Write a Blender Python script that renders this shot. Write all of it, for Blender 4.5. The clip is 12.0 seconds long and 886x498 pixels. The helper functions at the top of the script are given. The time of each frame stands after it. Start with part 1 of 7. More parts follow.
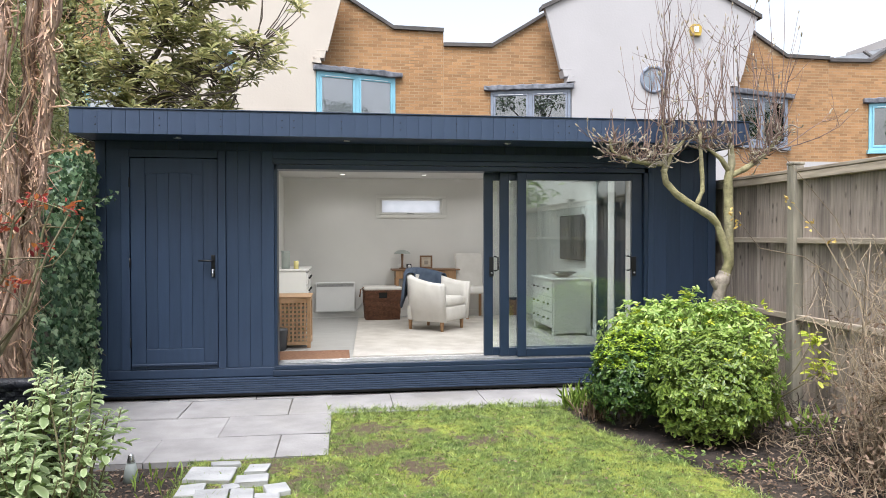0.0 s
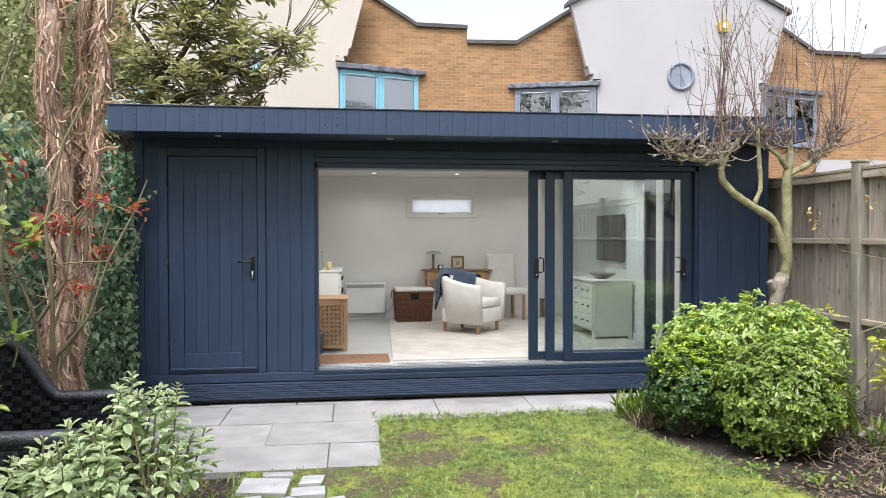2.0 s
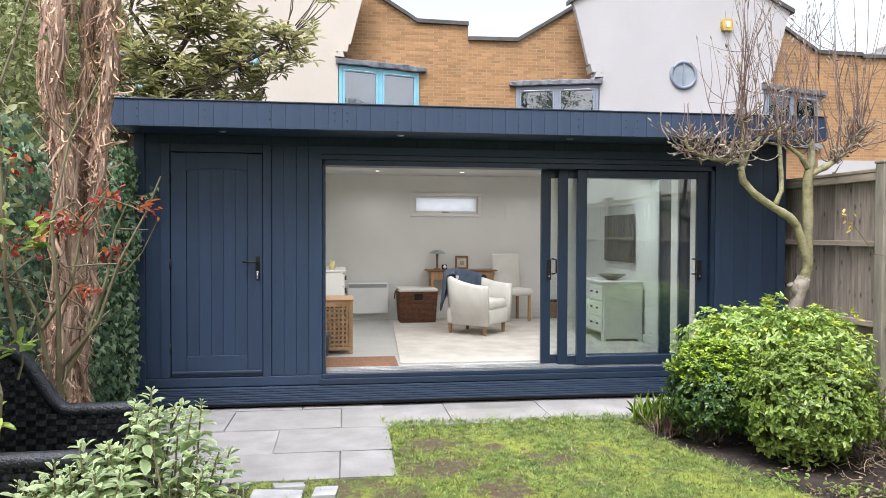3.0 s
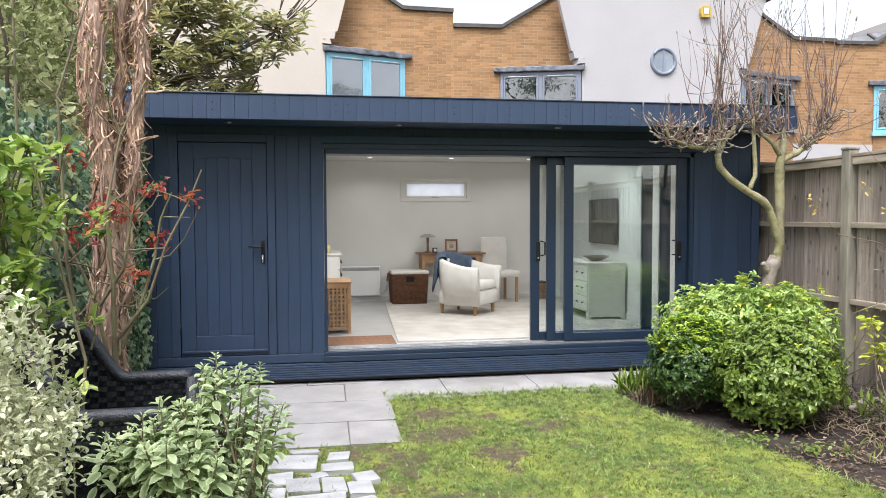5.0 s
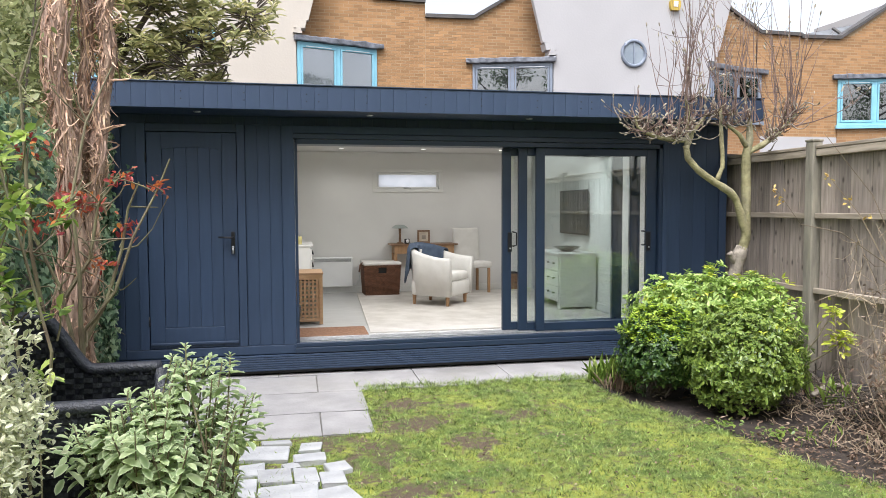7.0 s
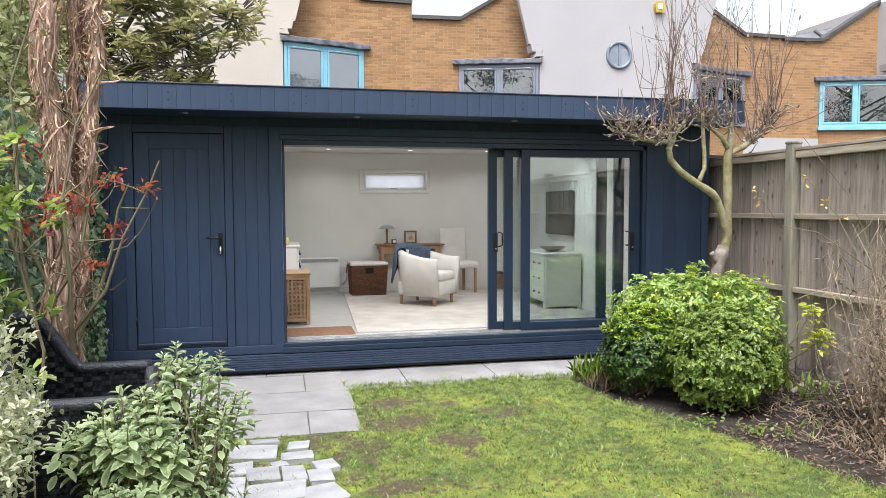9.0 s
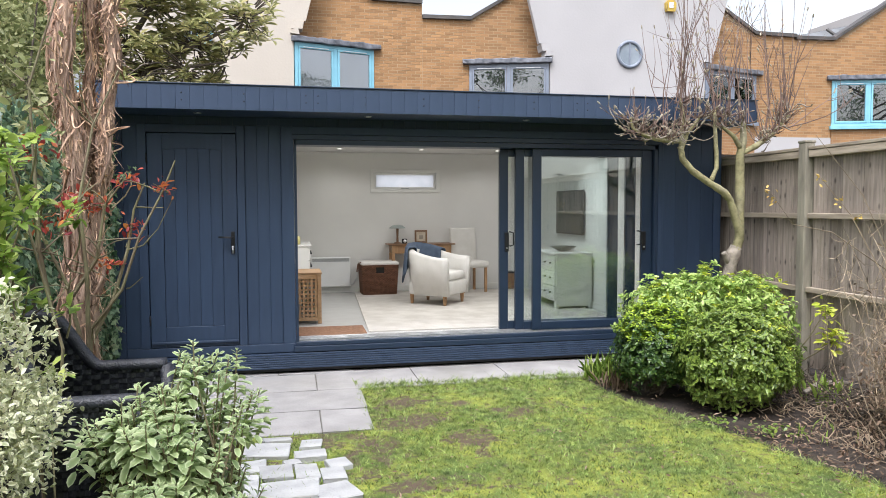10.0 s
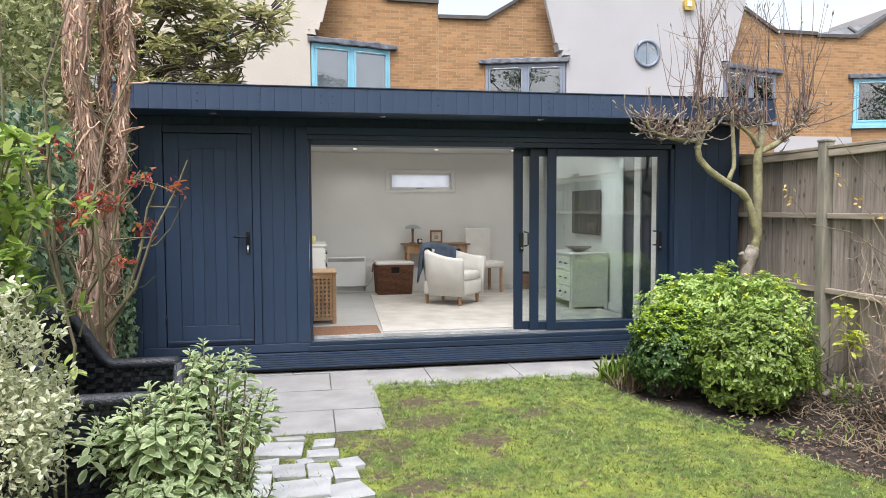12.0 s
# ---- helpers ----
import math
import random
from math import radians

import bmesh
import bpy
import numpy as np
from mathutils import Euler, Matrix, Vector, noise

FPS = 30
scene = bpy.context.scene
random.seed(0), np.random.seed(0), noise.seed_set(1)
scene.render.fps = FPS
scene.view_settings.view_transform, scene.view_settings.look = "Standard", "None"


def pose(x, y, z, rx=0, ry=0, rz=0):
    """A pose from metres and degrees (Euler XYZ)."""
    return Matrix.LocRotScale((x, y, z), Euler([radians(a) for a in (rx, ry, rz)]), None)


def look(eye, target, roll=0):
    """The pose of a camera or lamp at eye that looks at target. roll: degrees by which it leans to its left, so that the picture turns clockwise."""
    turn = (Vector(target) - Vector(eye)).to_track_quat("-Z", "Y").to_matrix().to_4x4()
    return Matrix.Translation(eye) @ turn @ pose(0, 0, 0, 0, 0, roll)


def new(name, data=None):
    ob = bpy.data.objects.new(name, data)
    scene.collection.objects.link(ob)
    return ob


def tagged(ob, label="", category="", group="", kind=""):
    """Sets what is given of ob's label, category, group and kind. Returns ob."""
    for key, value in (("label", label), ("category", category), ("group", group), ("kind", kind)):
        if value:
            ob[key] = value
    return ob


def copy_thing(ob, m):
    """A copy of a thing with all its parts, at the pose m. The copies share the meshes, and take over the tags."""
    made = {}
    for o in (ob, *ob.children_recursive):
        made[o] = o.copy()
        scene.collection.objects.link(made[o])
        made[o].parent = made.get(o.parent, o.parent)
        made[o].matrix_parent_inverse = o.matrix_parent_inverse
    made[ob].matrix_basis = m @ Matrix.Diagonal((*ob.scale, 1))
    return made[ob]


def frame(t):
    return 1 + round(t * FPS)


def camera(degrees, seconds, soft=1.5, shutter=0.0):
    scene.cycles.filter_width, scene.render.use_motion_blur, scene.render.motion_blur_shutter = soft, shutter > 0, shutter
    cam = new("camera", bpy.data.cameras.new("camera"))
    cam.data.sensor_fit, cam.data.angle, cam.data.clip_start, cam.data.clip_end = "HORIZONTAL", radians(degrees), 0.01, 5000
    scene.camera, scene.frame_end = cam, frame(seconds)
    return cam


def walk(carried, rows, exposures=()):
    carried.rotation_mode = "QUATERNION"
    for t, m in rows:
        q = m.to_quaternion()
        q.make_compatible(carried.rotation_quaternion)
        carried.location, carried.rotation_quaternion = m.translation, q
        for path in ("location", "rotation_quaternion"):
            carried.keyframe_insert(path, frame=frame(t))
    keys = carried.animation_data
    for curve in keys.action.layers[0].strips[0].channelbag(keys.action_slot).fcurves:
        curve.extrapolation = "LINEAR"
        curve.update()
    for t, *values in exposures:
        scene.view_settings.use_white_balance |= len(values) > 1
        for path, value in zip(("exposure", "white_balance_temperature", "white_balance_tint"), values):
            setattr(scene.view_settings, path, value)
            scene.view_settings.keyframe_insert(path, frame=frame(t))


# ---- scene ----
cam = camera(63.0, 12.0, soft=0.9)
PATH = [
    (0, (0.603, -7.097, 1.545), (0.883, -5.117, 1.509), -0.1),
    (0.5, (0.647, -7.091, 1.53), (0.921, -5.11, 1.492), -0.1),
    (1, (0.61, -7.02, 1.538), (0.877, -5.038, 1.499), -0.1),
    (1.5, (0.415, -6.927, 1.554), (0.674, -4.944, 1.515), -0.1),
    (2, (0.303, -6.835, 1.559), (0.556, -4.851, 1.521), -0.1),
    (2.5, (0.25, -6.679, 1.562), (0.503, -4.695, 1.523), -0.1),
    (2.7, (0.221, -6.613, 1.566), (0.481, -4.631, 1.525), -0.0),
    (4.3, (-0.044, -6.813, 1.616), (0.261, -4.837, 1.558), 0.0),
    (4.5, (-0.04, -6.865, 1.613), (0.272, -4.891, 1.544), -0.2),
    (5, (-0.022, -6.97, 1.584), (0.301, -4.998, 1.496), -0.2),
    (5.5, (-0.008, -7.011, 1.576), (0.323, -5.042, 1.474), -0.2),
    (6, (-0.007, -7.024, 1.574), (0.338, -5.057, 1.463), -0.2),
    (6.5, (-0.011, -7.014, 1.577), (0.356, -5.051, 1.465), -0.3),
    (7, (-0.018, -6.981, 1.577), (0.379, -5.024, 1.465), -0.2),
    (9, (-0.026, -7.047, 1.58), (0.406, -5.097, 1.469), -0.2),
    (9.5, (-0.034, -7.047, 1.584), (0.387, -5.095, 1.473), -0.2),
    (10, (-0.047, -7.053, 1.579), (0.36, -5.098, 1.467), -0.2),
    (10.5, (-0.022, -7.064, 1.578), (0.368, -5.106, 1.466), -0.3),
    (11, (-0.019, -7.061, 1.58), (0.358, -5.1, 1.467), -0.2),
    (11.5, (-0.024, -7.052, 1.575), (0.344, -5.089, 1.464), -0.2),
    (12, (-0.019, -7.046, 1.575), (0.342, -5.082, 1.464), -0.2),
]
walk(cam, [(t, look(eye, target, roll)) for t, eye, target, roll in PATH],
     [(0, 1.25), (4.5, 1.26), (7, 1.23), (10.5, 1.20), (11.5, 1.21), (12, 1.15)])

# ---- light ----
SUN_UP, SUN_ROUND = 62.0, 205.0
world = bpy.data.worlds.new("overcast_sky")
scene.world = world
world.use_nodes = True
wn, wl = world.node_tree.nodes, world.node_tree.links
sky = wn.new("ShaderNodeTexSky")
sky.sky_type, sky.sun_disc = "NISHITA", False
sky.sun_elevation, sky.sun_rotation = radians(SUN_UP), radians(SUN_ROUND)
sky.air_density, sky.dust_density, sky.ozone_density = 1.0, 4.0, 1.0
grey = wn.new("ShaderNodeHueSaturation")
grey.inputs["Saturation"].default_value = 0.44
grey.inputs["Value"].default_value = 1.0
wl.new(sky.outputs[0], grey.inputs["Color"])
wl.new(grey.outputs[0], wn["Background"].inputs["Color"])
wn["Background"].inputs["Strength"].default_value = 0.15
sun = new("sun", bpy.data.lights.new("sun", "SUN"))
sun.data.energy, sun.data.angle, sun.data.color = 1.3, radians(30), (0.915, 0.965, 1.12)
a, e = radians(SUN_ROUND), radians(SUN_UP)
sun.matrix_world = look((math.sin(a) * math.cos(e) * 30, math.cos(a) * math.cos(e) * 30, math.sin(e) * 30), (0, 0, 0))


# ---- materials ----
def shade(name, c1, c2=None, scale=6.0, rough=0.6, bump=0.15, fine=80.0, metal=0.0, stretch=(1, 1, 1), vary="", amount=0.25,
          through_light=0.0, stain=0.0, stain_colour=(0.1, 0.1, 0.09), coat=0.0, contrast=0.3, knots=0.0):
    m = bpy.data.materials.new(name)
    m.use_nodes = True
    n, l = m.node_tree.nodes, m.node_tree.links
    p = n["Principled BSDF"]
    c2 = c2 or tuple(v * 0.8 for v in c1)
    tc = n.new("ShaderNodeTexCoord")
    mp = n.new("ShaderNodeMapping")
    mp.inputs["Scale"].default_value = stretch
    l.new(tc.outputs["Object"], mp.inputs["Vector"])
    big = n.new("ShaderNodeTexNoise")
    big.inputs["Scale"].default_value, big.inputs["Detail"].default_value = scale, 6
    l.new(mp.outputs[0], big.inputs["Vector"])
    ramp = n.new("ShaderNodeValToRGB")
    ramp.color_ramp.elements[0].position, ramp.color_ramp.elements[1].position = 0.5 - contrast / 2, 0.5 + contrast / 2
    ramp.color_ramp.elements[0].color, ramp.color_ramp.elements[1].color = (*c2, 1), (*c1, 1)
    l.new(big.outputs["Fac"], ramp.inputs["Fac"])
    col = ramp.outputs[0]
    if stain:
        st = n.new("ShaderNodeTexNoise")
        st.inputs["Scale"].default_value, st.inputs["Detail"].default_value = scale * 0.27, 8
        l.new(tc.outputs["Object"], st.inputs["Vector"])
        sr = n.new("ShaderNodeMapRange")
        sr.inputs["From Min"].default_value, sr.inputs["From Max"].default_value, sr.inputs["To Max"].default_value = 0.5, 0.75, stain
        l.new(st.outputs["Fac"], sr.inputs["Value"])
        mx = n.new("ShaderNodeMix")
        mx.data_type = "RGBA"
        l.new(sr.outputs[0], mx.inputs["Factor"])
        l.new(col, mx.inputs["A"])
        mx.inputs["B"].default_value = (*stain_colour, 1)
        col = mx.outputs["Result"]
    if knots:
        km = n.new("ShaderNodeMapping")
        km.inputs["Scale"].default_value = (13, 13, 5.5)
        l.new(tc.outputs["Object"], km.inputs["Vector"])
        shift = n.new("ShaderNodeVectorMath")
        shift.operation = "MULTIPLY_ADD"
        which = n.new("ShaderNodeObjectInfo").outputs["Random"]
        shift.inputs[1].default_value = (1, 1, 1)
        l.new(km.outputs[0], shift.inputs[0])
        spread = n.new("ShaderNodeMath")
        spread.operation, spread.inputs[1].default_value = "MULTIPLY", 71.0
        l.new(which, spread.inputs[0])
        l.new(spread.outputs[0], shift.inputs[2])
        vo = n.new("ShaderNodeTexVoronoi")
        vo.inputs["Scale"].default_value = 1.0
        l.new(shift.outputs[0], vo.inputs["Vector"])
        kr = n.new("ShaderNodeMapRange")
        kr.inputs["From Min"].default_value, kr.inputs["From Max"].default_value = 0.2, 0.06
        kr.inputs["To Min"].default_value, kr.inputs["To Max"].default_value = 0.0, knots
        l.new(vo.outputs["Distance"], kr.inputs["Value"])
        kx = n.new("ShaderNodeMix")
        kx.data_type = "RGBA"
        l.new(kr.outputs[0], kx.inputs["Factor"])
        l.new(col, kx.inputs["A"])
        kx.inputs["B"].default_value = (0.045, 0.035, 0.028, 1)
        col = kx.outputs["Result"]
    if vary:
        if vary == "object":
            src = n.new("ShaderNodeObjectInfo").outputs["Random"]
        else:
            src = n.new("ShaderNodeNewGeometry").outputs["Random Per Island"]
        mr = n.new("ShaderNodeMapRange")
        mr.inputs["To Min"].default_value, mr.inputs["To Max"].default_value = 1 - amount, 1 + amount
        l.new(src, mr.inputs["Value"])
        hs = n.new("ShaderNodeHueSaturation")
        l.new(mr.outputs[0], hs.inputs["Value"])
        l.new(col, hs.inputs["Color"])
        col = hs.outputs[0]
    l.new(col, p.inputs["Base Color"])
    small = n.new("ShaderNodeTexNoise")
    small.inputs["Scale"].default_value, small.inputs["Detail"].default_value = fine, 4
    l.new(mp.outputs[0], small.inputs["Vector"])
    rr = n.new("ShaderNodeMapRange")
    rr.inputs["To Min"].default_value, rr.inputs["To Max"].default_value = max(rough - 0.12, 0.02), min(rough + 0.12, 1)
    l.new(small.outputs["Fac"], rr.inputs["Value"])
    l.new(rr.outputs[0], p.inputs["Roughness"])
    p.inputs["Metallic"].default_value = metal
    p.inputs["Coat Weight"].default_value = coat
    if bump:
        bp = n.new("ShaderNodeBump")
        bp.inputs["Strength"].default_value, bp.inputs["Distance"].default_value = bump, 0.01
        l.new(small.outputs["Fac"], bp.inputs["Height"])
        l.new(bp.outputs[0], p.inputs["Normal"])
    if through_light:
        tr = n.new("ShaderNodeBsdfTranslucent")
        l.new(col, tr.inputs["Color"])
        ms = n.new("ShaderNodeMixShader")
        ms.inputs[0].default_value = through_light
        l.new(p.outputs[0], ms.inputs[1])
        l.new(tr.outputs[0], ms.inputs[2])
        l.new(ms.outputs[0], n["Material Output"].inputs["Surface"])
    return m


def leaf_shade(name, dark, mid, light, rough=0.45, through_light=0.25, edge=None):
    """Leaf colours that change from leaf to leaf."""
    m = bpy.data.materials.new(name)
    m.use_nodes = True
    n, l = m.node_tree.nodes, m.node_tree.links
    p = n["Principled BSDF"]
    geo = n.new("ShaderNodeNewGeometry")
    ramp = n.new("ShaderNodeValToRGB")
    els = ramp.color_ramp.elements
    els[0].color, els[1].color = (*dark, 1), (*light, 1)
    els.new(0.55).color = (*mid, 1)
    l.new(geo.outputs["Random Per Island"], ramp.inputs["Fac"])
    col = ramp.outputs[0]
    tc = n.new("ShaderNodeTexCoord")
    no = n.new("ShaderNodeTexNoise")
    no.inputs["Scale"].default_value, no.inputs["Detail"].default_value = 35, 5
    l.new(tc.outputs["Object"], no.inputs["Vector"])
    mx = n.new("ShaderNodeMix")
    mx.data_type, mx.blend_type = "RGBA", "MULTIPLY"
    mx.inputs["Factor"].default_value = 0.5
    l.new(col, mx.inputs["A"])
    l.new(no.outputs["Color"], mx.inputs["B"])
    hs = n.new("ShaderNodeHueSaturation")
    hs.inputs["Value"].default_value = 1.3
    hs.inputs["Saturation"].default_value = 0.9
    l.new(mx.outputs["Result"], hs.inputs["Color"])
    mx2 = n.new("ShaderNodeMix")
    mx2.data_type = "RGBA"
    mx2.inputs["Factor"].default_value = 0.6
    l.new(hs.outputs[0], mx2.inputs["A"])
    l.new(col, mx2.inputs["B"])
    out = mx2.outputs["Result"]
    if edge:
        at = n.new("ShaderNodeAttribute")
        at.attribute_name = "margin"
        mx3 = n.new("ShaderNodeMix")
        mx3.data_type = "RGBA"
        pw = n.new("ShaderNodeMath")
        pw.operation, pw.inputs[1].default_value = "POWER", 3.0
        l.new(at.outputs["Fac"], pw.inputs[0])
        hf = n.new("ShaderNodeMath")
        hf.operation, hf.inputs[1].default_value = "MULTIPLY", 0.75
        l.new(pw.outputs[0], hf.inputs[0])
        l.new(hf.outputs[0], mx3.inputs["Factor"])
        l.new(out, mx3.inputs["A"])
        mx3.inputs["B"].default_value = (*edge, 1)
        out = mx3.outputs["Result"]
    l.new(out, p.inputs["Base Color"])
    p.inputs["Roughness"].default_value = rough
    tr = n.new("ShaderNodeBsdfTranslucent")
    l.new(out, tr.inputs["Color"])
    ms = n.new("ShaderNodeMixShader")
    ms.inputs[0].default_value = through_light
    l.new(p.outputs[0], ms.inputs[1])
    l.new(tr.outputs[0], ms.inputs[2])
    l.new(ms.outputs[0], n["Material Output"].inputs["Surface"])
    return m


def glass_shade(name, tint, gloss=1.0, ior=1.5):
    m = bpy.data.materials.new(name)
    m.use_nodes = True
    n, l = m.node_tree.nodes, m.node_tree.links
    n.remove(n["Principled BSDF"])
    clear = n.new("ShaderNodeBsdfTransparent")
    clear.inputs["Color"].default_value = (*tint, 1)
    shine = n.new("ShaderNodeBsdfGlossy")
    shine.inputs["Roughness"].default_value = 0.0
    fr = n.new("ShaderNodeFresnel")
    fr.inputs["IOR"].default_value = ior
    sc = n.new("ShaderNodeMath")
    sc.operation, sc.use_clamp = "MULTIPLY", True
    sc.inputs[1].default_value = gloss
    l.new(fr.outputs[0], sc.inputs[0])
    ms = n.new("ShaderNodeMixShader")
    l.new(sc.outputs[0], ms.inputs[0])
    l.new(clear.outputs[0], ms.inputs[1])
    l.new(shine.outputs[0], ms.inputs[2])
    l.new(ms.outputs[0], n["Material Output"].inputs["Surface"])
    return m


def glow(name, colour, strength):
    m = bpy.data.materials.new(name)
    m.use_nodes = True
    p = m.node_tree.nodes["Principled BSDF"]
    p.inputs["Base Color"].default_value = (*colour, 1)
    p.inputs["Emission Color"].default_value = (*colour, 1)
    p.inputs["Emission Strength"].default_value = strength
    return m


def brick_shade(name):
    m = bpy.data.materials.new(name)
    m.use_nodes = True
    n, l = m.node_tree.nodes, m.node_tree.links
    p = n["Principled BSDF"]
    tc = n.new("ShaderNodeTexCoord")
    mp = n.new("ShaderNodeMapping")
    mp.inputs["Rotation"].default_value = (radians(90), 0, 0)
    l.new(tc.outputs["Object"], mp.inputs["Vector"])
    br = n.new("ShaderNodeTexBrick")
    for key, v in (("Scale", 1.0), ("Mortar Size", 0.007), ("Mortar Smooth", 0.3), ("Bias", 0.0), ("Brick Width", 0.225), ("Row Height", 0.075)):
        br.inputs[key].default_value = v
    br.inputs["Color1"].default_value = (0.385, 0.213, 0.098, 1)
    br.inputs["Color2"].default_value = (0.32, 0.168, 0.075, 1)
    br.inputs["Mortar"].default_value = (0.37, 0.255, 0.155, 1)
    l.new(mp.outputs[0], br.inputs["Vector"])
    no = n.new("ShaderNodeTexNoise")
    no.inputs["Scale"].default_value, no.inputs["Detail"].default_value = 0.9, 8
    l.new(tc.outputs["Object"], no.inputs["Vector"])
    rm = n.new("ShaderNodeMapRange")
    rm.inputs["From Min"].default_value, rm.inputs["From Max"].default_value = 0.3, 0.7
    rm.inputs["To Min"].default_value, rm.inputs["To Max"].default_value = 0.8, 1.15
    l.new(no.outputs["Fac"], rm.inputs["Value"])
    hs = n.new("ShaderNodeHueSaturation")
    l.new(rm.outputs[0], hs.inputs["Value"])
    l.new(br.outputs["Color"], hs.inputs["Color"])
    l.new(hs.outputs[0], p.inputs["Base Color"])
    p.inputs["Roughness"].default_value = 0.9
    bp = n.new("ShaderNodeBump")
    bp.inputs["Strength"].default_value, bp.inputs["Distance"].default_value, bp.invert = 0.6, 0.01, True
    l.new(br.outputs["Fac"], bp.inputs["Height"])
    l.new(bp.outputs[0], p.inputs["Normal"])
    return m


NAVY = shade("navy_timber_paint", (0.024, 0.044, 0.083), (0.020, 0.037, 0.071), 4, 0.5, 0.2, 60, stretch=(6, 6, 0.6), vary="object", amount=0.1)
NAVY_FLAT = shade("navy_painted_fascia", (0.036, 0.059, 0.108), (0.030, 0.051, 0.095), 3, 0.42, 0.1, 60, stretch=(3, 3, 1))
NAVY_METAL = shade("navy_coated_aluminium", (0.016, 0.030, 0.058), (0.013, 0.026, 0.050), 3, 0.38, 0.03, 200)
BLACK = shade("black_coated_metal", (0.006, 0.006, 0.007), None, 20, 0.45, 0.05, 100)
STEEL = shade("brushed_steel", (0.6, 0.6, 0.6), (0.5, 0.5, 0.5), 20, 0.3, 0.05, 100, metal=1.0)
ALU = shade("mill_aluminium_track", (0.5, 0.5, 0.5), (0.4, 0.4, 0.4), 30, 0.4, 0.05, 200, metal=0.8)
INNER_WALL = shade("off_white_wall_paint", (0.77, 0.758, 0.735), (0.74, 0.728, 0.705), 2, 0.7, 0.05, 150)
CEIL = shade("white_ceiling_paint", (0.70, 0.69, 0.67), None, 2, 0.8, 0.03, 150, contrast=1.0)
VINYL = shade("pale_grey_vinyl_floor", (0.48, 0.475, 0.46), (0.41, 0.405, 0.39), 5, 0.35, 0.05, 90, stretch=(1, 6, 1))
RUG = shade("cream_wool_rug", (0.62, 0.585, 0.54), (0.50, 0.465, 0.42), 4, 0.95, 0.6, 300)
COIR = shade("brown_coir_mat", (0.32, 0.17, 0.10), (0.22, 0.11, 0.06), 30, 0.95, 0.9, 350)
WHITE_PAINT = shade("white_furniture_paint", (0.8, 0.79, 0.76), (0.76, 0.75, 0.72), 4, 0.4, 0.04, 120)
WHITE_ENAMEL = shade("white_enamelled_steel", (0.82, 0.82, 0.82), (0.78, 0.78, 0.78), 4, 0.3, 0.02, 120)
OAK = shade("pale_oak", (0.42, 0.25, 0.13), (0.33, 0.18, 0.085), 5, 0.5, 0.15, 70, stretch=(6, 6, 1))
ACACIA = shade("oiled_acacia", (0.55, 0.35, 0.20), (0.42, 0.245, 0.125), 6, 0.45, 0.15, 60, stretch=(1, 6, 6), vary="object", amount=0.15)
DARKWOOD = shade("brown_desk_wood", (0.25, 0.14, 0.075), (0.17, 0.09, 0.045), 6, 0.45, 0.1, 60, stretch=(1, 6, 6))
FABRIC = shade("cream_linen_cover", (0.74, 0.715, 0.68), (0.68, 0.655, 0.615), 8, 0.95, 0.5, 260)
THROW = shade("blue_grey_wool_throw", (0.085, 0.115, 0.17), (0.06, 0.085, 0.13), 14, 0.95, 0.8, 260)
WICKER = shade("brown_woven_wicker", (0.23, 0.11, 0.065), (0.13, 0.06, 0.036), 30, 0.6, 0.5, 120, stretch=(1, 1, 3), vary="island", amount=0.28)
RATTAN = shade("black_woven_rattan", (0.024, 0.026, 0.033), (0.010, 0.011, 0.015), 50, 0.35, 0.5, 140, vary="island", amount=0.4)
SCREEN = shade("dark_screen_glass", (0.02, 0.02, 0.022), None, 5, 0.12, 0.0)
PAVE = shade("grey_sandstone_paving", (0.35, 0.335, 0.328), (0.27, 0.26, 0.253), 3.5, 0.8, 0.35, 50, vary="object", amount=0.1, stain=0.6, stain_colour=(0.20, 0.19, 0.165))
MORTAR = shade("grey_brown_mortar", (0.17, 0.155, 0.135), (0.10, 0.09, 0.075), 8, 0.95, 0.8, 90)
PATHSTONE = shade("pale_slate_chunks", (0.44, 0.44, 0.435), (0.32, 0.32, 0.32), 6, 0.75, 0.5, 40, vary="object", amount=0.12, stain=0.4, stain_colour=(0.25, 0.25, 0.22))
SOIL = shade("dark_garden_soil", (0.052, 0.038, 0.029), (0.02, 0.015, 0.012), 9, 0.95, 1.0, 60, stain=0.5, stain_colour=(0.10, 0.075, 0.05))
RENDER_CREAM = shade("cream_wall_render", (0.58, 0.525, 0.455), (0.53, 0.475, 0.41), 0.6, 0.9, 0.3, 20, stain=0.35, stain_colour=(0.47, 0.42, 0.36))
RENDER_WHITE = shade("white_wall_render", (0.465, 0.45, 0.45), (0.43, 0.415, 0.415), 0.6, 0.9, 0.3, 20, stain=0.3, stain_colour=(0.40, 0.38, 0.375))
BRICK = brick_shade("yellow_stock_brick")
LEAD = shade("weathered_lead", (0.24, 0.25, 0.28), (0.10, 0.105, 0.12), 7, 0.6, 0.4, 30, metal=0.3, contrast=0.4)
COPING = shade("dark_metal_coping", (0.10, 0.09, 0.085), (0.06, 0.055, 0.05), 3, 0.55, 0.2, 20)
SKYBLUE = shade("sky_blue_window_paint", (0.26, 0.56, 0.68), (0.22, 0.50, 0.62), 4, 0.4, 0.03, 60)
SLATEBLUE = shade("grey_blue_window_paint", (0.24, 0.27, 0.33), (0.20, 0.23, 0.28), 4, 0.4, 0.03, 60)
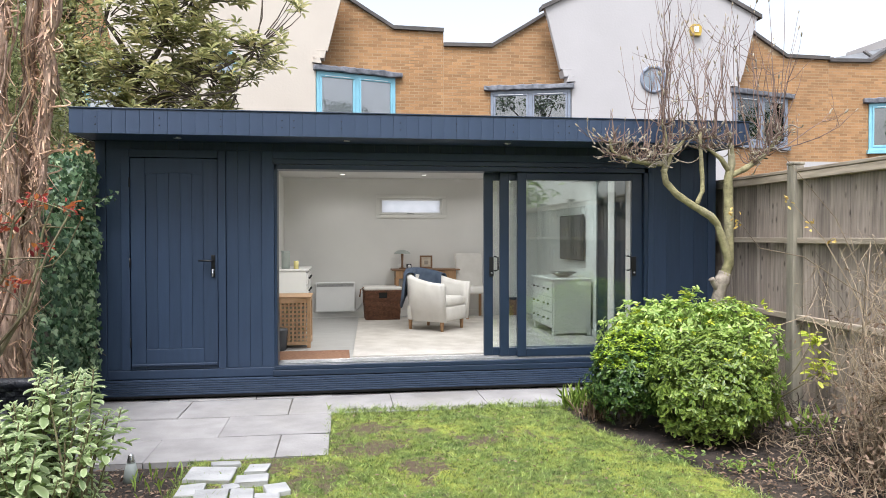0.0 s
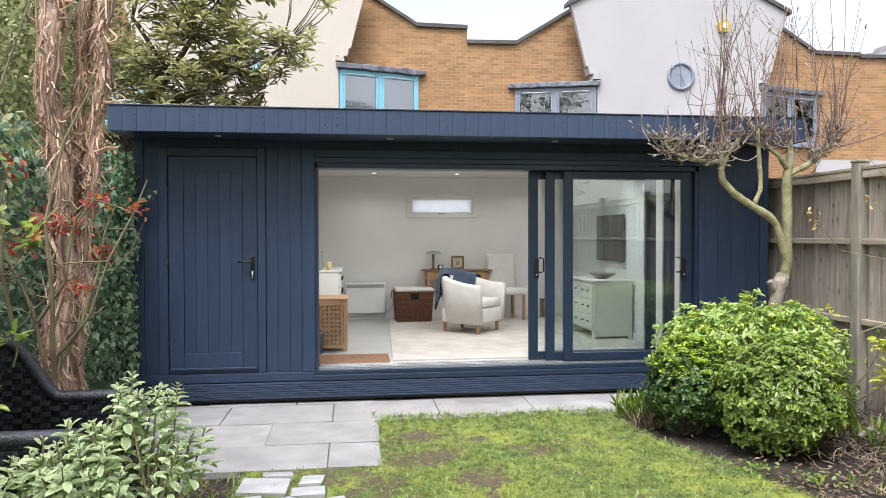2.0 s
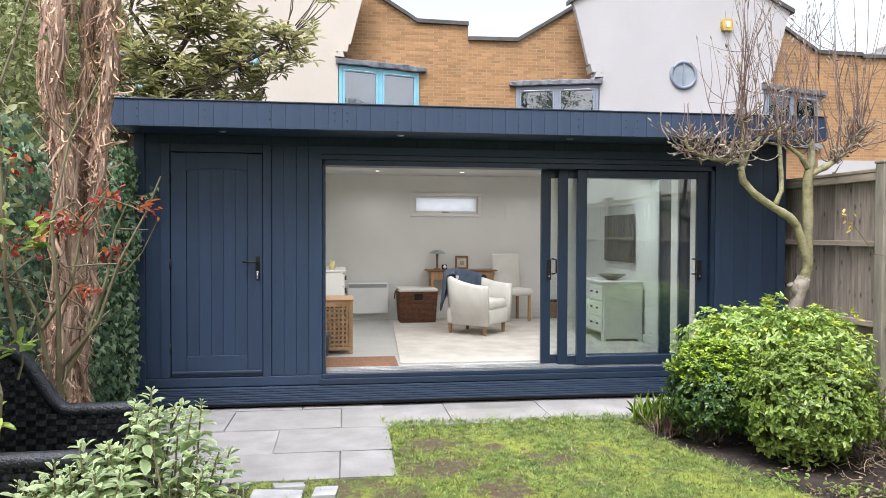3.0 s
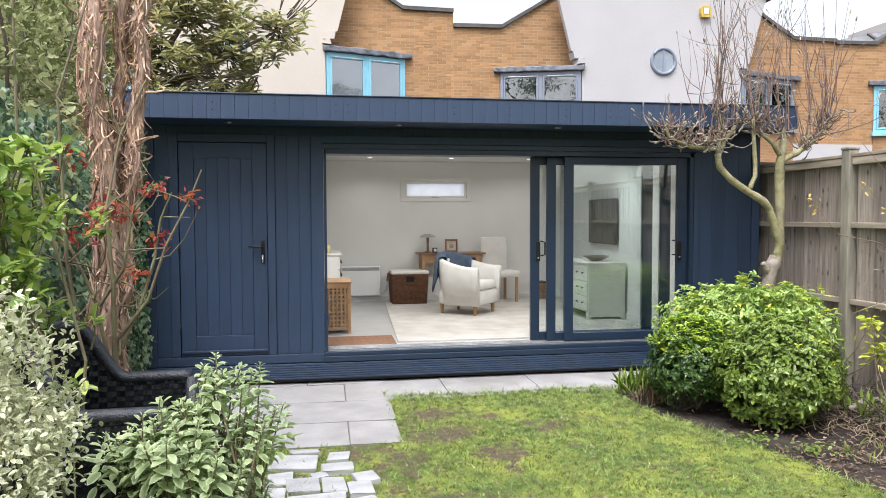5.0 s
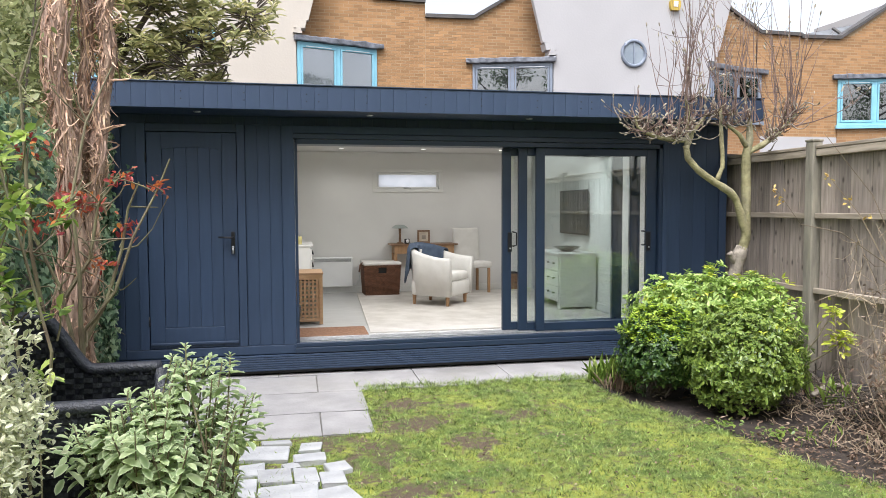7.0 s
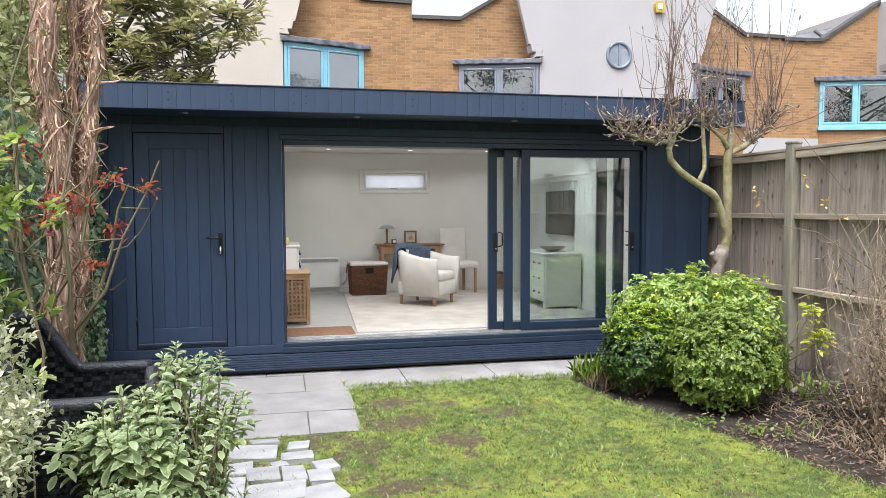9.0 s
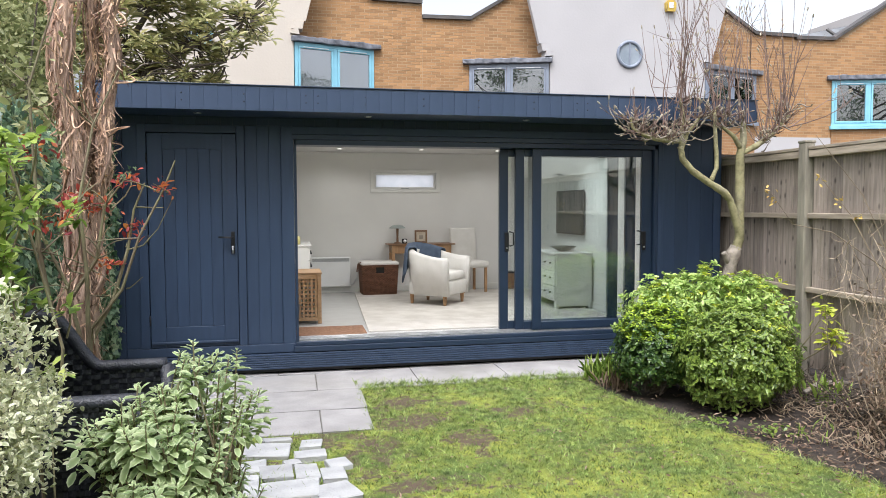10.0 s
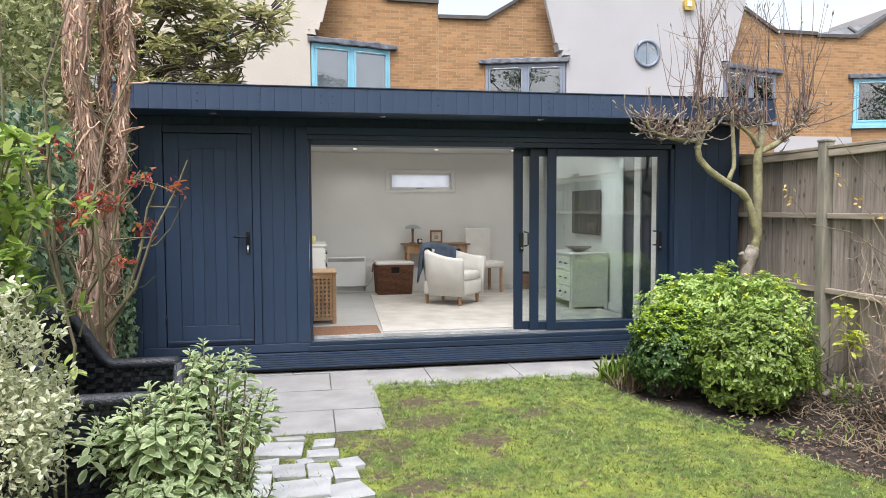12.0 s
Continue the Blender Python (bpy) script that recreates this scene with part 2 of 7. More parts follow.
HOUSE_GLASS = glass_shade("house_window_glass", (0.95, 0.96, 0.97), 3.6)
PANE = glass_shade("slider_glass", (0.966, 0.994, 0.994), 2.5)
LAMP_GLASS = shade("frosted_lamp_glass", (0.6, 0.65, 0.62), None, 5, 0.25, 0.0, through_light=0.5)
FROST = shade("frosted_window_glass", (0.96, 0.97, 1.0), (0.90, 0.92, 0.95), 7, 0.6, 0.1, 40, through_light=0.96)
FENCE = shade("weathered_fence_timber", (0.40, 0.335, 0.28), (0.19, 0.155, 0.13), 4, 0.85, 0.6, 45, stretch=(14, 14, 0.9), vary="object", amount=0.30, contrast=0.5, stain=0.5, stain_colour=(0.17, 0.16, 0.15), knots=0.8)
FENCE_RAIL = shade("weathered_fence_rail", (0.46, 0.385, 0.30), (0.29, 0.24, 0.18), 4, 0.85, 0.5, 45, stretch=(7, 0.7, 7), vary="object", amount=0.15)
POST = shade("grey_green_fence_post", (0.32, 0.29, 0.225), (0.21, 0.19, 0.15), 4, 0.85, 0.5, 40, stretch=(5, 5, 0.8))
BARK_RED = shade("shaggy_red_brown_bark", (0.62, 0.43, 0.325), (0.17, 0.105, 0.08), 9, 0.9, 1.0, 40, stretch=(6, 6, 0.5), contrast=0.5)
SHRED = shade("peeling_bark_strips", (0.70, 0.48, 0.34), (0.30, 0.175, 0.12), 9, 0.9, 0.6, 40, vary="island", amount=0.6)
BARK_GREEN = shade("smooth_lichen_bark", (0.33, 0.30, 0.155), (0.18, 0.16, 0.08), 14, 0.85, 1.0, 55, stain=0.6, stain_colour=(0.33, 0.30, 0.24))
BARK_PALE = shade("pale_grey_trunk_base", (0.34, 0.295, 0.24), (0.19, 0.16, 0.125), 14, 0.85, 1.0, 40)
TWIG = shade("thin_brown_twigs", (0.26, 0.175, 0.14), (0.15, 0.10, 0.082), 9, 0.8, 0.2, 60, vary="island", amount=0.3)
DRYTWIG = shade("dry_straw_twigs", (0.40, 0.315, 0.215), (0.23, 0.17, 0.115), 9, 0.9, 0.2, 60, vary="island", amount=0.4)
GREENSTEM = shade("green_brown_stems", (0.20, 0.19, 0.10), (0.15, 0.11, 0.07), 9, 0.7, 0.2, 60)
BUD = shade("furry_buds", (0.42, 0.37, 0.28), (0.30, 0.25, 0.18), 20, 0.95, 0.6, 200, vary="island", amount=0.25)
LIMB = shade("dark_limb_bark", (0.13, 0.105, 0.08), (0.07, 0.055, 0.04), 9, 0.9, 0.6, 40)
LEAF_IVY = leaf_shade("ivy_leaves", (0.030, 0.078, 0.034), (0.105, 0.195, 0.090), (0.36, 0.47, 0.26), 0.4, 0.2)
LEAF_LOQUAT = leaf_shade("leathery_tree_leaves", (0.19, 0.21, 0.08), (0.44, 0.44, 0.18), (0.72, 0.64, 0.33), 0.33, 0.5)
LEAF_EUON = leaf_shade("glossy_shrub_leaves", (0.040, 0.095, 0.016), (0.11, 0.20, 0.028), (0.26, 0.36, 0.055), 0.32, 0.22, (0.42, 0.50, 0.11))
LEAF_VIVID = leaf_shade("bright_hedge_leaves", (0.022, 0.060, 0.014), (0.058, 0.125, 0.026), (0.15, 0.25, 0.05), 0.36, 0.22)
LEAF_CHOI = leaf_shade("mid_green_shrub_leaves", (0.20, 0.33, 0.06), (0.38, 0.53, 0.12), (0.58, 0.70, 0.22), 0.42, 0.35)
LEAF_GOLD = leaf_shade("yellow_new_leaves", (0.36, 0.46, 0.03), (0.52, 0.58, 0.05), (0.68, 0.68, 0.10), 0.45, 0.35)
LEAF_BOXTIP = leaf_shade("lime_yellow_tips", (0.26, 0.40, 0.03), (0.40, 0.55, 0.045), (0.56, 0.67, 0.08), 0.42, 0.35)
LEAF_SAGE = leaf_shade("grey_green_sage_leaves", (0.20, 0.285, 0.12), (0.36, 0.465, 0.21), (0.56, 0.65, 0.35), 0.8, 0.42, (0.70, 0.76, 0.50))
LEAF_VARI = leaf_shade("cream_edged_leaves", (0.33, 0.37, 0.18), (0.56, 0.58, 0.35), (0.80, 0.79, 0.57), 0.5, 0.35, (0.88, 0.87, 0.68))
LEAF_LIME = leaf_shade("fresh_green_leaves", (0.13, 0.23, 0.035), (0.31, 0.45, 0.075), (0.58, 0.67, 0.18), 0.36, 0.38)
LEAF_OLIVE = leaf_shade("olive_old_leaves", (0.11, 0.135, 0.045), (0.27, 0.30, 0.11), (0.56, 0.56, 0.28), 0.5, 0.4)
LEAF_OCHRE = leaf_shade("ochre_young_leaves", (0.45, 0.28, 0.06), (0.62, 0.42, 0.09), (0.75, 0.58, 0.18), 0.5, 0.3)
LEAF_RED = leaf_shade("red_orange_new_leaves", (0.28, 0.03, 0.04), (0.52, 0.08, 0.05), (0.78, 0.28, 0.06), 0.45, 0.35)
LEAF_DRY = leaf_shade("dead_brown_leaves", (0.112, 0.069, 0.044), (0.237, 0.156, 0.100), (0.413, 0.300, 0.213), 0.85, 0.15)


def grass_shade():
    """Blade colours that follow mossy and greener patches of the lawn."""
    m = leaf_shade("lawn_blades", (0.13, 0.21, 0.045), (0.24, 0.345, 0.085), (0.40, 0.48, 0.16), 0.6, 0.35)
    n, l = m.node_tree.nodes, m.node_tree.links
    p = n["Principled BSDF"]
    col = p.inputs["Base Color"].links[0].from_socket
    tc = n.new("ShaderNodeTexCoord")
    no = n.new("ShaderNodeTexNoise")
    no.inputs["Scale"].default_value, no.inputs["Detail"].default_value, no.inputs["Roughness"].default_value = 2.2, 8, 0.75
    l.new(tc.outputs["Object"], no.inputs["Vector"])
    mr = n.new("ShaderNodeMapRange")
    mr.inputs["From Min"].default_value, mr.inputs["From Max"].default_value, mr.inputs["To Max"].default_value = 0.46, 0.74, 0.5
    l.new(no.outputs["Fac"], mr.inputs["Value"])
    mx = n.new("ShaderNodeMix")
    mx.data_type = "RGBA"
    l.new(mr.outputs[0], mx.inputs["Factor"])
    l.new(col, mx.inputs["A"])
    mx.inputs["B"].default_value = (0.46, 0.49, 0.10, 1)
    n3 = n.new("ShaderNodeTexNoise")
    n3.inputs["Scale"].default_value, n3.inputs["Detail"].default_value = 16, 5
    l.new(tc.outputs["Object"], n3.inputs["Vector"])
    m3 = n.new("ShaderNodeMapRange")
    m3.inputs["From Min"].default_value, m3.inputs["From Max"].default_value = 0.35, 0.65
    m3.inputs["To Min"].default_value, m3.inputs["To Max"].default_value = 0.35, 1.45
    l.new(n3.outputs["Fac"], m3.inputs["Value"])
    hv = n.new("ShaderNodeHueSaturation")
    l.new(m3.outputs[0], hv.inputs["Value"])
    l.new(mx.outputs["Result"], hv.inputs["Color"])
    mx_out = hv.outputs[0]
    l.new(mx_out, p.inputs["Base Color"])
    tr = [q for q in n if q.type == "BSDF_TRANSLUCENT"][0]
    l.new(mx_out, tr.inputs["Color"])
    return m


GRASS = grass_shade()


# ---- building helpers ----
rng = np.random.default_rng(7)


def thing(name, label="", category="", at=(0, 0, 0), rz=0.0, group="", kind=""):
    ob = new(name)
    ob.empty_display_size = 0.1
    ob.matrix_world = pose(*at, 0, 0, rz)
    return tagged(ob, label, category, group, kind)


def link(name, data, material, parent=None, label="", smooth=False):
    if material and not data.materials:
        data.materials.append(material)
    if smooth:
        data.polygons.foreach_set("use_smooth", [True] * len(data.polygons))
    ob = new(name, data)
    if parent:
        ob.parent = parent
    return tagged(ob, label)


def part(name, bm, material, parent=None, label="", smooth=False):
    data = bpy.data.meshes.new(name)
    bmesh.ops.recalc_face_normals(bm, faces=bm.faces)
    bm.to_mesh(data)
    bm.free()
    return link(name, data, material, parent, label, smooth)


def add_box(bm, x0, x1, y0, y1, z0, z1, bevel=0.0, m=None):
    made = bmesh.ops.create_cube(bm, size=1.0)["verts"]
    bmesh.ops.scale(bm, vec=(x1 - x0, y1 - y0, z1 - z0), verts=made)
    bmesh.ops.translate(bm, vec=((x0 + x1) / 2, (y0 + y1) / 2, (z0 + z1) / 2), verts=made)
    if bevel:
        edges = list({ed for v in made for ed in v.link_edges})
        made = bmesh.ops.bevel(bm, geom=edges, offset=bevel, segments=2, affect="EDGES", profile=0.5)["verts"]
    if m is not None:
        bmesh.ops.transform(bm, matrix=m, verts=list({v for v in made}))


def box(name, x0, x1, y0, y1, z0, z1, material, parent=None, bevel=0.0, label=""):
    bm = bmesh.new()
    add_box(bm, x0, x1, y0, y1, z0, z1, bevel)
    return part(name, bm, material, parent, label)


def add_tube(bm, pts, radii, seg=7, cap=True):
    pts = [Vector(p) for p in pts]
    rings, ref = [], Vector((0.31, 0.17, 0.93)).normalized()
    for i, p in enumerate(pts):
        d = (pts[min(i + 1, len(pts) - 1)] - pts[max(i - 1, 0)]).normalized()
        if abs(d.dot(ref)) > 0.95:
            ref = Vector((0.93, 0.31, 0.17)).normalized()
        u = d.cross(ref).normalized()
        v = d.cross(u)
        r = radii[i] if hasattr(radii, "__len__") else radii
        rings.append([bm.verts.new(p + r * (math.cos(k * math.tau / seg) * u + math.sin(k * math.tau / seg) * v)) for k in range(seg)])
    for a_, b_ in zip(rings, rings[1:]):
        for k in range(seg):
            bm.faces.new((a_[k], a_[(k + 1) % seg], b_[(k + 1) % seg], b_[k]))
    if cap:
        bm.faces.new(rings[0][::-1])
        bm.faces.new(rings[-1])


def tube(name, pts, radii, material, parent=None, seg=7, label="", smooth=True):
    bm = bmesh.new()
    add_tube(bm, pts, radii, seg)
    return part(name, bm, material, parent, label, smooth)


def add_prism(bm, outline, y0, y1):
    """An outline in x and z, thick from y0 to y1."""
    f = [bm.verts.new((x, y0, z)) for x, z in outline]
    b = [bm.verts.new((x, y1, z)) for x, z in outline]
    bm.faces.new(f)
    bm.faces.new(b[::-1])
    for i in range(len(outline)):
        j = (i + 1) % len(outline)
        bm.faces.new((f[i], b[i], b[j], f[j]))


def prism(name, outline, y0, y1, material, parent=None, label=""):
    bm = bmesh.new()
    add_prism(bm, outline, y0, y1)
    return part(name, bm, material, parent, label)


def add_lathe(bm, profile, seg=20, at=(0, 0, 0)):
    rings = [[bm.verts.new((at[0] + r * math.cos(k * math.tau / seg), at[1] + r * math.sin(k * math.tau / seg), at[2] + z)) for k in range(seg)] for r, z in profile]
    for a_, b_ in zip(rings, rings[1:]):
        for k in range(seg):
            bm.faces.new((a_[k], a_[(k + 1) % seg], b_[(k + 1) % seg], b_[k]))
    bm.faces.new(rings[0][::-1])
    bm.faces.new(rings[-1])


def lathe(name, profile, material, parent=None, seg=20, at=(0, 0, 0), label=""):
    bm = bmesh.new()
    add_lathe(bm, profile, seg, at)
    return part(name, bm, material, parent, label, True)


def quick_mesh(name, co, faces, margin=None):
    """A mesh from arrays: co (n, 3) and faces (m, k)."""
    me = bpy.data.meshes.new(name)
    co, faces = np.asarray(co, np.float32), np.asarray(faces, np.int32)
    me.vertices.add(len(co))
    me.vertices.foreach_set("co", co.ravel())
    me.loops.add(faces.size)
    me.loops.foreach_set("vertex_index", faces.ravel())
    me.polygons.add(len(faces))
    me.polygons.foreach_set("loop_start", np.arange(0, faces.size, faces.shape[1], dtype=np.int32))
    me.update(calc_edges=True)
    if margin is not None:
        me.attributes.new("margin", "FLOAT", "POINT").data.foreach_set("value", np.asarray(margin, np.float32))
    return me


def leaf_template(kind):
    """Vertices along x from 0 to 1, faces of four corners, and how near each vertex is to the leaf's margin."""
    if kind == "ivy":
        v = [(0, 0, 0), (-0.12, 0.34, 0.02), (0.22, 0.5, -0.03), (0.40, 0.24, 0.03), (1.0, 0, -0.10), (0.40, -0.24, 0.03), (0.22, -0.5, -0.03), (-0.12, -0.34, 0.02)]
        f = [(0, 1, 2, 3), (0, 3, 4, 5), (0, 5, 6, 7)]
        return np.array(v, float), np.array(f), np.array([0, 1, 1, 1, 1, 1, 1, 1], float)
    w = {"oval": (0.36, 0.5, 0.33), "long": (0.28, 0.5, 0.38), "thin": (0.35, 0.5, 0.35), "felt": (0.36, 0.5, 0.42)}[kind]
    droop = {"oval": 0.10, "long": 0.22, "thin": 0.12, "felt": 0.24}[kind]
    v = [(0, 0, 0)]
    for s, ww in zip((0.25, 0.55, 0.82), w):
        v += [(s, -ww, 0.10 * ww * 2 - droop * s * s), (s, 0, -droop * s * s), (s, ww, 0.10 * ww * 2 - droop * s * s)]
    v += [(1, 0, -droop)]
    quads = [(0, 1, 2, 3), (1, 4, 5, 2), (2, 5, 6, 3), (4, 7, 8, 5), (5, 8, 9, 6), (7, 10, 9, 8)]
    return np.array(v, float), np.array(quads), np.array([0.3, 1, 0, 1, 1, 0, 1, 1, 0.2, 1, 1], float)


def leaves(name, pos, way, length, width, kind, material, parent=None, label="", facing=None, tumble=0.5):
    """One mesh of leaves: each starts at pos, points along way, is length long and width times as wide."""
    pos, way = np.asarray(pos, float), np.asarray(way, float)
    count = len(pos)
    t, f, mg = leaf_template(kind)
    x = way / (np.linalg.norm(way, axis=1, keepdims=True) + 1e-9)
    up = np.tile((0, 0, 1.0), (count, 1)) if facing is None else np.asarray(facing, float)
    up = up + rng.normal(0, tumble, (count, 3))
    y = np.cross(up, x)
    y /= np.linalg.norm(y, axis=1, keepdims=True) + 1e-9
    z = np.cross(x, y)
    ln = np.broadcast_to(length, (count,))[:, None, None]
    co = pos[:, None, :] + ln * (t[None, :, 0:1] * x[:, None, :] + t[None, :, 1:2] * width * y[:, None, :] + t[None, :, 2:3] * z[:, None, :])
    faces = (np.arange(count)[:, None, None] * len(t) + f[None]).reshape(-1, f.shape[1])
    me = quick_mesh(name, co.reshape(-1, 3), faces, np.tile(mg, count))
    ob = link(name, me, material, parent, label, True)
    if count > 300:
        ob["kind"] = "stuff"
    return ob


def unit(v):
    return v / (np.linalg.norm(v, axis=-1, keepdims=True) + 1e-9)


def lumpy(count, centre, size, seed, low=-0.5, rough=0.16, depth=0.2):
    """Points and outward ways over an uneven rounded mass."""
    d = unit(rng.normal(0, 1, (count * 2, 3)))
    d = d[d[:, 2] > low][:count]
    r = np.array([1 + rough * 2 * noise.noise(Vector(v) * 2.3 + Vector((seed, 0, 0))) + rough * noise.noise(Vector(v) * 6 + Vector((0, seed, 0))) for v in d])
    r = r * (1 - depth * rng.random(len(d)) ** 2)
    return np.array(centre) + d * r[:, None] * np.array(size), d


def add_sticks(bm, starts, ends, r0, r1, bend=0.05, seg=4, steps=3):
    for s, t in zip(starts, ends):
        s, t = Vector(s), Vector(t)
        off = Vector(rng.normal(0, bend, 3)) * (t - s).length
        pts = [s + (t - s) * (k / steps) + off * math.sin(math.pi * k / steps) for k in range(steps + 1)]
        add_tube(bm, pts, [r0 + (r1 - r0) * k / steps for k in range(steps + 1)], seg, False)


# ---- ground ----
def patch(x, y):
    """How bare the lawn is at a place."""
    b = 0.0
    for cx, cy, rx, ry in ((0.85, -1.3, 0.42, 0.36), (0.95, -1.75, 0.36, 0.3), (1.15, -2.3, 0.34, 0.22), (1.75, -1.65, 0.30, 0.16), (0.15, -2.12, 0.5, 0.22), (0.45, -2.4, 0.32, 0.3), (0.65, -1.95, 0.3, 0.25), (0.5, -2.9, 0.22, 0.4)):
        b = max(b, 1.25 - math.hypot((x - cx) / rx, (y - cy) / ry))
    b = min(b, 0.85) + 1.0 * noise.noise(Vector((x * 3.1, y * 3.1, 0))) + 0.9 * noise.noise(Vector((x * 9, y * 9, 3))) + 0.6 * noise.noise(Vector((x * 22, y * 22, 3))) - 0.12
    return min(max(b * 0.8, 0), 0.88)


def bed_edge(y):
    """Where the lawn ends towards the planted border on the east."""
    table = ((-20, 3.6), (-4.5, 3.45), (-3.5, 3.2), (-2.9, 3.03), (-2.2, 2.87), (-1.6, 2.62), (-0.95, 2.56), (0.0, 2.9))
    for (a_, p), (b_, q) in zip(table, table[1:]):
        if a_ <= y <= b_:
            return p + (q - p) * (y - a_) / (b_ - a_)
    return 3.0


def west_edge(y):
    return 0.50 if y > -1.95 else (-0.42 if y > -3.2 else -0.5)


def lift(x, y):
    return 0.018 * noise.noise(Vector((x * 1.3, y * 1.3, 5))) + 0.008 * noise.noise(Vector((x * 6, y * 6, 1)))


ground = box("ground", -150, 150, -150, 160, -0.4, -0.045, SOIL)
tagged(ground, "dark bare garden soil under the beds and lawn", "ground", kind="structure")

xs, ys = np.arange(-0.6, 4.0, 0.04), np.arange(-9.0, -0.45, 0.04)
gx, gy = np.meshgrid(xs, ys)
bare = np.array([patch(p, q) for p, q in zip(gx.ravel(), gy.ravel())])
hz = np.array([lift(p, q) for p, q in zip(gx.ravel(), gy.ravel())])
edge_gap = np.array([min(bed_edge(q) - p, p - west_edge(q), (-0.68 - q) if p > 0.5 else 9) for p, q in zip(gx.ravel(), gy.ravel())])
hz = np.where(edge_gap < 0, -0.06, hz - 0.006)
idx = np.arange(len(gx.ravel())).reshape(gx.shape)
quads = np.stack([idx[:-1, :-1], idx[:-1, 1:], idx[1:, 1:], idx[1:, :-1]], -1).reshape(-1, 4)
lawn_mesh = quick_mesh("lawn", np.stack([gx.ravel(), gy.ravel(), hz], 1), quads, bare)


def lawn_shade():
    m = bpy.data.materials.new("mossy_lawn_surface")
    m.use_nodes = True
    n, l = m.node_tree.nodes, m.node_tree.links
    p = n["Principled BSDF"]
    tc = n.new("ShaderNodeTexCoord")
    n1, n2 = n.new("ShaderNodeTexNoise"), n.new("ShaderNodeTexNoise")
    n1.inputs["Scale"].default_value, n1.inputs["Detail"].default_value = 2.6, 6
    n2.inputs["Scale"].default_value, n2.inputs["Detail"].default_value = 90, 4
    l.new(tc.outputs["Object"], n1.inputs["Vector"])
    l.new(tc.outputs["Object"], n2.inputs["Vector"])
    r1 = n.new("ShaderNodeValToRGB")
    n1.inputs["Roughness"].default_value = 0.65
    r1.color_ramp.elements[0].position, r1.color_ramp.elements[1].position = 0.40, 0.68
    r1.color_ramp.elements[0].color, r1.color_ramp.elements[1].color = (0.10, 0.15, 0.03, 1), (0.36, 0.38, 0.06, 1)
    l.new(n1.outputs["Fac"], r1.inputs["Fac"])
    at = n.new("ShaderNodeAttribute")
    at.attribute_name = "margin"
    ad = n.new("ShaderNodeMath")
    ad.operation = "ADD"
    l.new(at.outputs["Fac"], ad.inputs[0])
    sb = n.new("ShaderNodeMath")
    sb.operation, sb.inputs[1].default_value = "SUBTRACT", 0.62
    l.new(n2.outputs["Fac"], sb.inputs[0])
    n4 = n.new("ShaderNodeTexNoise")
    n4.inputs["Scale"].default_value, n4.inputs["Detail"].default_value = 22, 6
    l.new(tc.outputs["Object"], n4.inputs["Vector"])
    s4 = n.new("ShaderNodeMath")
    s4.operation, s4.inputs[1].default_value, s4.inputs[2].default_value = "MULTIPLY_ADD", 2.6, -1.3
    l.new(n4.outputs["Fac"], s4.inputs[0])
    a4 = n.new("ShaderNodeMath")
    a4.operation = "ADD"
    l.new(s4.outputs[0], a4.inputs[0])
    l.new(sb.outputs[0], a4.inputs[1])
    l.new(a4.outputs[0], ad.inputs[1])
    mr = n.new("ShaderNodeMapRange")
    mr.inputs["From Min"].default_value, mr.inputs["From Max"].default_value = 0.05, 0.62
    l.new(ad.outputs[0], mr.inputs["Value"])
    mx = n.new("ShaderNodeMix")
    mx.data_type = "RGBA"
    l.new(mr.outputs[0], mx.inputs["Factor"])
    l.new(r1.outputs[0], mx.inputs["A"])
    mx.inputs["B"].default_value = (0.115, 0.08, 0.052, 1)
    l.new(mx.outputs["Result"], p.inputs["Base Color"])
    p.inputs["Roughness"].default_value = 0.95
    bp = n.new("ShaderNodeBump")
    bp.inputs["Strength"].default_value, bp.inputs["Distance"].default_value = 1.0, 0.02
    l.new(n2.outputs["Fac"], bp.inputs["Height"])
    l.new(bp.outputs[0], p.inputs["Normal"])
    return m


lawn = link("lawn", lawn_mesh, lawn_shade(), None, "", True)
tagged(lawn, "mossy lawn ground with bare brown patches", "lawn", kind="structure")

# blades, thinner on the bare patches
N = 260000
bx, by = rng.uniform(-0.5, 3.6, N), -0.5 - (rng.random(N) ** 1.25) * 5.0
keep = np.array([min(bed_edge(q) - p, p - west_edge(q), (-0.655 - q) if p > 0.5 else 9) for p, q in zip(bx, by)]) > -0.02
bx, by = bx[keep], by[keep]
keep = rng.random(len(bx)) > np.array([patch(p, q) for p, q in zip(bx, by)]) * 1.08
bx, by = bx[keep], by[keep]
bz = np.array([lift(p, q) for p, q in zip(bx, by)]) - 0.008
tall = rng.gamma(2.2, 0.0050, len(bx)).clip(0.004, 0.05) * np.where((by > -0.83) & (rng.random(len(bx)) < 0.7), 1.9, 1.0)
tall = tall * np.array([1.0 + 0.5 * noise.noise(Vector((p * 2, q * 2, 9))) + 0.9 * noise.noise(Vector((p * 11, q * 11, 2))) for p, q in zip(bx, by)])
tall = tall.clip(0.004, 0.07)
ang = rng.uniform(0, math.tau, len(bx))
wide = rng.uniform(0.0014, 0.0034, len(bx))
lean = rng.normal(0, 0.9, (len(bx), 2)) * tall[:, None]
base = np.stack([bx, by, bz], 1)
side = np.stack([np.cos(ang) * wide, np.sin(ang) * wide, 0 * wide], 1)
mid = base + np.stack([lean[:, 0] * 0.35, lean[:, 1] * 0.35, tall * 0.6], 1)
top = base + np.stack([lean[:, 0], lean[:, 1], tall], 1)
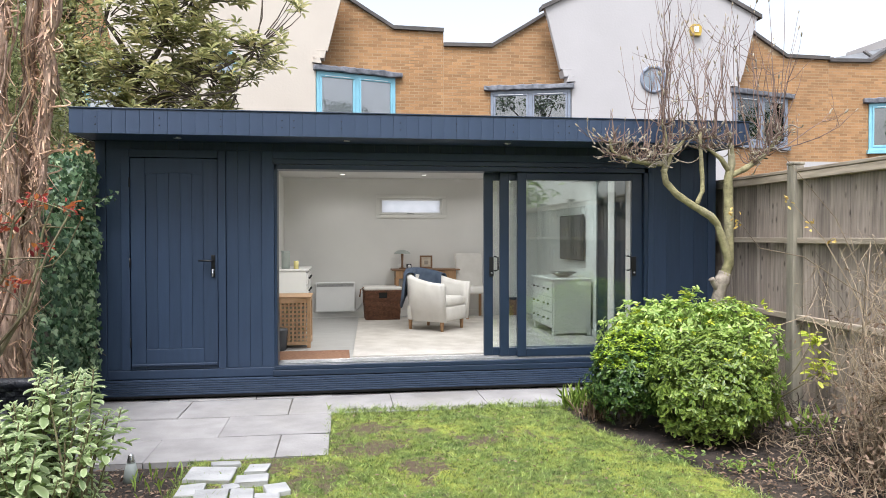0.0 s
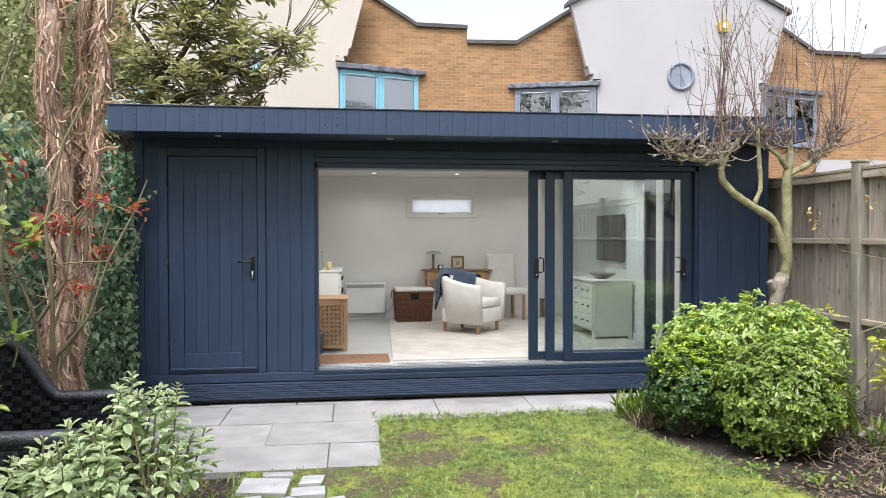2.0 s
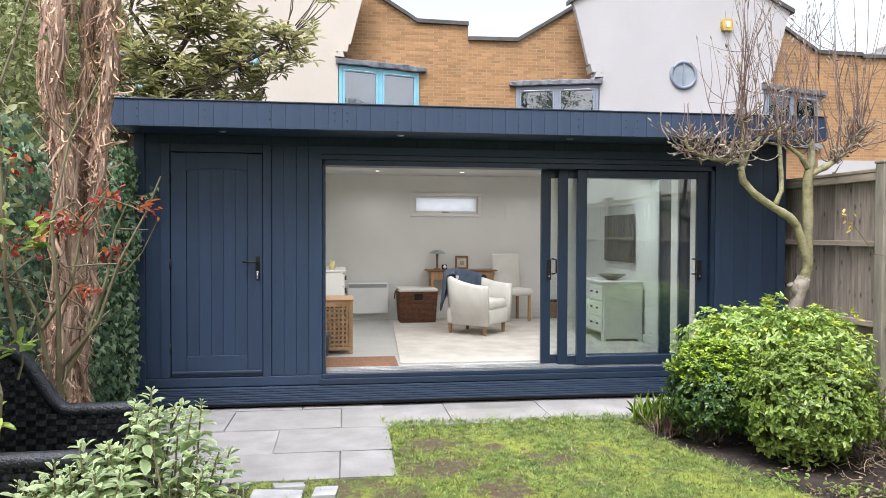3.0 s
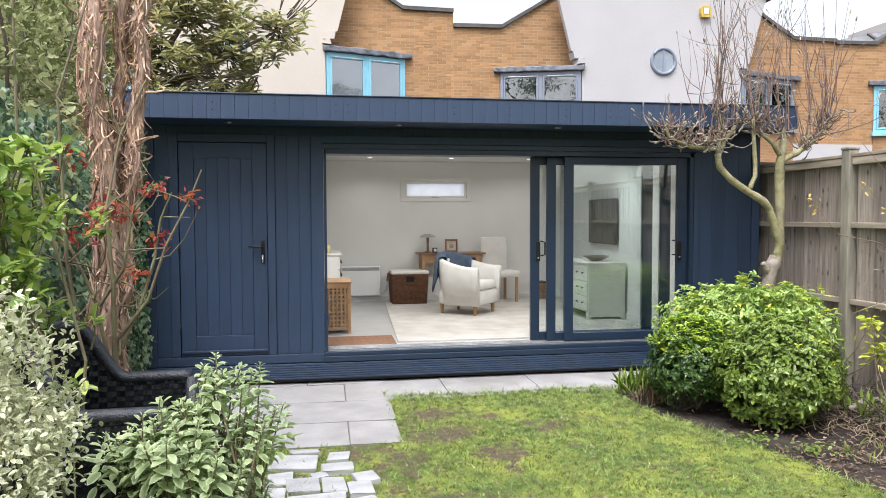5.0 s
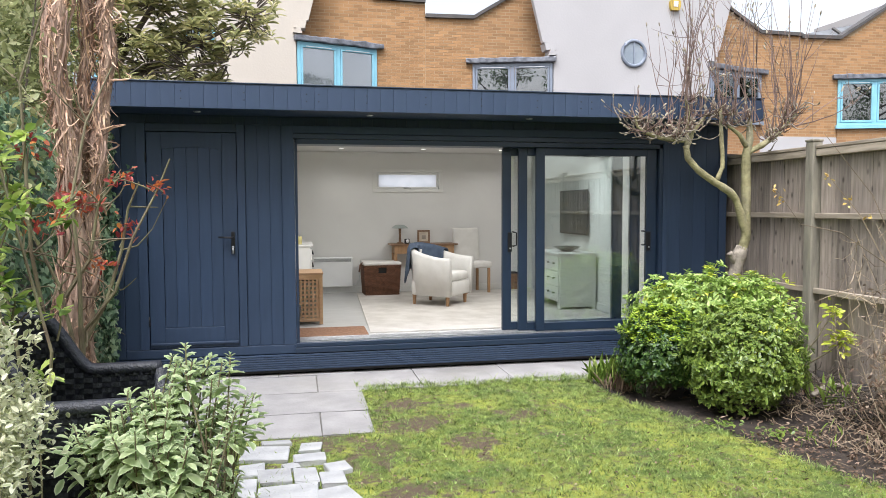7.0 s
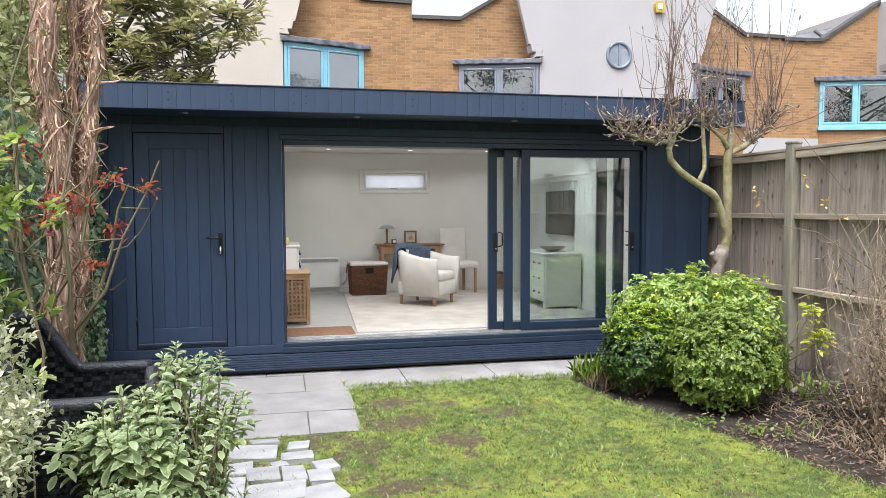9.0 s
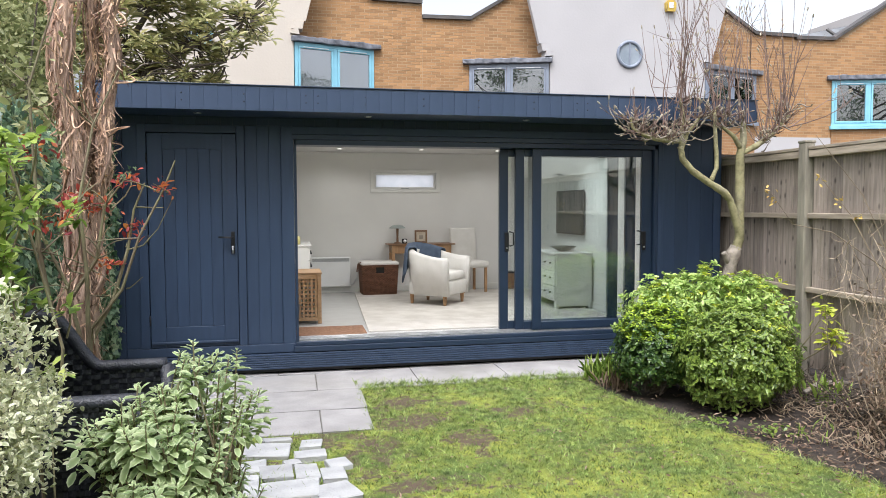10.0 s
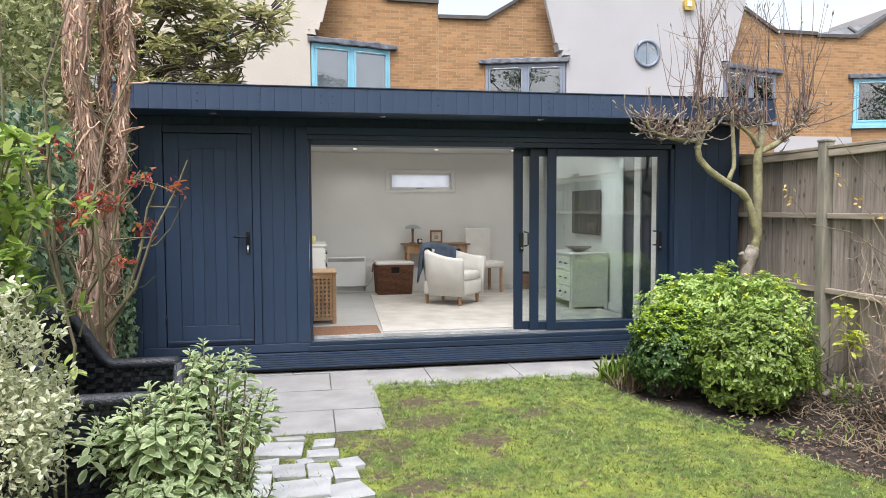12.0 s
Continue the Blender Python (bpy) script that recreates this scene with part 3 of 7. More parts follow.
co = np.stack([base - side, base + side, mid + side * 0.8, mid - side * 0.8, top + side * 0.15, top - side * 0.15], 1).reshape(-1, 3)
k = np.arange(len(bx))[:, None] * 6
blade_faces = np.concatenate([k + np.array([0, 1, 2, 3]), k + np.array([3, 2, 4, 5])])
grass = link("grass", quick_mesh("grass", co, blade_faces), GRASS)
tagged(grass, "short patchy green lawn grass blades", "grass", kind="stuff")


# ---- paving ----
pavement = thing("pavement", "grey sandstone slab paving before the garden room", "paving", kind="structure")
SLAB_ROWS = ((0.10, -0.09, (-1.75, -1.0, -0.2, 0.52, 1.07)), (-0.10, -0.74, (-1.75, -1.67, -0.775, 0.145)), (-0.75, -1.38, (-1.75, -1.25, -0.34, 0.52)),
             (-1.39, -1.95, (-1.75, -1.62, -0.745, 0.14, 0.51)), (0.10, -0.74, (0.145, 1.07, 1.94, 2.95, 3.9)))
for y1, y0, cuts in SLAB_ROWS:
    for x0, x1 in zip(cuts, cuts[1:]):
        top_y = -0.09 if (x0 < 0.2 and y1 == 0.10 and y0 == -0.74) else y1
        bm = bmesh.new()
        add_box(bm, x0 + 0.0035, x1 - 0.0035, y0 + 0.0035, top_y - 0.0035, -0.06, 0.0 + rng.uniform(-0.003, 0.003), 0.004)
        for v in bm.verts:
            v.co += Vector(rng.normal(0, 0.0025, 3))
        part("slab", bm, PAVE, pavement)
box("bedding", -1.75, 3.9, -0.72, 0.1, -0.09, -0.009, MORTAR, pavement)
box("bedding", -1.75, 0.45, -1.93, -0.725, -0.09, -0.009, MORTAR, pavement)

# broken stone path: centre, size and turn of each piece
PATH_STONES = ((-0.17, -2.09, 0.19, 0.07, 2), (-0.23, -2.31, 0.30, 0.24, -4), (0.045, -2.235, 0.14, 0.16, 3), (0.05, -2.44, 0.20, 0.14, 6),
               (0.2, -2.62, 0.14, 0.13, 2), (-0.31, -2.58, 0.15, 0.20, -2), (-0.16, -2.71, 0.19, 0.21, 3), (0.02, -2.74, 0.14, 0.22, 2),
               (0.175, -2.81, 0.14, 0.18, 4), (-0.33, -2.92, 0.13, 0.34, -3), (-0.09, -2.99, 0.33, 0.27, 2), (0.17, -3.08, 0.22, 0.24, 12),
               (-0.06, -2.56, 0.10, 0.09, 20), (-0.28, -3.30, 0.24, 0.3, 4), (0.02, -3.32, 0.28, 0.3, -5), (0.28, -3.38, 0.2, 0.28, 6))
stone_path = thing("stone_path", "path of loose pale stone chunks set in soil", "path", kind="structure")
for cx, cy, w, d, turn in PATH_STONES:
    bm = bmesh.new()
    add_box(bm, -w / 2, w / 2, -d / 2, d / 2, -0.05, 0.022, 0.006)
    skew = rng.normal(0, 0.009, (2, 2))
    for v in bm.verts:
        v.co.x += skew[0][int(v.co.y > 0)] + rng.normal(0, 0.003)
        v.co.y += skew[1][int(v.co.x > 0)] + rng.normal(0, 0.003)
    ob = part("stone", bm, PATHSTONE, stone_path)
    ob.matrix_world = pose(cx, cy, rng.uniform(-0.004, 0.006), rng.normal(0, 1), rng.normal(0, 1), turn)


# ---- the garden room ----
room = thing("garden_room", "dark navy timber garden room with flat roof and open sliding doors", "garden room", kind="structure")
X0, X1, YB, FLOOR, HEAD = -1.63, 4.47, 4.42, 0.285, 2.44


def boards(name, x0, x1, count, z0, z1, parent, depth=0.018, gap=0.0015, y=0.0):
    w = (x1 - x0) / count
    bm = bmesh.new()
    add_box(bm, -w / 2 + gap / 2, w / 2 - gap / 2, 0, depth, z0, z1, 0.0022)
    data = bpy.data.meshes.new(name)
    bm.to_mesh(data)
    bm.free()
    for i in range(count):
        ob = link(name, data, NAVY, parent)
        ob.location = (x0 + (i + 0.5) * w, y, 0)


# inner shell and structural walls
box("wall_west", X0 + 0.02, X0 + 0.12, 0.02, YB, 0.1, HEAD, NAVY, room)
box("wall_east", X1 - 0.12, X1 - 0.02, 0.02, YB, 0.1, HEAD, NAVY, room)
bm = bmesh.new()
add_box(bm, X0 + 0.02, X1 - 0.02, YB - 0.12, YB, 0.1, 1.88)
add_box(bm, X0 + 0.02, X1 - 0.02, YB - 0.12, YB, 2.14, HEAD)
add_box(bm, X0 + 0.02, 1.215, YB - 0.12, YB, 1.88, 2.14)
add_box(bm, 2.19, X1 - 0.02, YB - 0.12, YB, 1.88, 2.14)
part("wall_north", bm, NAVY, room)
bm = bmesh.new()
add_box(bm, -0.26, 3.735, 4.225, 4.295, FLOOR, 1.88)
add_box(bm, -0.26, 3.735, 4.225, 4.295, 2.14, 2.445)
add_box(bm, -0.26, 1.215, 4.225, 4.295, 1.88, 2.14)
add_box(bm, 2.19, 3.735, 4.225, 4.295, 1.88, 2.14)
part("inner_wall_north", bm, INNER_WALL, room, "off-white painted inner wall")
box("inner_wall_west", -0.33, -0.262, 0.2, 4.295, FLOOR, 2.445, INNER_WALL, room)
box("inner_wall_east", 3.737, 3.80, 0.22, 4.295, FLOOR, 2.445, INNER_WALL, room)
box("ceiling", -0.33, 3.80, 0.2, 4.295, 2.4465, 2.4515, CEIL, room, label="plain white painted ceiling")
box("floor", -0.33, 3.80, 0.03, 4.295, 0.20, FLOOR, VINYL, room, label="pale grey vinyl floor")
box("skirting", -0.26, 3.735, 4.205, 4.224, FLOOR, FLOOR + 0.09, WHITE_PAINT, room, 0.003)
box("skirting", 3.717, 3.736, 0.25, 4.204, FLOOR, FLOOR + 0.09, WHITE_PAINT, room, 0.003)
box("skirting", -0.261, -0.243, 0.25, 4.204, FLOOR, FLOOR + 0.09, WHITE_PAINT, room, 0.003)
box("sub_wall", X0 + 0.03, -1.35, 0.02, 0.1, 0.1, HEAD, NAVY, room)
box("sub_wall", -0.54, -0.03, 0.02, 0.2, 0.1, HEAD, NAVY, room)
box("sub_wall", 3.74, X1 - 0.03, 0.02, 0.2, 0.1, HEAD, NAVY, room)
box("sub_wall", -1.35, 3.74, 0.02, 0.2, 2.285, HEAD, NAVY, room)
box("base", X0 + 0.03, X1 - 0.03, 0.0, 4.3, 0.02, 0.198, BLACK, room)

# outer boards and trims of the front
box("corner_trim", X0 - 0.012, X0 + 0.075, -0.014, 0.06, 0.205, HEAD, NAVY, room, 0.003)
boards("board", X0 + 0.077, -1.425, 1, 0.292, HEAD, room)
box("door_frame_jamb", -1.423, -1.345, -0.022, 0.06, 0.292, 2.36, NAVY, room, 0.004)
box("door_frame_jamb", -0.548, -0.477, -0.022, 0.06, 0.292, 2.36, NAVY, room, 0.004)
box("door_frame_head", -1.343, -0.55, -0.021, 0.06, 2.285, 2.36, NAVY, room, 0.004)
boards("board", -0.475, -0.147, 3, 0.292, 2.36, room)
boards("header_board", -1.553, 3.74, 49, 2.362, HEAD - 0.002, room, y=-0.004)
box("stile_trim", -0.145, -0.028, -0.018, 0.06, 0.292, 2.36, NAVY, room, 0.004)
box("bottom_rail", X0 + 0.077, -0.03, -0.022, 0.05, 0.206, 0.290, NAVY, room, 0.006)
box("stile_trim", 3.742, 3.80, -0.018, 0.06, 0.292, HEAD - 0.004, NAVY, room, 0.004)
boards("board", 3.802, X1 - 0.077, 4, 0.292, HEAD - 0.004, room, gap=0.0008)
box("bottom_rail", 3.742, X1 - 0.077, -0.022, 0.05, 0.206, 0.290, NAVY, room, 0.006)
box("corner_trim", X1 - 0.075, X1 + 0.012, -0.014, 0.06, 0.205, HEAD, NAVY, room, 0.003)
for i in range(27):
    y = 0.064 + i * 0.162
    for x0, x1 in ((X0, X0 + 0.018), (X1 - 0.018, X1)):
        box("side_board", x0, x1, y, y + 0.158, 0.1, HEAD, NAVY, room, 0.003)
# grooved plinth
for i in range(7):
    z = 0.052 + i * 0.0215
    box("plinth_slat", X0 - 0.02, X1 + 0.02, -0.046, -0.002, z, z + 0.0185, NAVY, room, 0.004)

# roof
box("roof", X0 - 0.05, X1 + 0.08, -0.46, YB + 0.15, HEAD + 0.012, 2.645, COPING, room)
box("soffit", X0 - 0.05, X1 + 0.08, -0.46, 0.0, HEAD, HEAD + 0.01, NAVY, room)
fascia = box("fascia", X0 - 0.075, X1 + 0.10, -0.482, -0.462, HEAD - 0.004, 2.650, NAVY_FLAT, room, 0.003)
w = (X1 - X0 + 0.175) / 54
fb = bpy.data.meshes.new("fascia_board")
bm = bmesh.new()
add_box(bm, -w / 2 + 0.0008, w / 2 - 0.0008, -0.005, 0, HEAD - 0.002, 2.648, 0.002)
bm.to_mesh(fb)
bm.free()
for i in range(54):
    ob = link("fascia_board", fb, NAVY_FLAT, fascia)
    ob.location = (X0 - 0.075 + (i + 0.5) * w, -0.482, 0)
box("roof_trim", X0 - 0.08, X1 + 0.105, -0.496, -0.40, 2.651, 2.662, NAVY_METAL, room, 0.002)
box("side_fascia", X0 - 0.075, X0 - 0.052, -0.46, YB + 0.15, HEAD - 0.004, 2.65, NAVY_FLAT, room, 0.003)
box("side_fascia", X1 + 0.082, X1 + 0.10, -0.46, YB + 0.15, HEAD - 0.004, 2.65, NAVY_FLAT, room, 0.003)
screw = bpy.data.meshes.new("screw")
bm = bmesh.new()
add_lathe(bm, [(0.006, 0), (0.006, 0.002), (0.003, 0.004)], 8)
bmesh.ops.rotate(bm, matrix=Matrix.Rotation(radians(90), 3, "X"), verts=bm.verts)
bm.to_mesh(screw)
bm.free()
for x in (-1.49, -0.961, -0.443, 0.087, 0.192, 0.613, 1.146, 1.665, 2.203, 2.635, 2.742, 3.22, 3.75, 4.28):
    for z in (2.515, 2.578):
        ob = link("screw", screw, BLACK, fascia)
        ob.location = (x, -0.487, z)
for x in (-0.86, 0.66, 2.2, 3.72):
    spot = lathe("soffit_light", [(0.034, 0), (0.036, -0.004), (0.026, -0.008)], STEEL, room, 16, (x, -0.25, HEAD - 0.001))
    lathe("lens", [(0.024, 0), (0.022, -0.003)], LAMP_GLASS, spot, 14, (x, -0.25, HEAD - 0.009))

# storage door
door = thing("door_1", "", "")
door.parent = room
tagged(door, "closed navy boarded storage door")
DX0, DX1, DZ0, DZ1 = -1.338, -0.553, 0.296, 2.278
box("door_stile", DX0, DX0 + 0.13, -0.012, 0.03, DZ0, DZ1, NAVY, door, 0.004)
box("door_stile", DX1 - 0.13, DX1, -0.012, 0.03, DZ0, DZ1, NAVY, door, 0.004)
box("door_rail", DX0 + 0.131, DX1 - 0.131, -0.011, 0.03, DZ0, 0.485, NAVY, door, 0.004)
bm = bmesh.new()
arch = [(DX0 + 0.131, DZ1), (DX1 - 0.131, DZ1)] + [(DX1 - 0.131 - (DX1 - DX0 - 0.262) * t / 8, 2.125 + 0.02 * math.sin(math.pi * t / 8)) for t in range(9)]
add_prism(bm, arch, -0.011, 0.03)
part("door_rail", bm, NAVY, door)
boards("door_board", DX0 + 0.132, DX1 - 0.132, 5, 0.486, 2.15, door, 0.012, 0.002, 0.0)
box("weather_bar", DX0 + 0.005, DX1 - 0.005, -0.034, -0.013, DZ0 + 0.03, DZ0 + 0.055, NAVY, door, 0.006)
handle = box("door_handle", -0.612, -0.578, -0.024, -0.012, 1.16, 1.37, BLACK, door, 0.005, "black lever handle with steel lock")
tube("lever", [(-0.595, -0.024, 1.315), (-0.595, -0.062, 1.315), (-0.615, -0.066, 1.315), (-0.72, -0.066, 1.318)], 0.009, BLACK, handle)
tube("lock", [(-0.595, -0.024, 1.225), (-0.595, -0.040, 1.225)], 0.012, STEEL, handle, 10)
tube("key", [(-0.595, -0.042, 1.222), (-0.594, -0.044, 1.19), (-0.596, -0.044, 1.165)], 0.008, STEEL, handle, 6)
for z in (0.55, 1.30, 2.05):
    tube("hinge", [(DX0 - 0.004, -0.026, z - 0.045), (DX0 - 0.004, -0.026, z + 0.045)], 0.007, BLACK, door, 8)

# sliding doors
slider = thing("sliding_door", "")
slider.parent = room
tagged(slider, "three-leaf navy aluminium sliding door, pushed open")
box("frame_jamb", -0.026, 0.0, -0.012, 0.2, 0.30, 2.235, NAVY_METAL, slider, 0.003)
box("frame_jamb", 3.70, 3.74, -0.012, 0.2, 0.30, 2.235, NAVY_METAL, slider, 0.003)
box("frame_head", -0.026, 3.74, -0.012, 0.2, 2.188, 2.234, NAVY_METAL, slider, 0.003)
box("head_trim", -0.04, 3.76, -0.03, 0.02, 2.2365, 2.284, NAVY_METAL, slider, 0.005)
box("head_bead", -0.04, 3.76, -0.024, 0.02, 2.286, 2.36, NAVY, slider, 0.003)
box("sill", -0.045, 3.76, -0.05, 0.015, 0.208, 0.262, NAVY_METAL, slider, 0.006)
box("sill", -0.03, 3.745, -0.035, 0.02, 0.263, 0.302, NAVY_METAL, slider, 0.005)
box("track_plate", 0.002, 3.698, 0.022, 0.22, 0.286, 0.296, ALU, slider)
for y in (0.045, 0.105, 0.165, 0.205):
    box("track_rail", 0.002, 3.698, y - 0.006, y + 0.006, 0.297, 0.318, ALU, slider, 0.002)


def leaf_panel(x0, x1, y, grip):
    leaf = thing("door_leaf", "")
    leaf.parent = slider
    box("stile", x0, x0 + 0.092, y, y + 0.045, 0.32, 2.186, NAVY_METAL, leaf, 0.004)
    box("stile", x1 - 0.112, x1, y, y + 0.045, 0.32, 2.186, NAVY_METAL, leaf, 0.004)
    box("rail", x0 + 0.093, x1 - 0.113, y + 0.001, y + 0.044, 0.32, 0.402, NAVY_METAL, leaf, 0.004)
    box("rail", x0 + 0.093, x1 - 0.113, y + 0.001, y + 0.044, 2.112, 2.186, NAVY_METAL, leaf, 0.004)
    g = box("pane", x0 + 0.093, x1 - 0.113, y + 0.018, y + 0.026, 0.402, 2.112, PANE, leaf, label="clear double-glazed pane")
    g.visible_shadow = False
    if grip:
        gx_ = x0 + 0.075 if grip == "w" else x1 - 0.09
        s = 1 if grip == "w" else -1
        box("lock_plate", gx_ - 0.022, gx_ + 0.022, y - 0.012, y - 0.001, 1.13, 1.33, BLACK, leaf, 0.004)
        off = 0.03 * s if grip == "w" else -0.075
        tube("pull", [(gx_ + off, y - 0.002, 1.335), (gx_ + off, y - 0.04, 1.335), (gx_ + off + 0.03, y - 0.045, 1.325), (gx_ + off + 0.03, y - 0.045, 1.20), (gx_ + off, y - 0.04, 1.19), (gx_ + off, y - 0.002, 1.19)], 0.008, BLACK, leaf)
        tube("lock", [(gx_, y - 0.010, 1.165), (gx_, y - 0.022, 1.165)], 0.009, STEEL, leaf, 10)


leaf_panel(2.053, 3.372, 0.155, "w")
leaf_panel(2.206, 3.542, 0.093, "")
leaf_panel(2.372, 3.695, 0.031, "e")

# high window in the back wall
win = thing("window_1", "")
win.parent = room
tagged(win, "small frosted high window in white frame")
box("architrave", 1.15, 2.255, 4.207, 4.224, 2.14, 2.19, WHITE_PAINT, win, 0.004)
box("architrave", 1.15, 2.255, 4.207, 4.224, 1.83, 1.88, WHITE_PAINT, win, 0.004)
box("architrave", 1.15, 1.215, 4.207, 4.224, 1.881, 2.139, WHITE_PAINT, win, 0.004)
box("architrave", 2.19, 2.255, 4.207, 4.224, 1.881, 2.139, WHITE_PAINT, win, 0.004)
box("window_frame", 1.216, 2.189, 4.25, 4.29, 2.105, 2.138, WHITE_PAINT, win, 0.004)
box("window_frame", 1.216, 2.189, 4.25, 4.29, 1.882, 1.915, WHITE_PAINT, win, 0.004)
box("window_frame", 1.216, 1.245, 4.25, 4.29, 1.916, 2.104, WHITE_PAINT, win, 0.004)
box("window_frame", 2.16, 2.189, 4.25, 4.29, 1.916, 2.104, WHITE_PAINT, win, 0.004)
box("pane", 1.246, 2.159, 4.268, 4.274, 1.916, 2.104, FROST, win)
daylight = new("window_daylight", bpy.data.lights.new("window_daylight", "AREA"))
daylight.data.shape, daylight.data.size, daylight.data.size_y, daylight.data.energy, daylight.data.color = "RECTANGLE", 0.9, 0.19, 0.16, (0.9, 0.95, 1.0)
daylight.matrix_world = look((1.70, 4.32, 2.01), (1.70, 3.0, 2.01))
tube("catch", [(1.64, 4.246, 1.90), (1.70, 4.225, 1.90), (1.75, 4.225, 1.895)], 0.007, STEEL, win)
# recessed ceiling lights; the brighter front row is unseen, added to fill the room
for y in (1.5, 3.48):
    for x in (0.63, 1.82, 2.99):
        dl = lathe("ceiling_light", [(0.045, 0), (0.044, -0.004), (0.034, -0.006)], WHITE_ENAMEL, room, 20, (x, y, 2.446))
        lathe("bulb", [(0.030, 0), (0.028, -0.002)], glow("lit_bulb", (1.0, 0.96, 0.90), 1.3) if "lit_bulb" not in bpy.data.materials else bpy.data.materials["lit_bulb"], dl, 16, (x, y, 2.4393))
        lamp = new("downlight", bpy.data.lights.new("downlight", "SPOT"))
        lamp.data.energy, lamp.data.spot_size, lamp.data.spot_blend, lamp.data.shadow_soft_size, lamp.data.color = (40 if y < 2 else 7), radians(155), 0.7, 0.03, (0.985, 0.985, 0.985)
        lamp.matrix_world = look((x, y, 2.43), (x, y, 0))


# ---- boundary fence ----
def fence_run(x, y_from, y_to, step, south):
    fence = thing("fence", "weathered brown boarded timber fence with posts", "fence", kind="structure")
    bd = bpy.data.meshes.new("fence_board")
    bm = bmesh.new()
    add_box(bm, -0.011, 0.011, -0.062, 0.062, 0.10, 2.095, 0.003)
    bm.to_mesh(bd)
    bm.free()
    y = y_from
    i = 0
    while y > y_to:
        ob = link("fence_board", bd, FENCE, fence)
        ob.matrix_world = pose(x + 0.035 + (0.018 if i % 2 else 0) + rng.normal(0, 0.002), y, rng.uniform(-0.008, 0.008), rng.normal(0, 0.25), 0, rng.normal(7, 2))
        y -= 0.108
        i += 1
    y = south
    while y > y_to:
        nxt = y - step
        for z in (0.80, 1.475, 2.03):
            box("fence_rail", x - 0.03, x + 0.018, nxt + 0.055, y - 0.055, z, z + (0.05 if z < 2 else 0.065), FENCE_RAIL, fence, 0.006)
        box("fence_cap", x - 0.035, x + 0.075, nxt + 0.055, y - 0.055, 2.098, 2.128, FENCE_RAIL, fence, 0.006)
        post = box("fence_post", x - 0.055, x + 0.045, y - 0.05, y + 0.05, -0.1, 2.16, POST, fence, 0.008)
        box("post_cap", x - 0.062, x + 0.052, y - 0.057, y + 0.057, 2.162, 2.188, POST, post, 0.010)
        y = nxt
    return fence


fence_run(4.575, 4.9, -11.9, 1.83, 4.27)
tagged(box("fence_west", -1.98, -1.93, -11.9, 6.0, 0, 2.0, FENCE, None), "weathered timber fence behind the ivy", "fence", kind="structure")
tagged(box("wall_south", -2.0, 4.6, -12.1, -11.9, 0, 2.6, BRICK, None), "plain brick wall closing the garden", "wall", kind="structure")


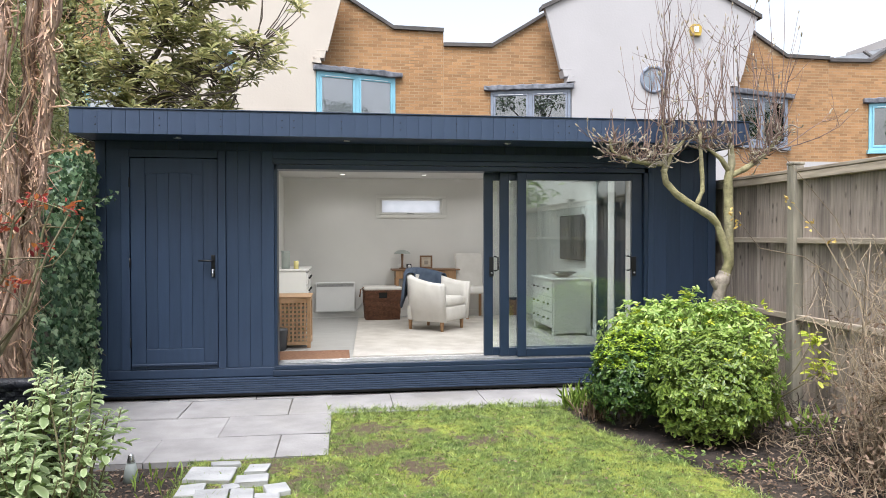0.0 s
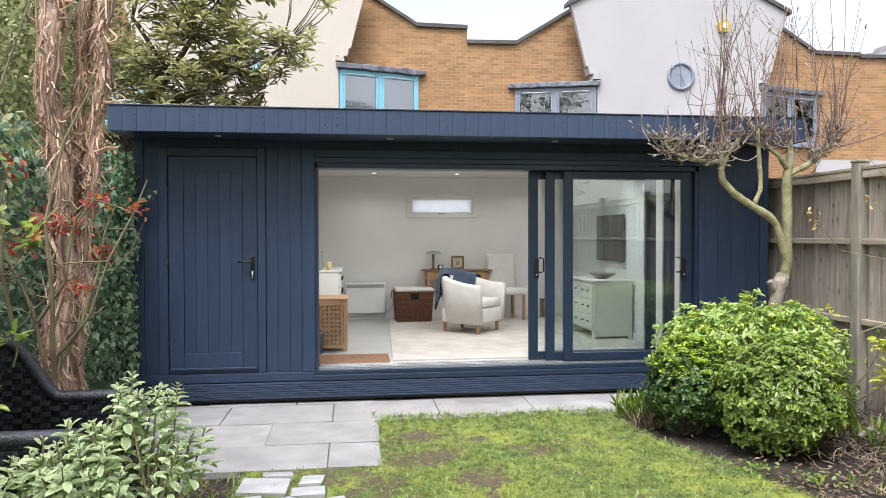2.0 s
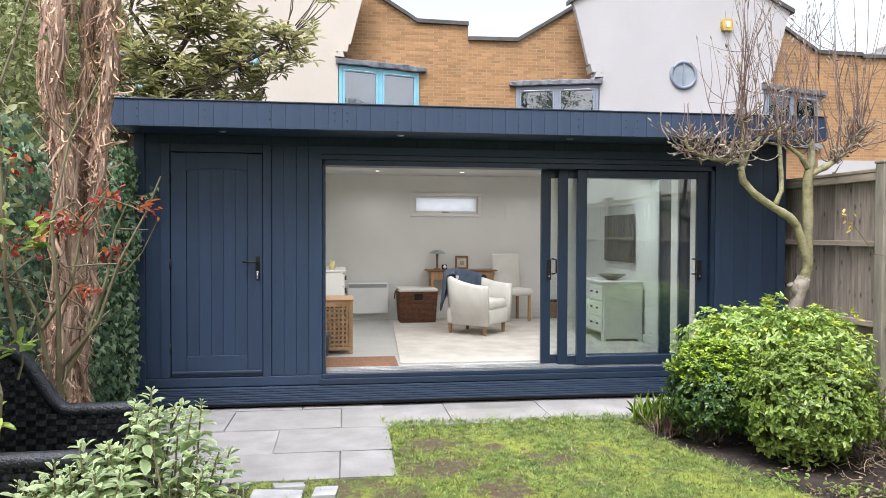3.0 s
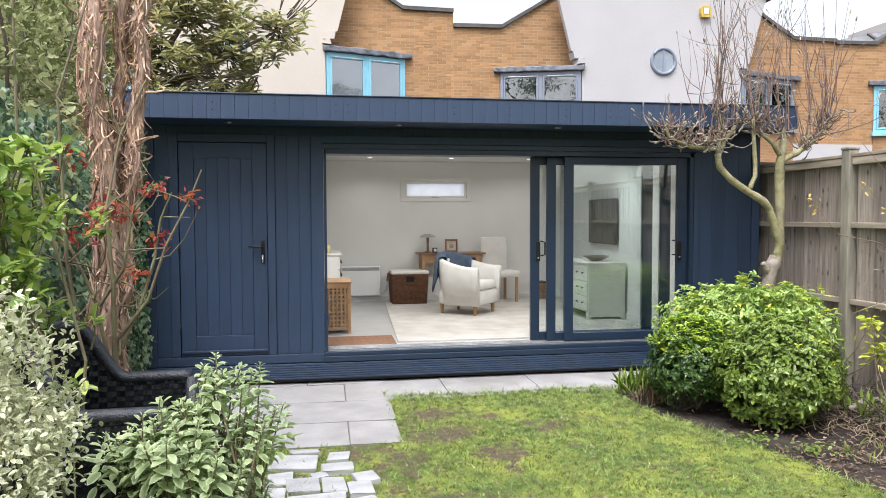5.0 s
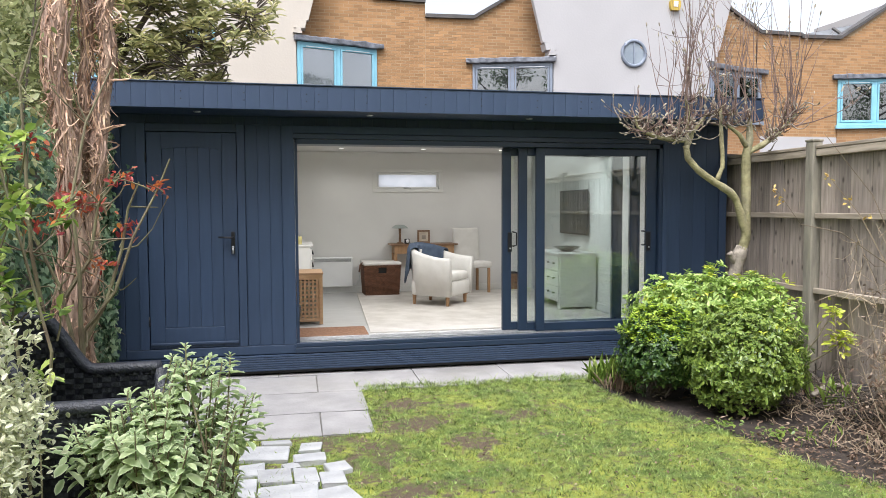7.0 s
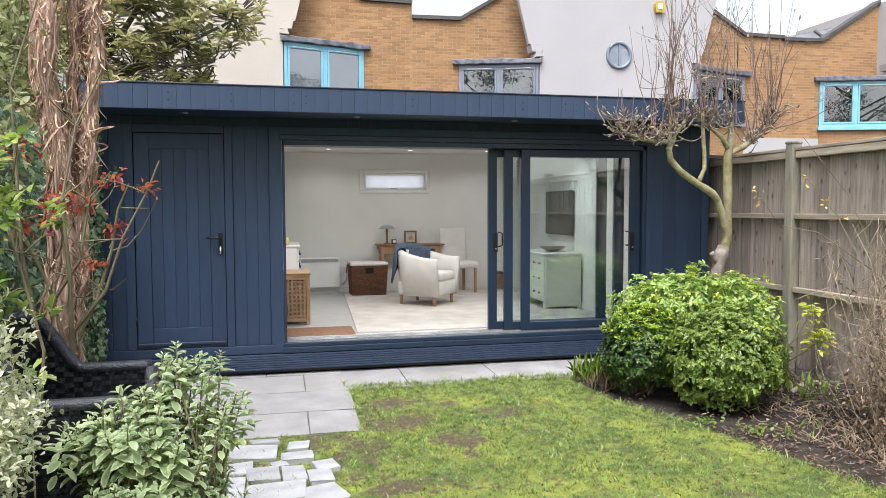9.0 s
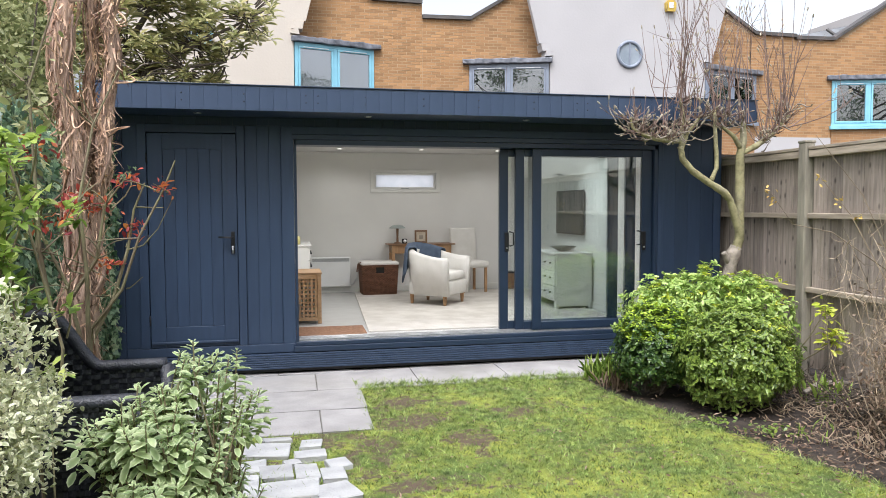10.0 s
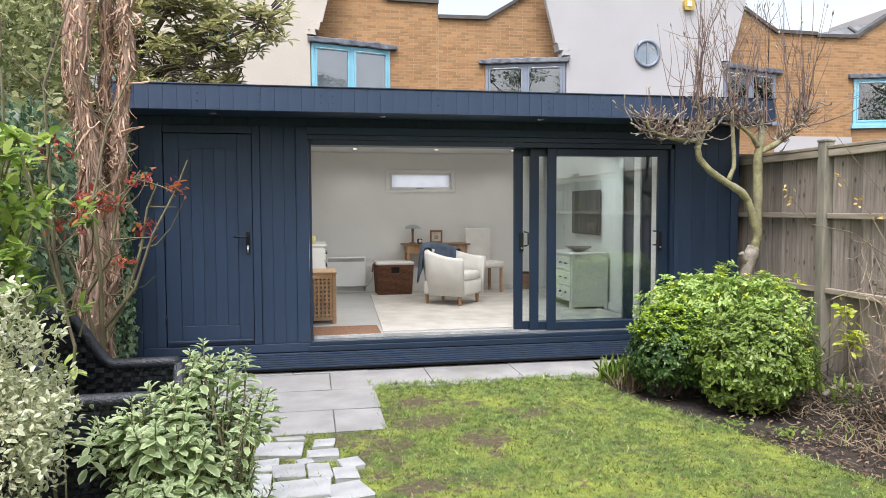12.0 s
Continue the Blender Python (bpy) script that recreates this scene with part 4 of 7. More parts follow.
# ---- terrace of houses beyond ----
def angled_window(parent, xn, xf, z0, z1, paint, label):
    """A canted two-light window from the tower's front corner back to the brick."""
    yn, yf = 10.02, 10.60
    a_ = math.degrees(math.atan2(yf - yn, xf - xn))
    ln = math.hypot(xf - xn, yf - yn)
    wdw = thing("window", "")
    wdw.parent = parent
    tagged(wdw, label)
    s = 1 if xf > xn else -1
    base_m = pose(xn, yn, 0, 0, 0, a_)
    # outer frame, mullion, sashes and panes along the slanting line
    f = 0.075

    def bit(name, u0, u1, v0, v1, d0, d1, mat_, bev=0.006):
        bm_ = bmesh.new()
        add_box(bm_, u0, u1, d0 * s, d1 * s, v0, v1, bev)
        ob = part(name, bm_, mat_, wdw)
        ob.matrix_world = base_m
        return ob
    bit("frame", 0, ln, z1 - f, z1, -0.03, 0.05, paint)
    bit("frame", 0, ln, z0, z0 + f, -0.03, 0.05, paint)
    bit("frame", 0, f, z0 + f, z1 - f, -0.03, 0.05, paint)
    bit("frame", ln - f, ln, z0 + f, z1 - f, -0.03, 0.05, paint)
    bit("mullion", ln / 2 - 0.05, ln / 2 + 0.05, z0 + f, z1 - f, -0.03, 0.05, paint)
    for u0, u1 in ((f, ln / 2 - 0.05), (ln / 2 + 0.05, ln - f)):
        bit("sash", u0 + 0.004, u1 - 0.004, z1 - f - 0.055, z1 - f - 0.004, -0.045, 0.02, paint)
        bit("sash", u0 + 0.004, u1 - 0.004, z0 + f + 0.004, z0 + f + 0.055, -0.045, 0.02, paint)
        bit("sash", u0 + 0.004, u0 + 0.05, z0 + f + 0.056, z1 - f - 0.056, -0.045, 0.02, paint)
        bit("sash", u1 - 0.05, u1 - 0.004, z0 + f + 0.056, z1 - f - 0.056, -0.045, 0.02, paint)
        bit("pane", u0 + 0.051, u1 - 0.051, z0 + f + 0.056, z1 - f - 0.056, -0.012, -0.006, HOUSE_GLASS, 0)
        bit("blind", u0 + 0.051, u1 - 0.051, z0 + f + 0.056, z1 - f - 0.056, 0.02, 0.03, WINDOW_BACKING, 0)
        bit("vent", u0 + 0.12, u1 - 0.12, z1 - f - 0.035, z1 - f - 0.02, -0.058, -0.046, WHITE_ENAMEL, 0.003)
    bit("window_sill", -0.02, ln + 0.05, z0 - 0.10, z0, -0.10, 0.05, paint)
    bm_c = bmesh.new()
    add_box(bm_c, -0.08, ln + 0.16, min(-0.13 * s, 0.12 * s), max(-0.13 * s, 0.12 * s), z1 + 0.005, z1 + 0.13, 0.02)
    long_ = [ed for ed in bm_c.edges if abs(ed.verts[0].co.x - ed.verts[1].co.x) > 0.5]
    bmesh.ops.subdivide_edges(bm_c, edges=long_, cuts=22, use_grid_fill=True)
    for v in bm_c.verts:
        q = v.co * 7 + Vector((xn * 3, 0, 0))
        v.co += Vector((0, noise.noise(q) * 0.02, noise.noise(q + Vector((5, 5, 0))) * 0.028))
    canopy = part("lead_canopy", bm_c, LEAD, wdw)
    canopy.matrix_world = base_m
    # spandrel below
    bit("apron", 0, ln, z0 - 0.9, z0 - 0.101, -0.01, 0.04, BRICK, 0)


def round_window(parent, x, z, paint):
    rw = thing("round_window", "")
    rw.parent = parent
    tagged(rw, "round porthole window with painted ring frame")
    bm_ = bmesh.new()
    seg = 36
    pts = [(x + 0.31 * math.cos(i * math.tau / seg), 9.985, z + 0.31 * math.sin(i * math.tau / seg)) for i in range(seg + 1)]
    add_tube(bm_, pts, 0.045, 8, False)
    part("ring", bm_, paint, rw, "", True)
    bm_ = bmesh.new()
    add_prism(bm_, [(x + 0.29 * math.cos(i * math.tau / seg), z + 0.29 * math.sin(i * math.tau / seg)) for i in range(seg)], 9.985, 9.995)
    part("pane", bm_, ROUND_GLASS, rw)
    box("mullion", x - 0.02, x + 0.02, 9.96, 9.984, z - 0.29, z + 0.29, paint, rw, 0.004)


# Pale sheet behind the panes: drawn blinds, lightened for the sky's reflection
WINDOW_BACKING = shade("pale_window_interior", (0.80, 0.81, 0.86), (0.72, 0.73, 0.78), 1.5, 0.8, 0.0)
# Dark sheet behind the panes, painted in for the shade of unlit rooms
ROOM_SHADE = shade("painted_room_shade", (0.06, 0.065, 0.075), (0.03, 0.03, 0.035), 1.5, 0.8, 0.0)
ROUND_GLASS = shade("grey_porthole_glass", (0.30, 0.34, 0.38), (0.22, 0.26, 0.3), 3, 0.1, 0.0)


def tower(parent, cx, lift_z, wall_mat, flare=1.0):
    z = lift_z
    half = [(2.10, 0), (2.10, 5.60 + z), (2.10 + 0.28 * flare, 5.602 + z), (2.10 + 0.43 * flare, 6.2 + z), (2.10 + 0.60 * flare, 6.86 + z), (2.10 + 0.68 * flare, 7.06 + z)]
    outline = [(cx + w_, q) for w_, q in half] + [(cx, 8.42 + z)] + [(cx - w_, q) for w_, q in half[::-1]]
    prism("tower_wall", [(cx - 2.10, 0), (cx + 2.10, 0), (cx + 2.10, 7.4 + z), (cx, 8.42 + z), (cx - 2.10, 7.4 + z)], 10.141, 14.0, wall_mat, parent, "smooth rendered projecting wall")
    prism("tower_front", outline, 10.0, 10.14, wall_mat, parent, "smooth rendered front with flared shoulders")
    for s in (-1, 1):
        bm_ = bmesh.new()
        add_prism(bm_, [(cx + s * (2.14 + 0.72 * flare), 7.02 + z), (cx + s * (2.14 + 0.72 * flare), 7.12 + z), (cx, 8.52 + z), (cx, 8.42 + z)], 9.93, 10.25)
        part("verge", bm_, COPING, parent)
        bm_ = bmesh.new()
        add_prism(bm_, [(cx + s * 2.05, 5.42 + z), (cx + s * 2.30, 5.42 + z), (cx + s * 2.34, 5.59 + z), (cx + s * 2.05, 5.59 + z)], 9.97, 10.3)
        part("corbel", bm_, wall_mat, parent)
        bm_ = bmesh.new()
        add_prism(bm_, [(cx + s * 2.03, 5.30 + z), (cx + s * 2.24, 5.28 + z), (cx + s * 2.20, 5.44 + z), (cx + s * 2.12, 5.42 + z)], 9.9, 10.2)
        part("lead_end", bm_, wall_mat, parent)


def wall_top(line, u):
    for (a_, p), (b_, q) in zip(line, line[1:]):
        if a_ <= u <= b_:
            return p + (q - p) * (u - a_) / (b_ - a_)
    return line[-1][1]


def brick_blocks(name, spots, parent):
    """Many bricks as one mesh; spots: the low corner, width and height of each."""
    sp = np.array(spots)
    x0, z0, w_, h_ = sp.T
    y0 = 10.616 + rng.normal(0, 0.0008, len(sp))
    y1 = np.full(len(sp), 10.63)
    c_ = 0.0015
    co_ = np.stack([np.stack(q, 1) for q in ((x0 + c_, y0, z0 + c_), (x0 + w_ - c_, y0, z0 + c_), (x0 + w_ - c_, y0, z0 + h_ - c_), (x0 + c_, y0, z0 + h_ - c_),
                                            (x0, y1, z0), (x0 + w_, y1, z0), (x0 + w_, y1, z0 + h_), (x0, y1, z0 + h_))], 1).reshape(-1, 3)
    f_ = np.array(((0, 1, 2, 3), (0, 4, 5, 1), (1, 5, 6, 2), (2, 6, 7, 3), (3, 7, 4, 0)))
    faces_ = (np.arange(len(sp))[:, None, None] * 8 + f_[None]).reshape(-1, 4)
    me_ = quick_mesh(name, co_, faces_)
    me_.polygons.foreach_set("use_smooth", [False] * len(me_.polygons))
    ob = link(name, me_, BRICK_UNIT, parent)
    ob["kind"] = "stuff"
    return ob


def brick_bay(parent, x_tower, x_party, lift_z, side):
    """The brick wall between a tower and the party line, with its curved dark coping. side: which way the party line lies."""
    z = lift_z
    span = abs(x_party - x_tower)
    line = [(0.0, 7.70), (0.45, 7.40), (1.2, 6.93), (1.62, 6.68), (1.86, 6.53), (span, 6.51)]
    pts = [(x_tower + side * u, q - 0.27 + z) for u, q in line]
    outline = [(x_tower, 3.5)] + pts + [(x_party, 3.5)]
    wall = prism("brick_wall", outline, 10.62, 10.86, BRICK_MORTAR, parent, "yellow stock brick wall")
    prism("house_body", [(x_tower, 3.5), (x_party, 3.5), (x_party, 5.9), (x_tower, 5.9)], 10.861, 13.5, BRICK_MORTAR, parent)
    spots = []
    row_, zz = 0, 3.52
    while zz < 7.6:
        lo, hi = min(x_tower, x_party), max(x_tower, x_party)
        xx = lo + 0.005 - (0.112 if row_ % 2 else 0.0)
        while xx < hi - 0.02:
            a_, b_ = max(xx, lo + 0.004), min(xx + 0.215, hi - 0.004)
            top_ = min(wall_top(line, abs(a_ - x_tower)), wall_top(line, abs(b_ - x_tower))) - 0.27 + z
            if b_ - a_ > 0.04 and zz + 0.05 < top_:
                spots.append((a_, zz, b_ - a_, min(0.065, top_ - zz)))
            xx += 0.225
        zz += 0.075
        row_ += 1
    near = [q for q in spots if 1.55 < q[0] < 4.4 and 4.2 < q[1] < 5.7 and q[2] > 0.21 and q[3] > 0.06][:150]
    rest = [q for q in spots if q not in set(near)]
    brick_blocks("brickwork", rest, wall)
    for q in near:
        ob = link("brick", BRICK_MESH, BRICK_PIECE, wall)
        ob.location = (q[0], rng.normal(0, 0.0008), q[1])
    prism("render_band", [(x_tower, 0), (x_party, 0), (x_party, 3.498), (x_tower, 3.498)], 10.60, 13.5, RENDER_WHITE, parent)
    bm_ = bmesh.new()
    for (ax, az), (bx_, bz_) in zip(pts, pts[1:]):
        add_prism(bm_, [(ax, az), (bx_, bz_), (bx_, bz_ + 0.09), (ax, az + 0.09)], 10.54, 10.9)
    part("coping", bm_, COPING, parent)


BRICK_UNIT = shade("yellow_stock_bricks", (0.42, 0.24, 0.112), (0.34, 0.185, 0.083), 1.1, 0.9, 0.5, 60, vary="island", amount=0.2, stain=0.45, stain_colour=(0.22, 0.135, 0.075), contrast=0.5)
BRICK_PIECE = shade("yellow_stock_brick_pieces", (0.42, 0.24, 0.112), (0.34, 0.185, 0.083), 1.1, 0.9, 0.5, 60, vary="object", amount=0.2, stain=0.45, stain_colour=(0.22, 0.135, 0.075), contrast=0.5)
BRICK_MORTAR = shade("sandy_brick_mortar", (0.46, 0.33, 0.20), (0.38, 0.265, 0.16), 3, 0.95, 0.5, 60)
bm = bmesh.new()
add_prism(bm, [(0, 0), (0.215, 0), (0.215, 0.065), (0, 0.065)], 10.616, 10.63)
for v in bm.verts:
    if v.co.y < 10.62:
        v.co.x += 0.0015 if v.co.x < 0.1 else -0.0015
        v.co.z += 0.0015 if v.co.z < 0.03 else -0.0015
BRICK_MESH = bpy.data.meshes.new("brick")
bmesh.ops.recalc_face_normals(bm, faces=bm.faces)
bm.to_mesh(BRICK_MESH)
bm.free()


def terrace(cx, lift_z, brick_z, wall_mat, paint_w, paint_e, inside_w, inside_e, label, flare=1.0):
    house = thing("terrace_house", label, "house", group="terrace beyond the garden")
    tower(house, cx, lift_z, wall_mat, flare)
    brick_bay(house, cx + 2.10, cx + 5.19, brick_z, 1)
    brick_bay(house, cx - 2.10, cx - 5.17, brick_z, -1)
    global WINDOW_BACKING
    WINDOW_BACKING = inside_e
    angled_window(house, cx + 2.12, cx + 3.99, 3.88 + lift_z, 5.13 + lift_z, paint_e, "canted two-light window under a lead canopy")
    WINDOW_BACKING = inside_w
    angled_window(house, cx - 2.12, cx - 3.99, 3.88 + lift_z, 5.13 + lift_z, paint_w, "canted two-light window under a lead canopy")
    round_window(house, cx, 5.42 + lift_z * 0.3, paint_w)
    return house


PALEROOM = WINDOW_BACKING
terrace(-2.06, 0.26, 0.32, RENDER_CREAM, SKYBLUE, SKYBLUE, PALEROOM, PALEROOM, "terrace house, cream render and yellow brick, sky-blue windows")
terrace(8.30, 0.0, -0.03, RENDER_WHITE, SLATEBLUE, SLATEBLUE, ROOM_SHADE, ROOM_SHADE, "terrace house, white render and yellow brick, grey-blue windows")
terrace(18.66, -0.05, -0.08, RENDER_WHITE, SKYBLUE, SKYBLUE, ROOM_SHADE, ROOM_SHADE, "terrace house, white render and yellow brick, blue windows", 0.0)
# alarm box on the white tower
bm = bmesh.new()
add_prism(bm, [(9.27, 6.52), (9.49, 6.52), (9.52, 6.62), (9.52, 6.74), (9.46, 6.80), (9.30, 6.80), (9.24, 6.74), (9.24, 6.62)], 9.90, 10.0)
alarm = part("alarm_box", bm, shade("yellow_plastic", (0.58, 0.40, 0.07), None, 5, 0.4, 0.0, contrast=1.0), None)
tagged(alarm, "yellow alarm box on the white tower wall", "alarm box")
box("cover", 9.32, 9.44, 9.885, 9.899, 6.60, 6.74, WHITE_ENAMEL, alarm, 0.004, "white front plate")
# roof light behind the parapet
roof_light = thing("roof_light", "sloping grey roof light behind the brick parapet", "roof light")
ROOF_GREY = shade("grey_roof_sheet", (0.20, 0.21, 0.22), (0.14, 0.145, 0.15), 3, 0.45, 0.1, 30)
m_ = pose(15.2, 11.6, 6.34, 40, -12, 0)
for i in range(4):
    ob = box("glazing_bar", -1.6 + i * 1.05, -1.52 + i * 1.05, -0.6, 0.6, 0, 0.08, COPING, roof_light, 0.005)
    ob.matrix_world = m_
for i in range(3):
    ob = box("pane", -1.51 + i * 1.05, -0.56 + i * 1.05, -0.6, 0.6, 0.02, 0.03, ROOF_GREY, roof_light)
    ob.matrix_world = m_
ob = box("kerb", -1.7, 1.8, -0.66, 0.66, -0.12, -0.002, COPING, roof_light)
ob.matrix_world = m_


# ---- planting ----
def shrub(name, label, category, masses, count, length, width, kind, material, base_z=0.0, gold=0, flat=0.25, tip=LEAF_GOLD, petals=7, rough=0.2):
    """A rounded shrub of many leaves over a frame of twigs. masses: centre and size of each lump."""
    sh = thing(name, label, category)
    allp, alld = [], []
    for i, (c, s) in enumerate(masses):
        p, d = lumpy(count // len(masses), c, s, 3.7 * i + len(name), low=-0.85, rough=rough)
        allp.append(p)
        alld.append(d)
    p, d = np.concatenate(allp), np.concatenate(alld)
    ok = p[:, 2] > base_z + 0.02
    p, d = p[ok], d[ok]
    tips = p[::petals]
    td = d[::petals]
    P_ = np.repeat(tips, petals, axis=0) + rng.normal(0, length * 0.16, (len(tips) * petals, 3))
    D_ = np.repeat(unit(td + np.array((0, 0, 0.35)) + rng.normal(0, 0.2, td.shape)), petals, axis=0)
    around = rng.normal(0, 1, D_.shape)
    around = unit(around - (around * D_).sum(1, keepdims=True) * D_)
    way = around + D_ * rng.uniform(-0.1, 0.8, (len(D_), 1))
    leaves("crown", P_, way, length * rng.uniform(0.6, 1.2, len(P_)), width, kind, material, sh, facing=D_, tumble=flat)
    inner = np.concatenate([lumpy(count // (3 * len(masses)), c, tuple(q * 0.72 for q in s), 9.1 + i)[0] for i, (c, s) in enumerate(masses)])
    inner = inner[inner[:, 2] > base_z + 0.01]
    leaves("inner_crown", inner, rng.normal(0, 1, inner.shape), length * 1.1, width, kind, material, sh, tumble=1.0)
    bm_ = bmesh.new()
    for c, s in masses:
        ends, _ = lumpy(38, c, tuple(q * 0.9 for q in s), 1.0)
        starts = [(c[0] + rng.normal(0, 0.05), c[1] + rng.normal(0, 0.05), base_z) for _ in ends]
        add_sticks(bm_, starts, ends, 0.008, 0.003, 0.08)
    part("stem_mass", bm_, LIMB, sh)["kind"] = "stuff"
    if gold:
        top = p[(p[:, 2] > np.quantile(p[:, 2], 0.6))]
        pick = top[rng.integers(0, len(top), gold)]
        pp = np.repeat(pick, 7, axis=0) + rng.normal(0, 0.008, (gold * 7, 3)) + np.array((0, 0, 0.015))
        ww = rng.normal(0, 1, pp.shape) * np.array((1, 1, 0.25)) + np.array((0, 0, 0.3))
        leaves("young_leaves", pp, ww, length * 1.05 * rng.uniform(0.7, 1.2, len(pp)), width, kind, tip, sh, "yellow young leaf tips", tumble=0.3)
    return sh


shrub("evergreen_shrub", "rounded glossy green evergreen shrub beside the lawn", "shrub",
      [((3.43, -1.90, 0.36), (0.46, 0.44, 0.42))], 10500, 0.044, 0.42, "oval", LEAF_EUON, gold=16, petals=6, rough=0.12)
shrub("box_shrub", "clipped dark green shrub with bright yellow-green top", "shrub",
      [((2.98, -1.42, 0.38), (0.34, 0.36, 0.35))], 8500, 0.036, 0.5, "oval", LEAF_VIVID, gold=430, tip=LEAF_BOXTIP, petals=6, rough=0.1)
shrub("mexican_orange_shrub", "large light green shrub with yellow young leaves", "shrub",
      [((3.54, -1.18, 0.62), (0.50, 0.40, 0.40)), ((3.92, -1.32, 0.56), (0.38, 0.40, 0.44)), ((3.24, -1.08, 0.55), (0.38, 0.34, 0.40))], 9000, 0.056, 0.40, "oval", LEAF_CHOI, gold=75, petals=9, rough=0.15)
# two yellow sprays that stand clear of the shrub
spray = thing("yellow_spray", "yellow-leaved side shoot of the shrub", "shrub")
tube("stem", [(4.1, -1.5, 0.1), (4.32, -1.62, 0.45), (4.42, -1.68, 0.68)], [0.008, 0.006, 0.004], GREENSTEM, spray)
tube("stem", [(4.1, -1.5, 0.1), (4.30, -1.75, 0.35), (4.42, -1.80, 0.46)], [0.008, 0.006, 0.004], GREENSTEM, spray)
pp = np.concatenate([np.array((4.42, -1.68, 0.68)) + rng.normal(0, 0.045, (40, 3)), np.array((4.42, -1.80, 0.46)) + rng.normal(0, 0.05, (50, 3))])
leaves("leaf_spray", pp, rng.normal(0, 1, pp.shape) * np.array((1, 1, 0.3)), 0.085, 0.4, "oval", LEAF_GOLD, spray)["kind"] = "stuff"

# sage in the foreground
sage = thing("sage_bush", "grey-green felted sage bush", "shrub")
tips, ways = [], []
HEART = np.array((-0.45, -4.50, 0.56))
while len(tips) < 185:
    d = unit(rng.normal(0, 1, 3))
    if d[2] < -0.35:
        continue
    tip = HEART + d * np.array((0.255, 0.28, 0.42)) * rng.uniform(0.70, 1.04) * (1 + 0.36 * noise.noise(Vector(d) * 2.8 + Vector((4.2, 0, 1))))
    if tips and min(np.linalg.norm(tip - q) for q in tips) < 0.048:
        continue
    tips.append(tip)
    ways.append(unit(d * 0.55 + np.array((0, 0, 0.8))))
for cx, cy, cz, k_ in ((-0.36, -4.44, 1.065, 12), (-0.25, -4.48, 0.93, 10), (-0.62, -4.52, 0.94, 10), (-0.50, -4.48, 0.95, 10), (-0.68, -4.62, 0.64, 5), (-0.69, -4.46, 0.86, 9)):
    for i in range(k_):
        tips.append(np.array((cx, cy, cz)) + rng.normal(0, 1, 3) * np.array((0.05, 0.05, 0.03)))
        ways.append(unit(np.array((rng.normal(0, 0.25), rng.normal(-0.1, 0.25), 1))))
tips, ways = np.array(tips), np.array(ways)
bm = bmesh.new()
add_sticks(bm, [(HEART[0] + rng.normal(0, 0.05), HEART[1] + rng.normal(0, 0.05), 0.0) for _ in tips], tips, 0.006, 0.0025, 0.05)
part("stem_mass", bm, GREENSTEM, sage)["kind"] = "stuff"
P, D, L, UP = [], [], [], []
for tip, ax_ in zip(tips, ways):
    side_a = unit(np.cross(ax_, rng.normal(0, 1, 3)))
    side_b = np.cross(ax_, side_a)
    big = rng.uniform(0.75, 1.15)
    for j in range(9):
        reach = side_a if j % 2 == 0 else side_b
        rise = (1.4, 0.95, 0.65, 0.45, 0.30, 0.18, 0.06, -0.05, -0.15)[j]
        for sg in (-1, 1):
            out = reach * sg + ax_ * rise + rng.normal(0, 0.16, 3)
            P.append(tip - ax_ * (0.007 * j + 0.0012 * j * j) + reach * sg * 0.003)
            D.append(out)
            UP.append(ax_ + reach * sg * -0.25)
            L.append((0.018, 0.027, 0.039, 0.050, 0.058, 0.065, 0.070, 0.072, 0.068)[j] * big * rng.uniform(0.72, 1.0))
leaves("foliage", np.array(P), np.array(D), np.array(L), 0.44, "felt", LEAF_SAGE, sage, facing=np.array(UP), tumble=0.15)

# cream-edged pittosporum in the foreground
vari = thing("variegated_shrub", "cream and grey-green variegated small-leaved shrub", "shrub")
p, d = lumpy(24000, (-0.96, -5.02, 0.82), (0.34, 0.32, 0.52), 4.4, low=-0.9, rough=0.22)
ok = p[:, 0] < -0.80 + 0.55 * (p[:, 2] - 0.75) + rng.normal(0, 0.03, len(p))
p, d = p[ok], d[ok]
leaves("crown", p, d * 0.5 + rng.normal(0, 0.7, d.shape), 0.0205 * rng.uniform(0.6, 1.3, len(p)), 0.5, "oval", LEAF_VARI, vari, tumble=0.6)
p, d = lumpy(1600, (-0.97, -5.02, 0.82), (0.25, 0.24, 0.42), 4.4, low=-0.9)
ok = p[:, 0] < -0.90 + 0.5 * (p[:, 2] - 0.75)
p, d = p[ok], d[ok]
leaves("inner_crown", p, rng.normal(0, 1, d.shape), 0.028, 0.55, "oval", LEAF_VARI, vari, tumble=0.9)
bm = bmesh.new()
ends, _ = lumpy(60, (-0.97, -5.02, 0.82), (0.32, 0.30, 0.5), 4.4, low=-0.9)
ends = ends[ends[:, 0] < -0.88 + 0.5 * (ends[:, 2] - 0.75)]
add_sticks(bm, [(-0.93 + rng.normal(0, 0.04), -5.02, 0) for _ in ends], ends, 0.009, 0.003, 0.06)
part("stem_mass", bm, LIMB, vari)["kind"] = "stuff"

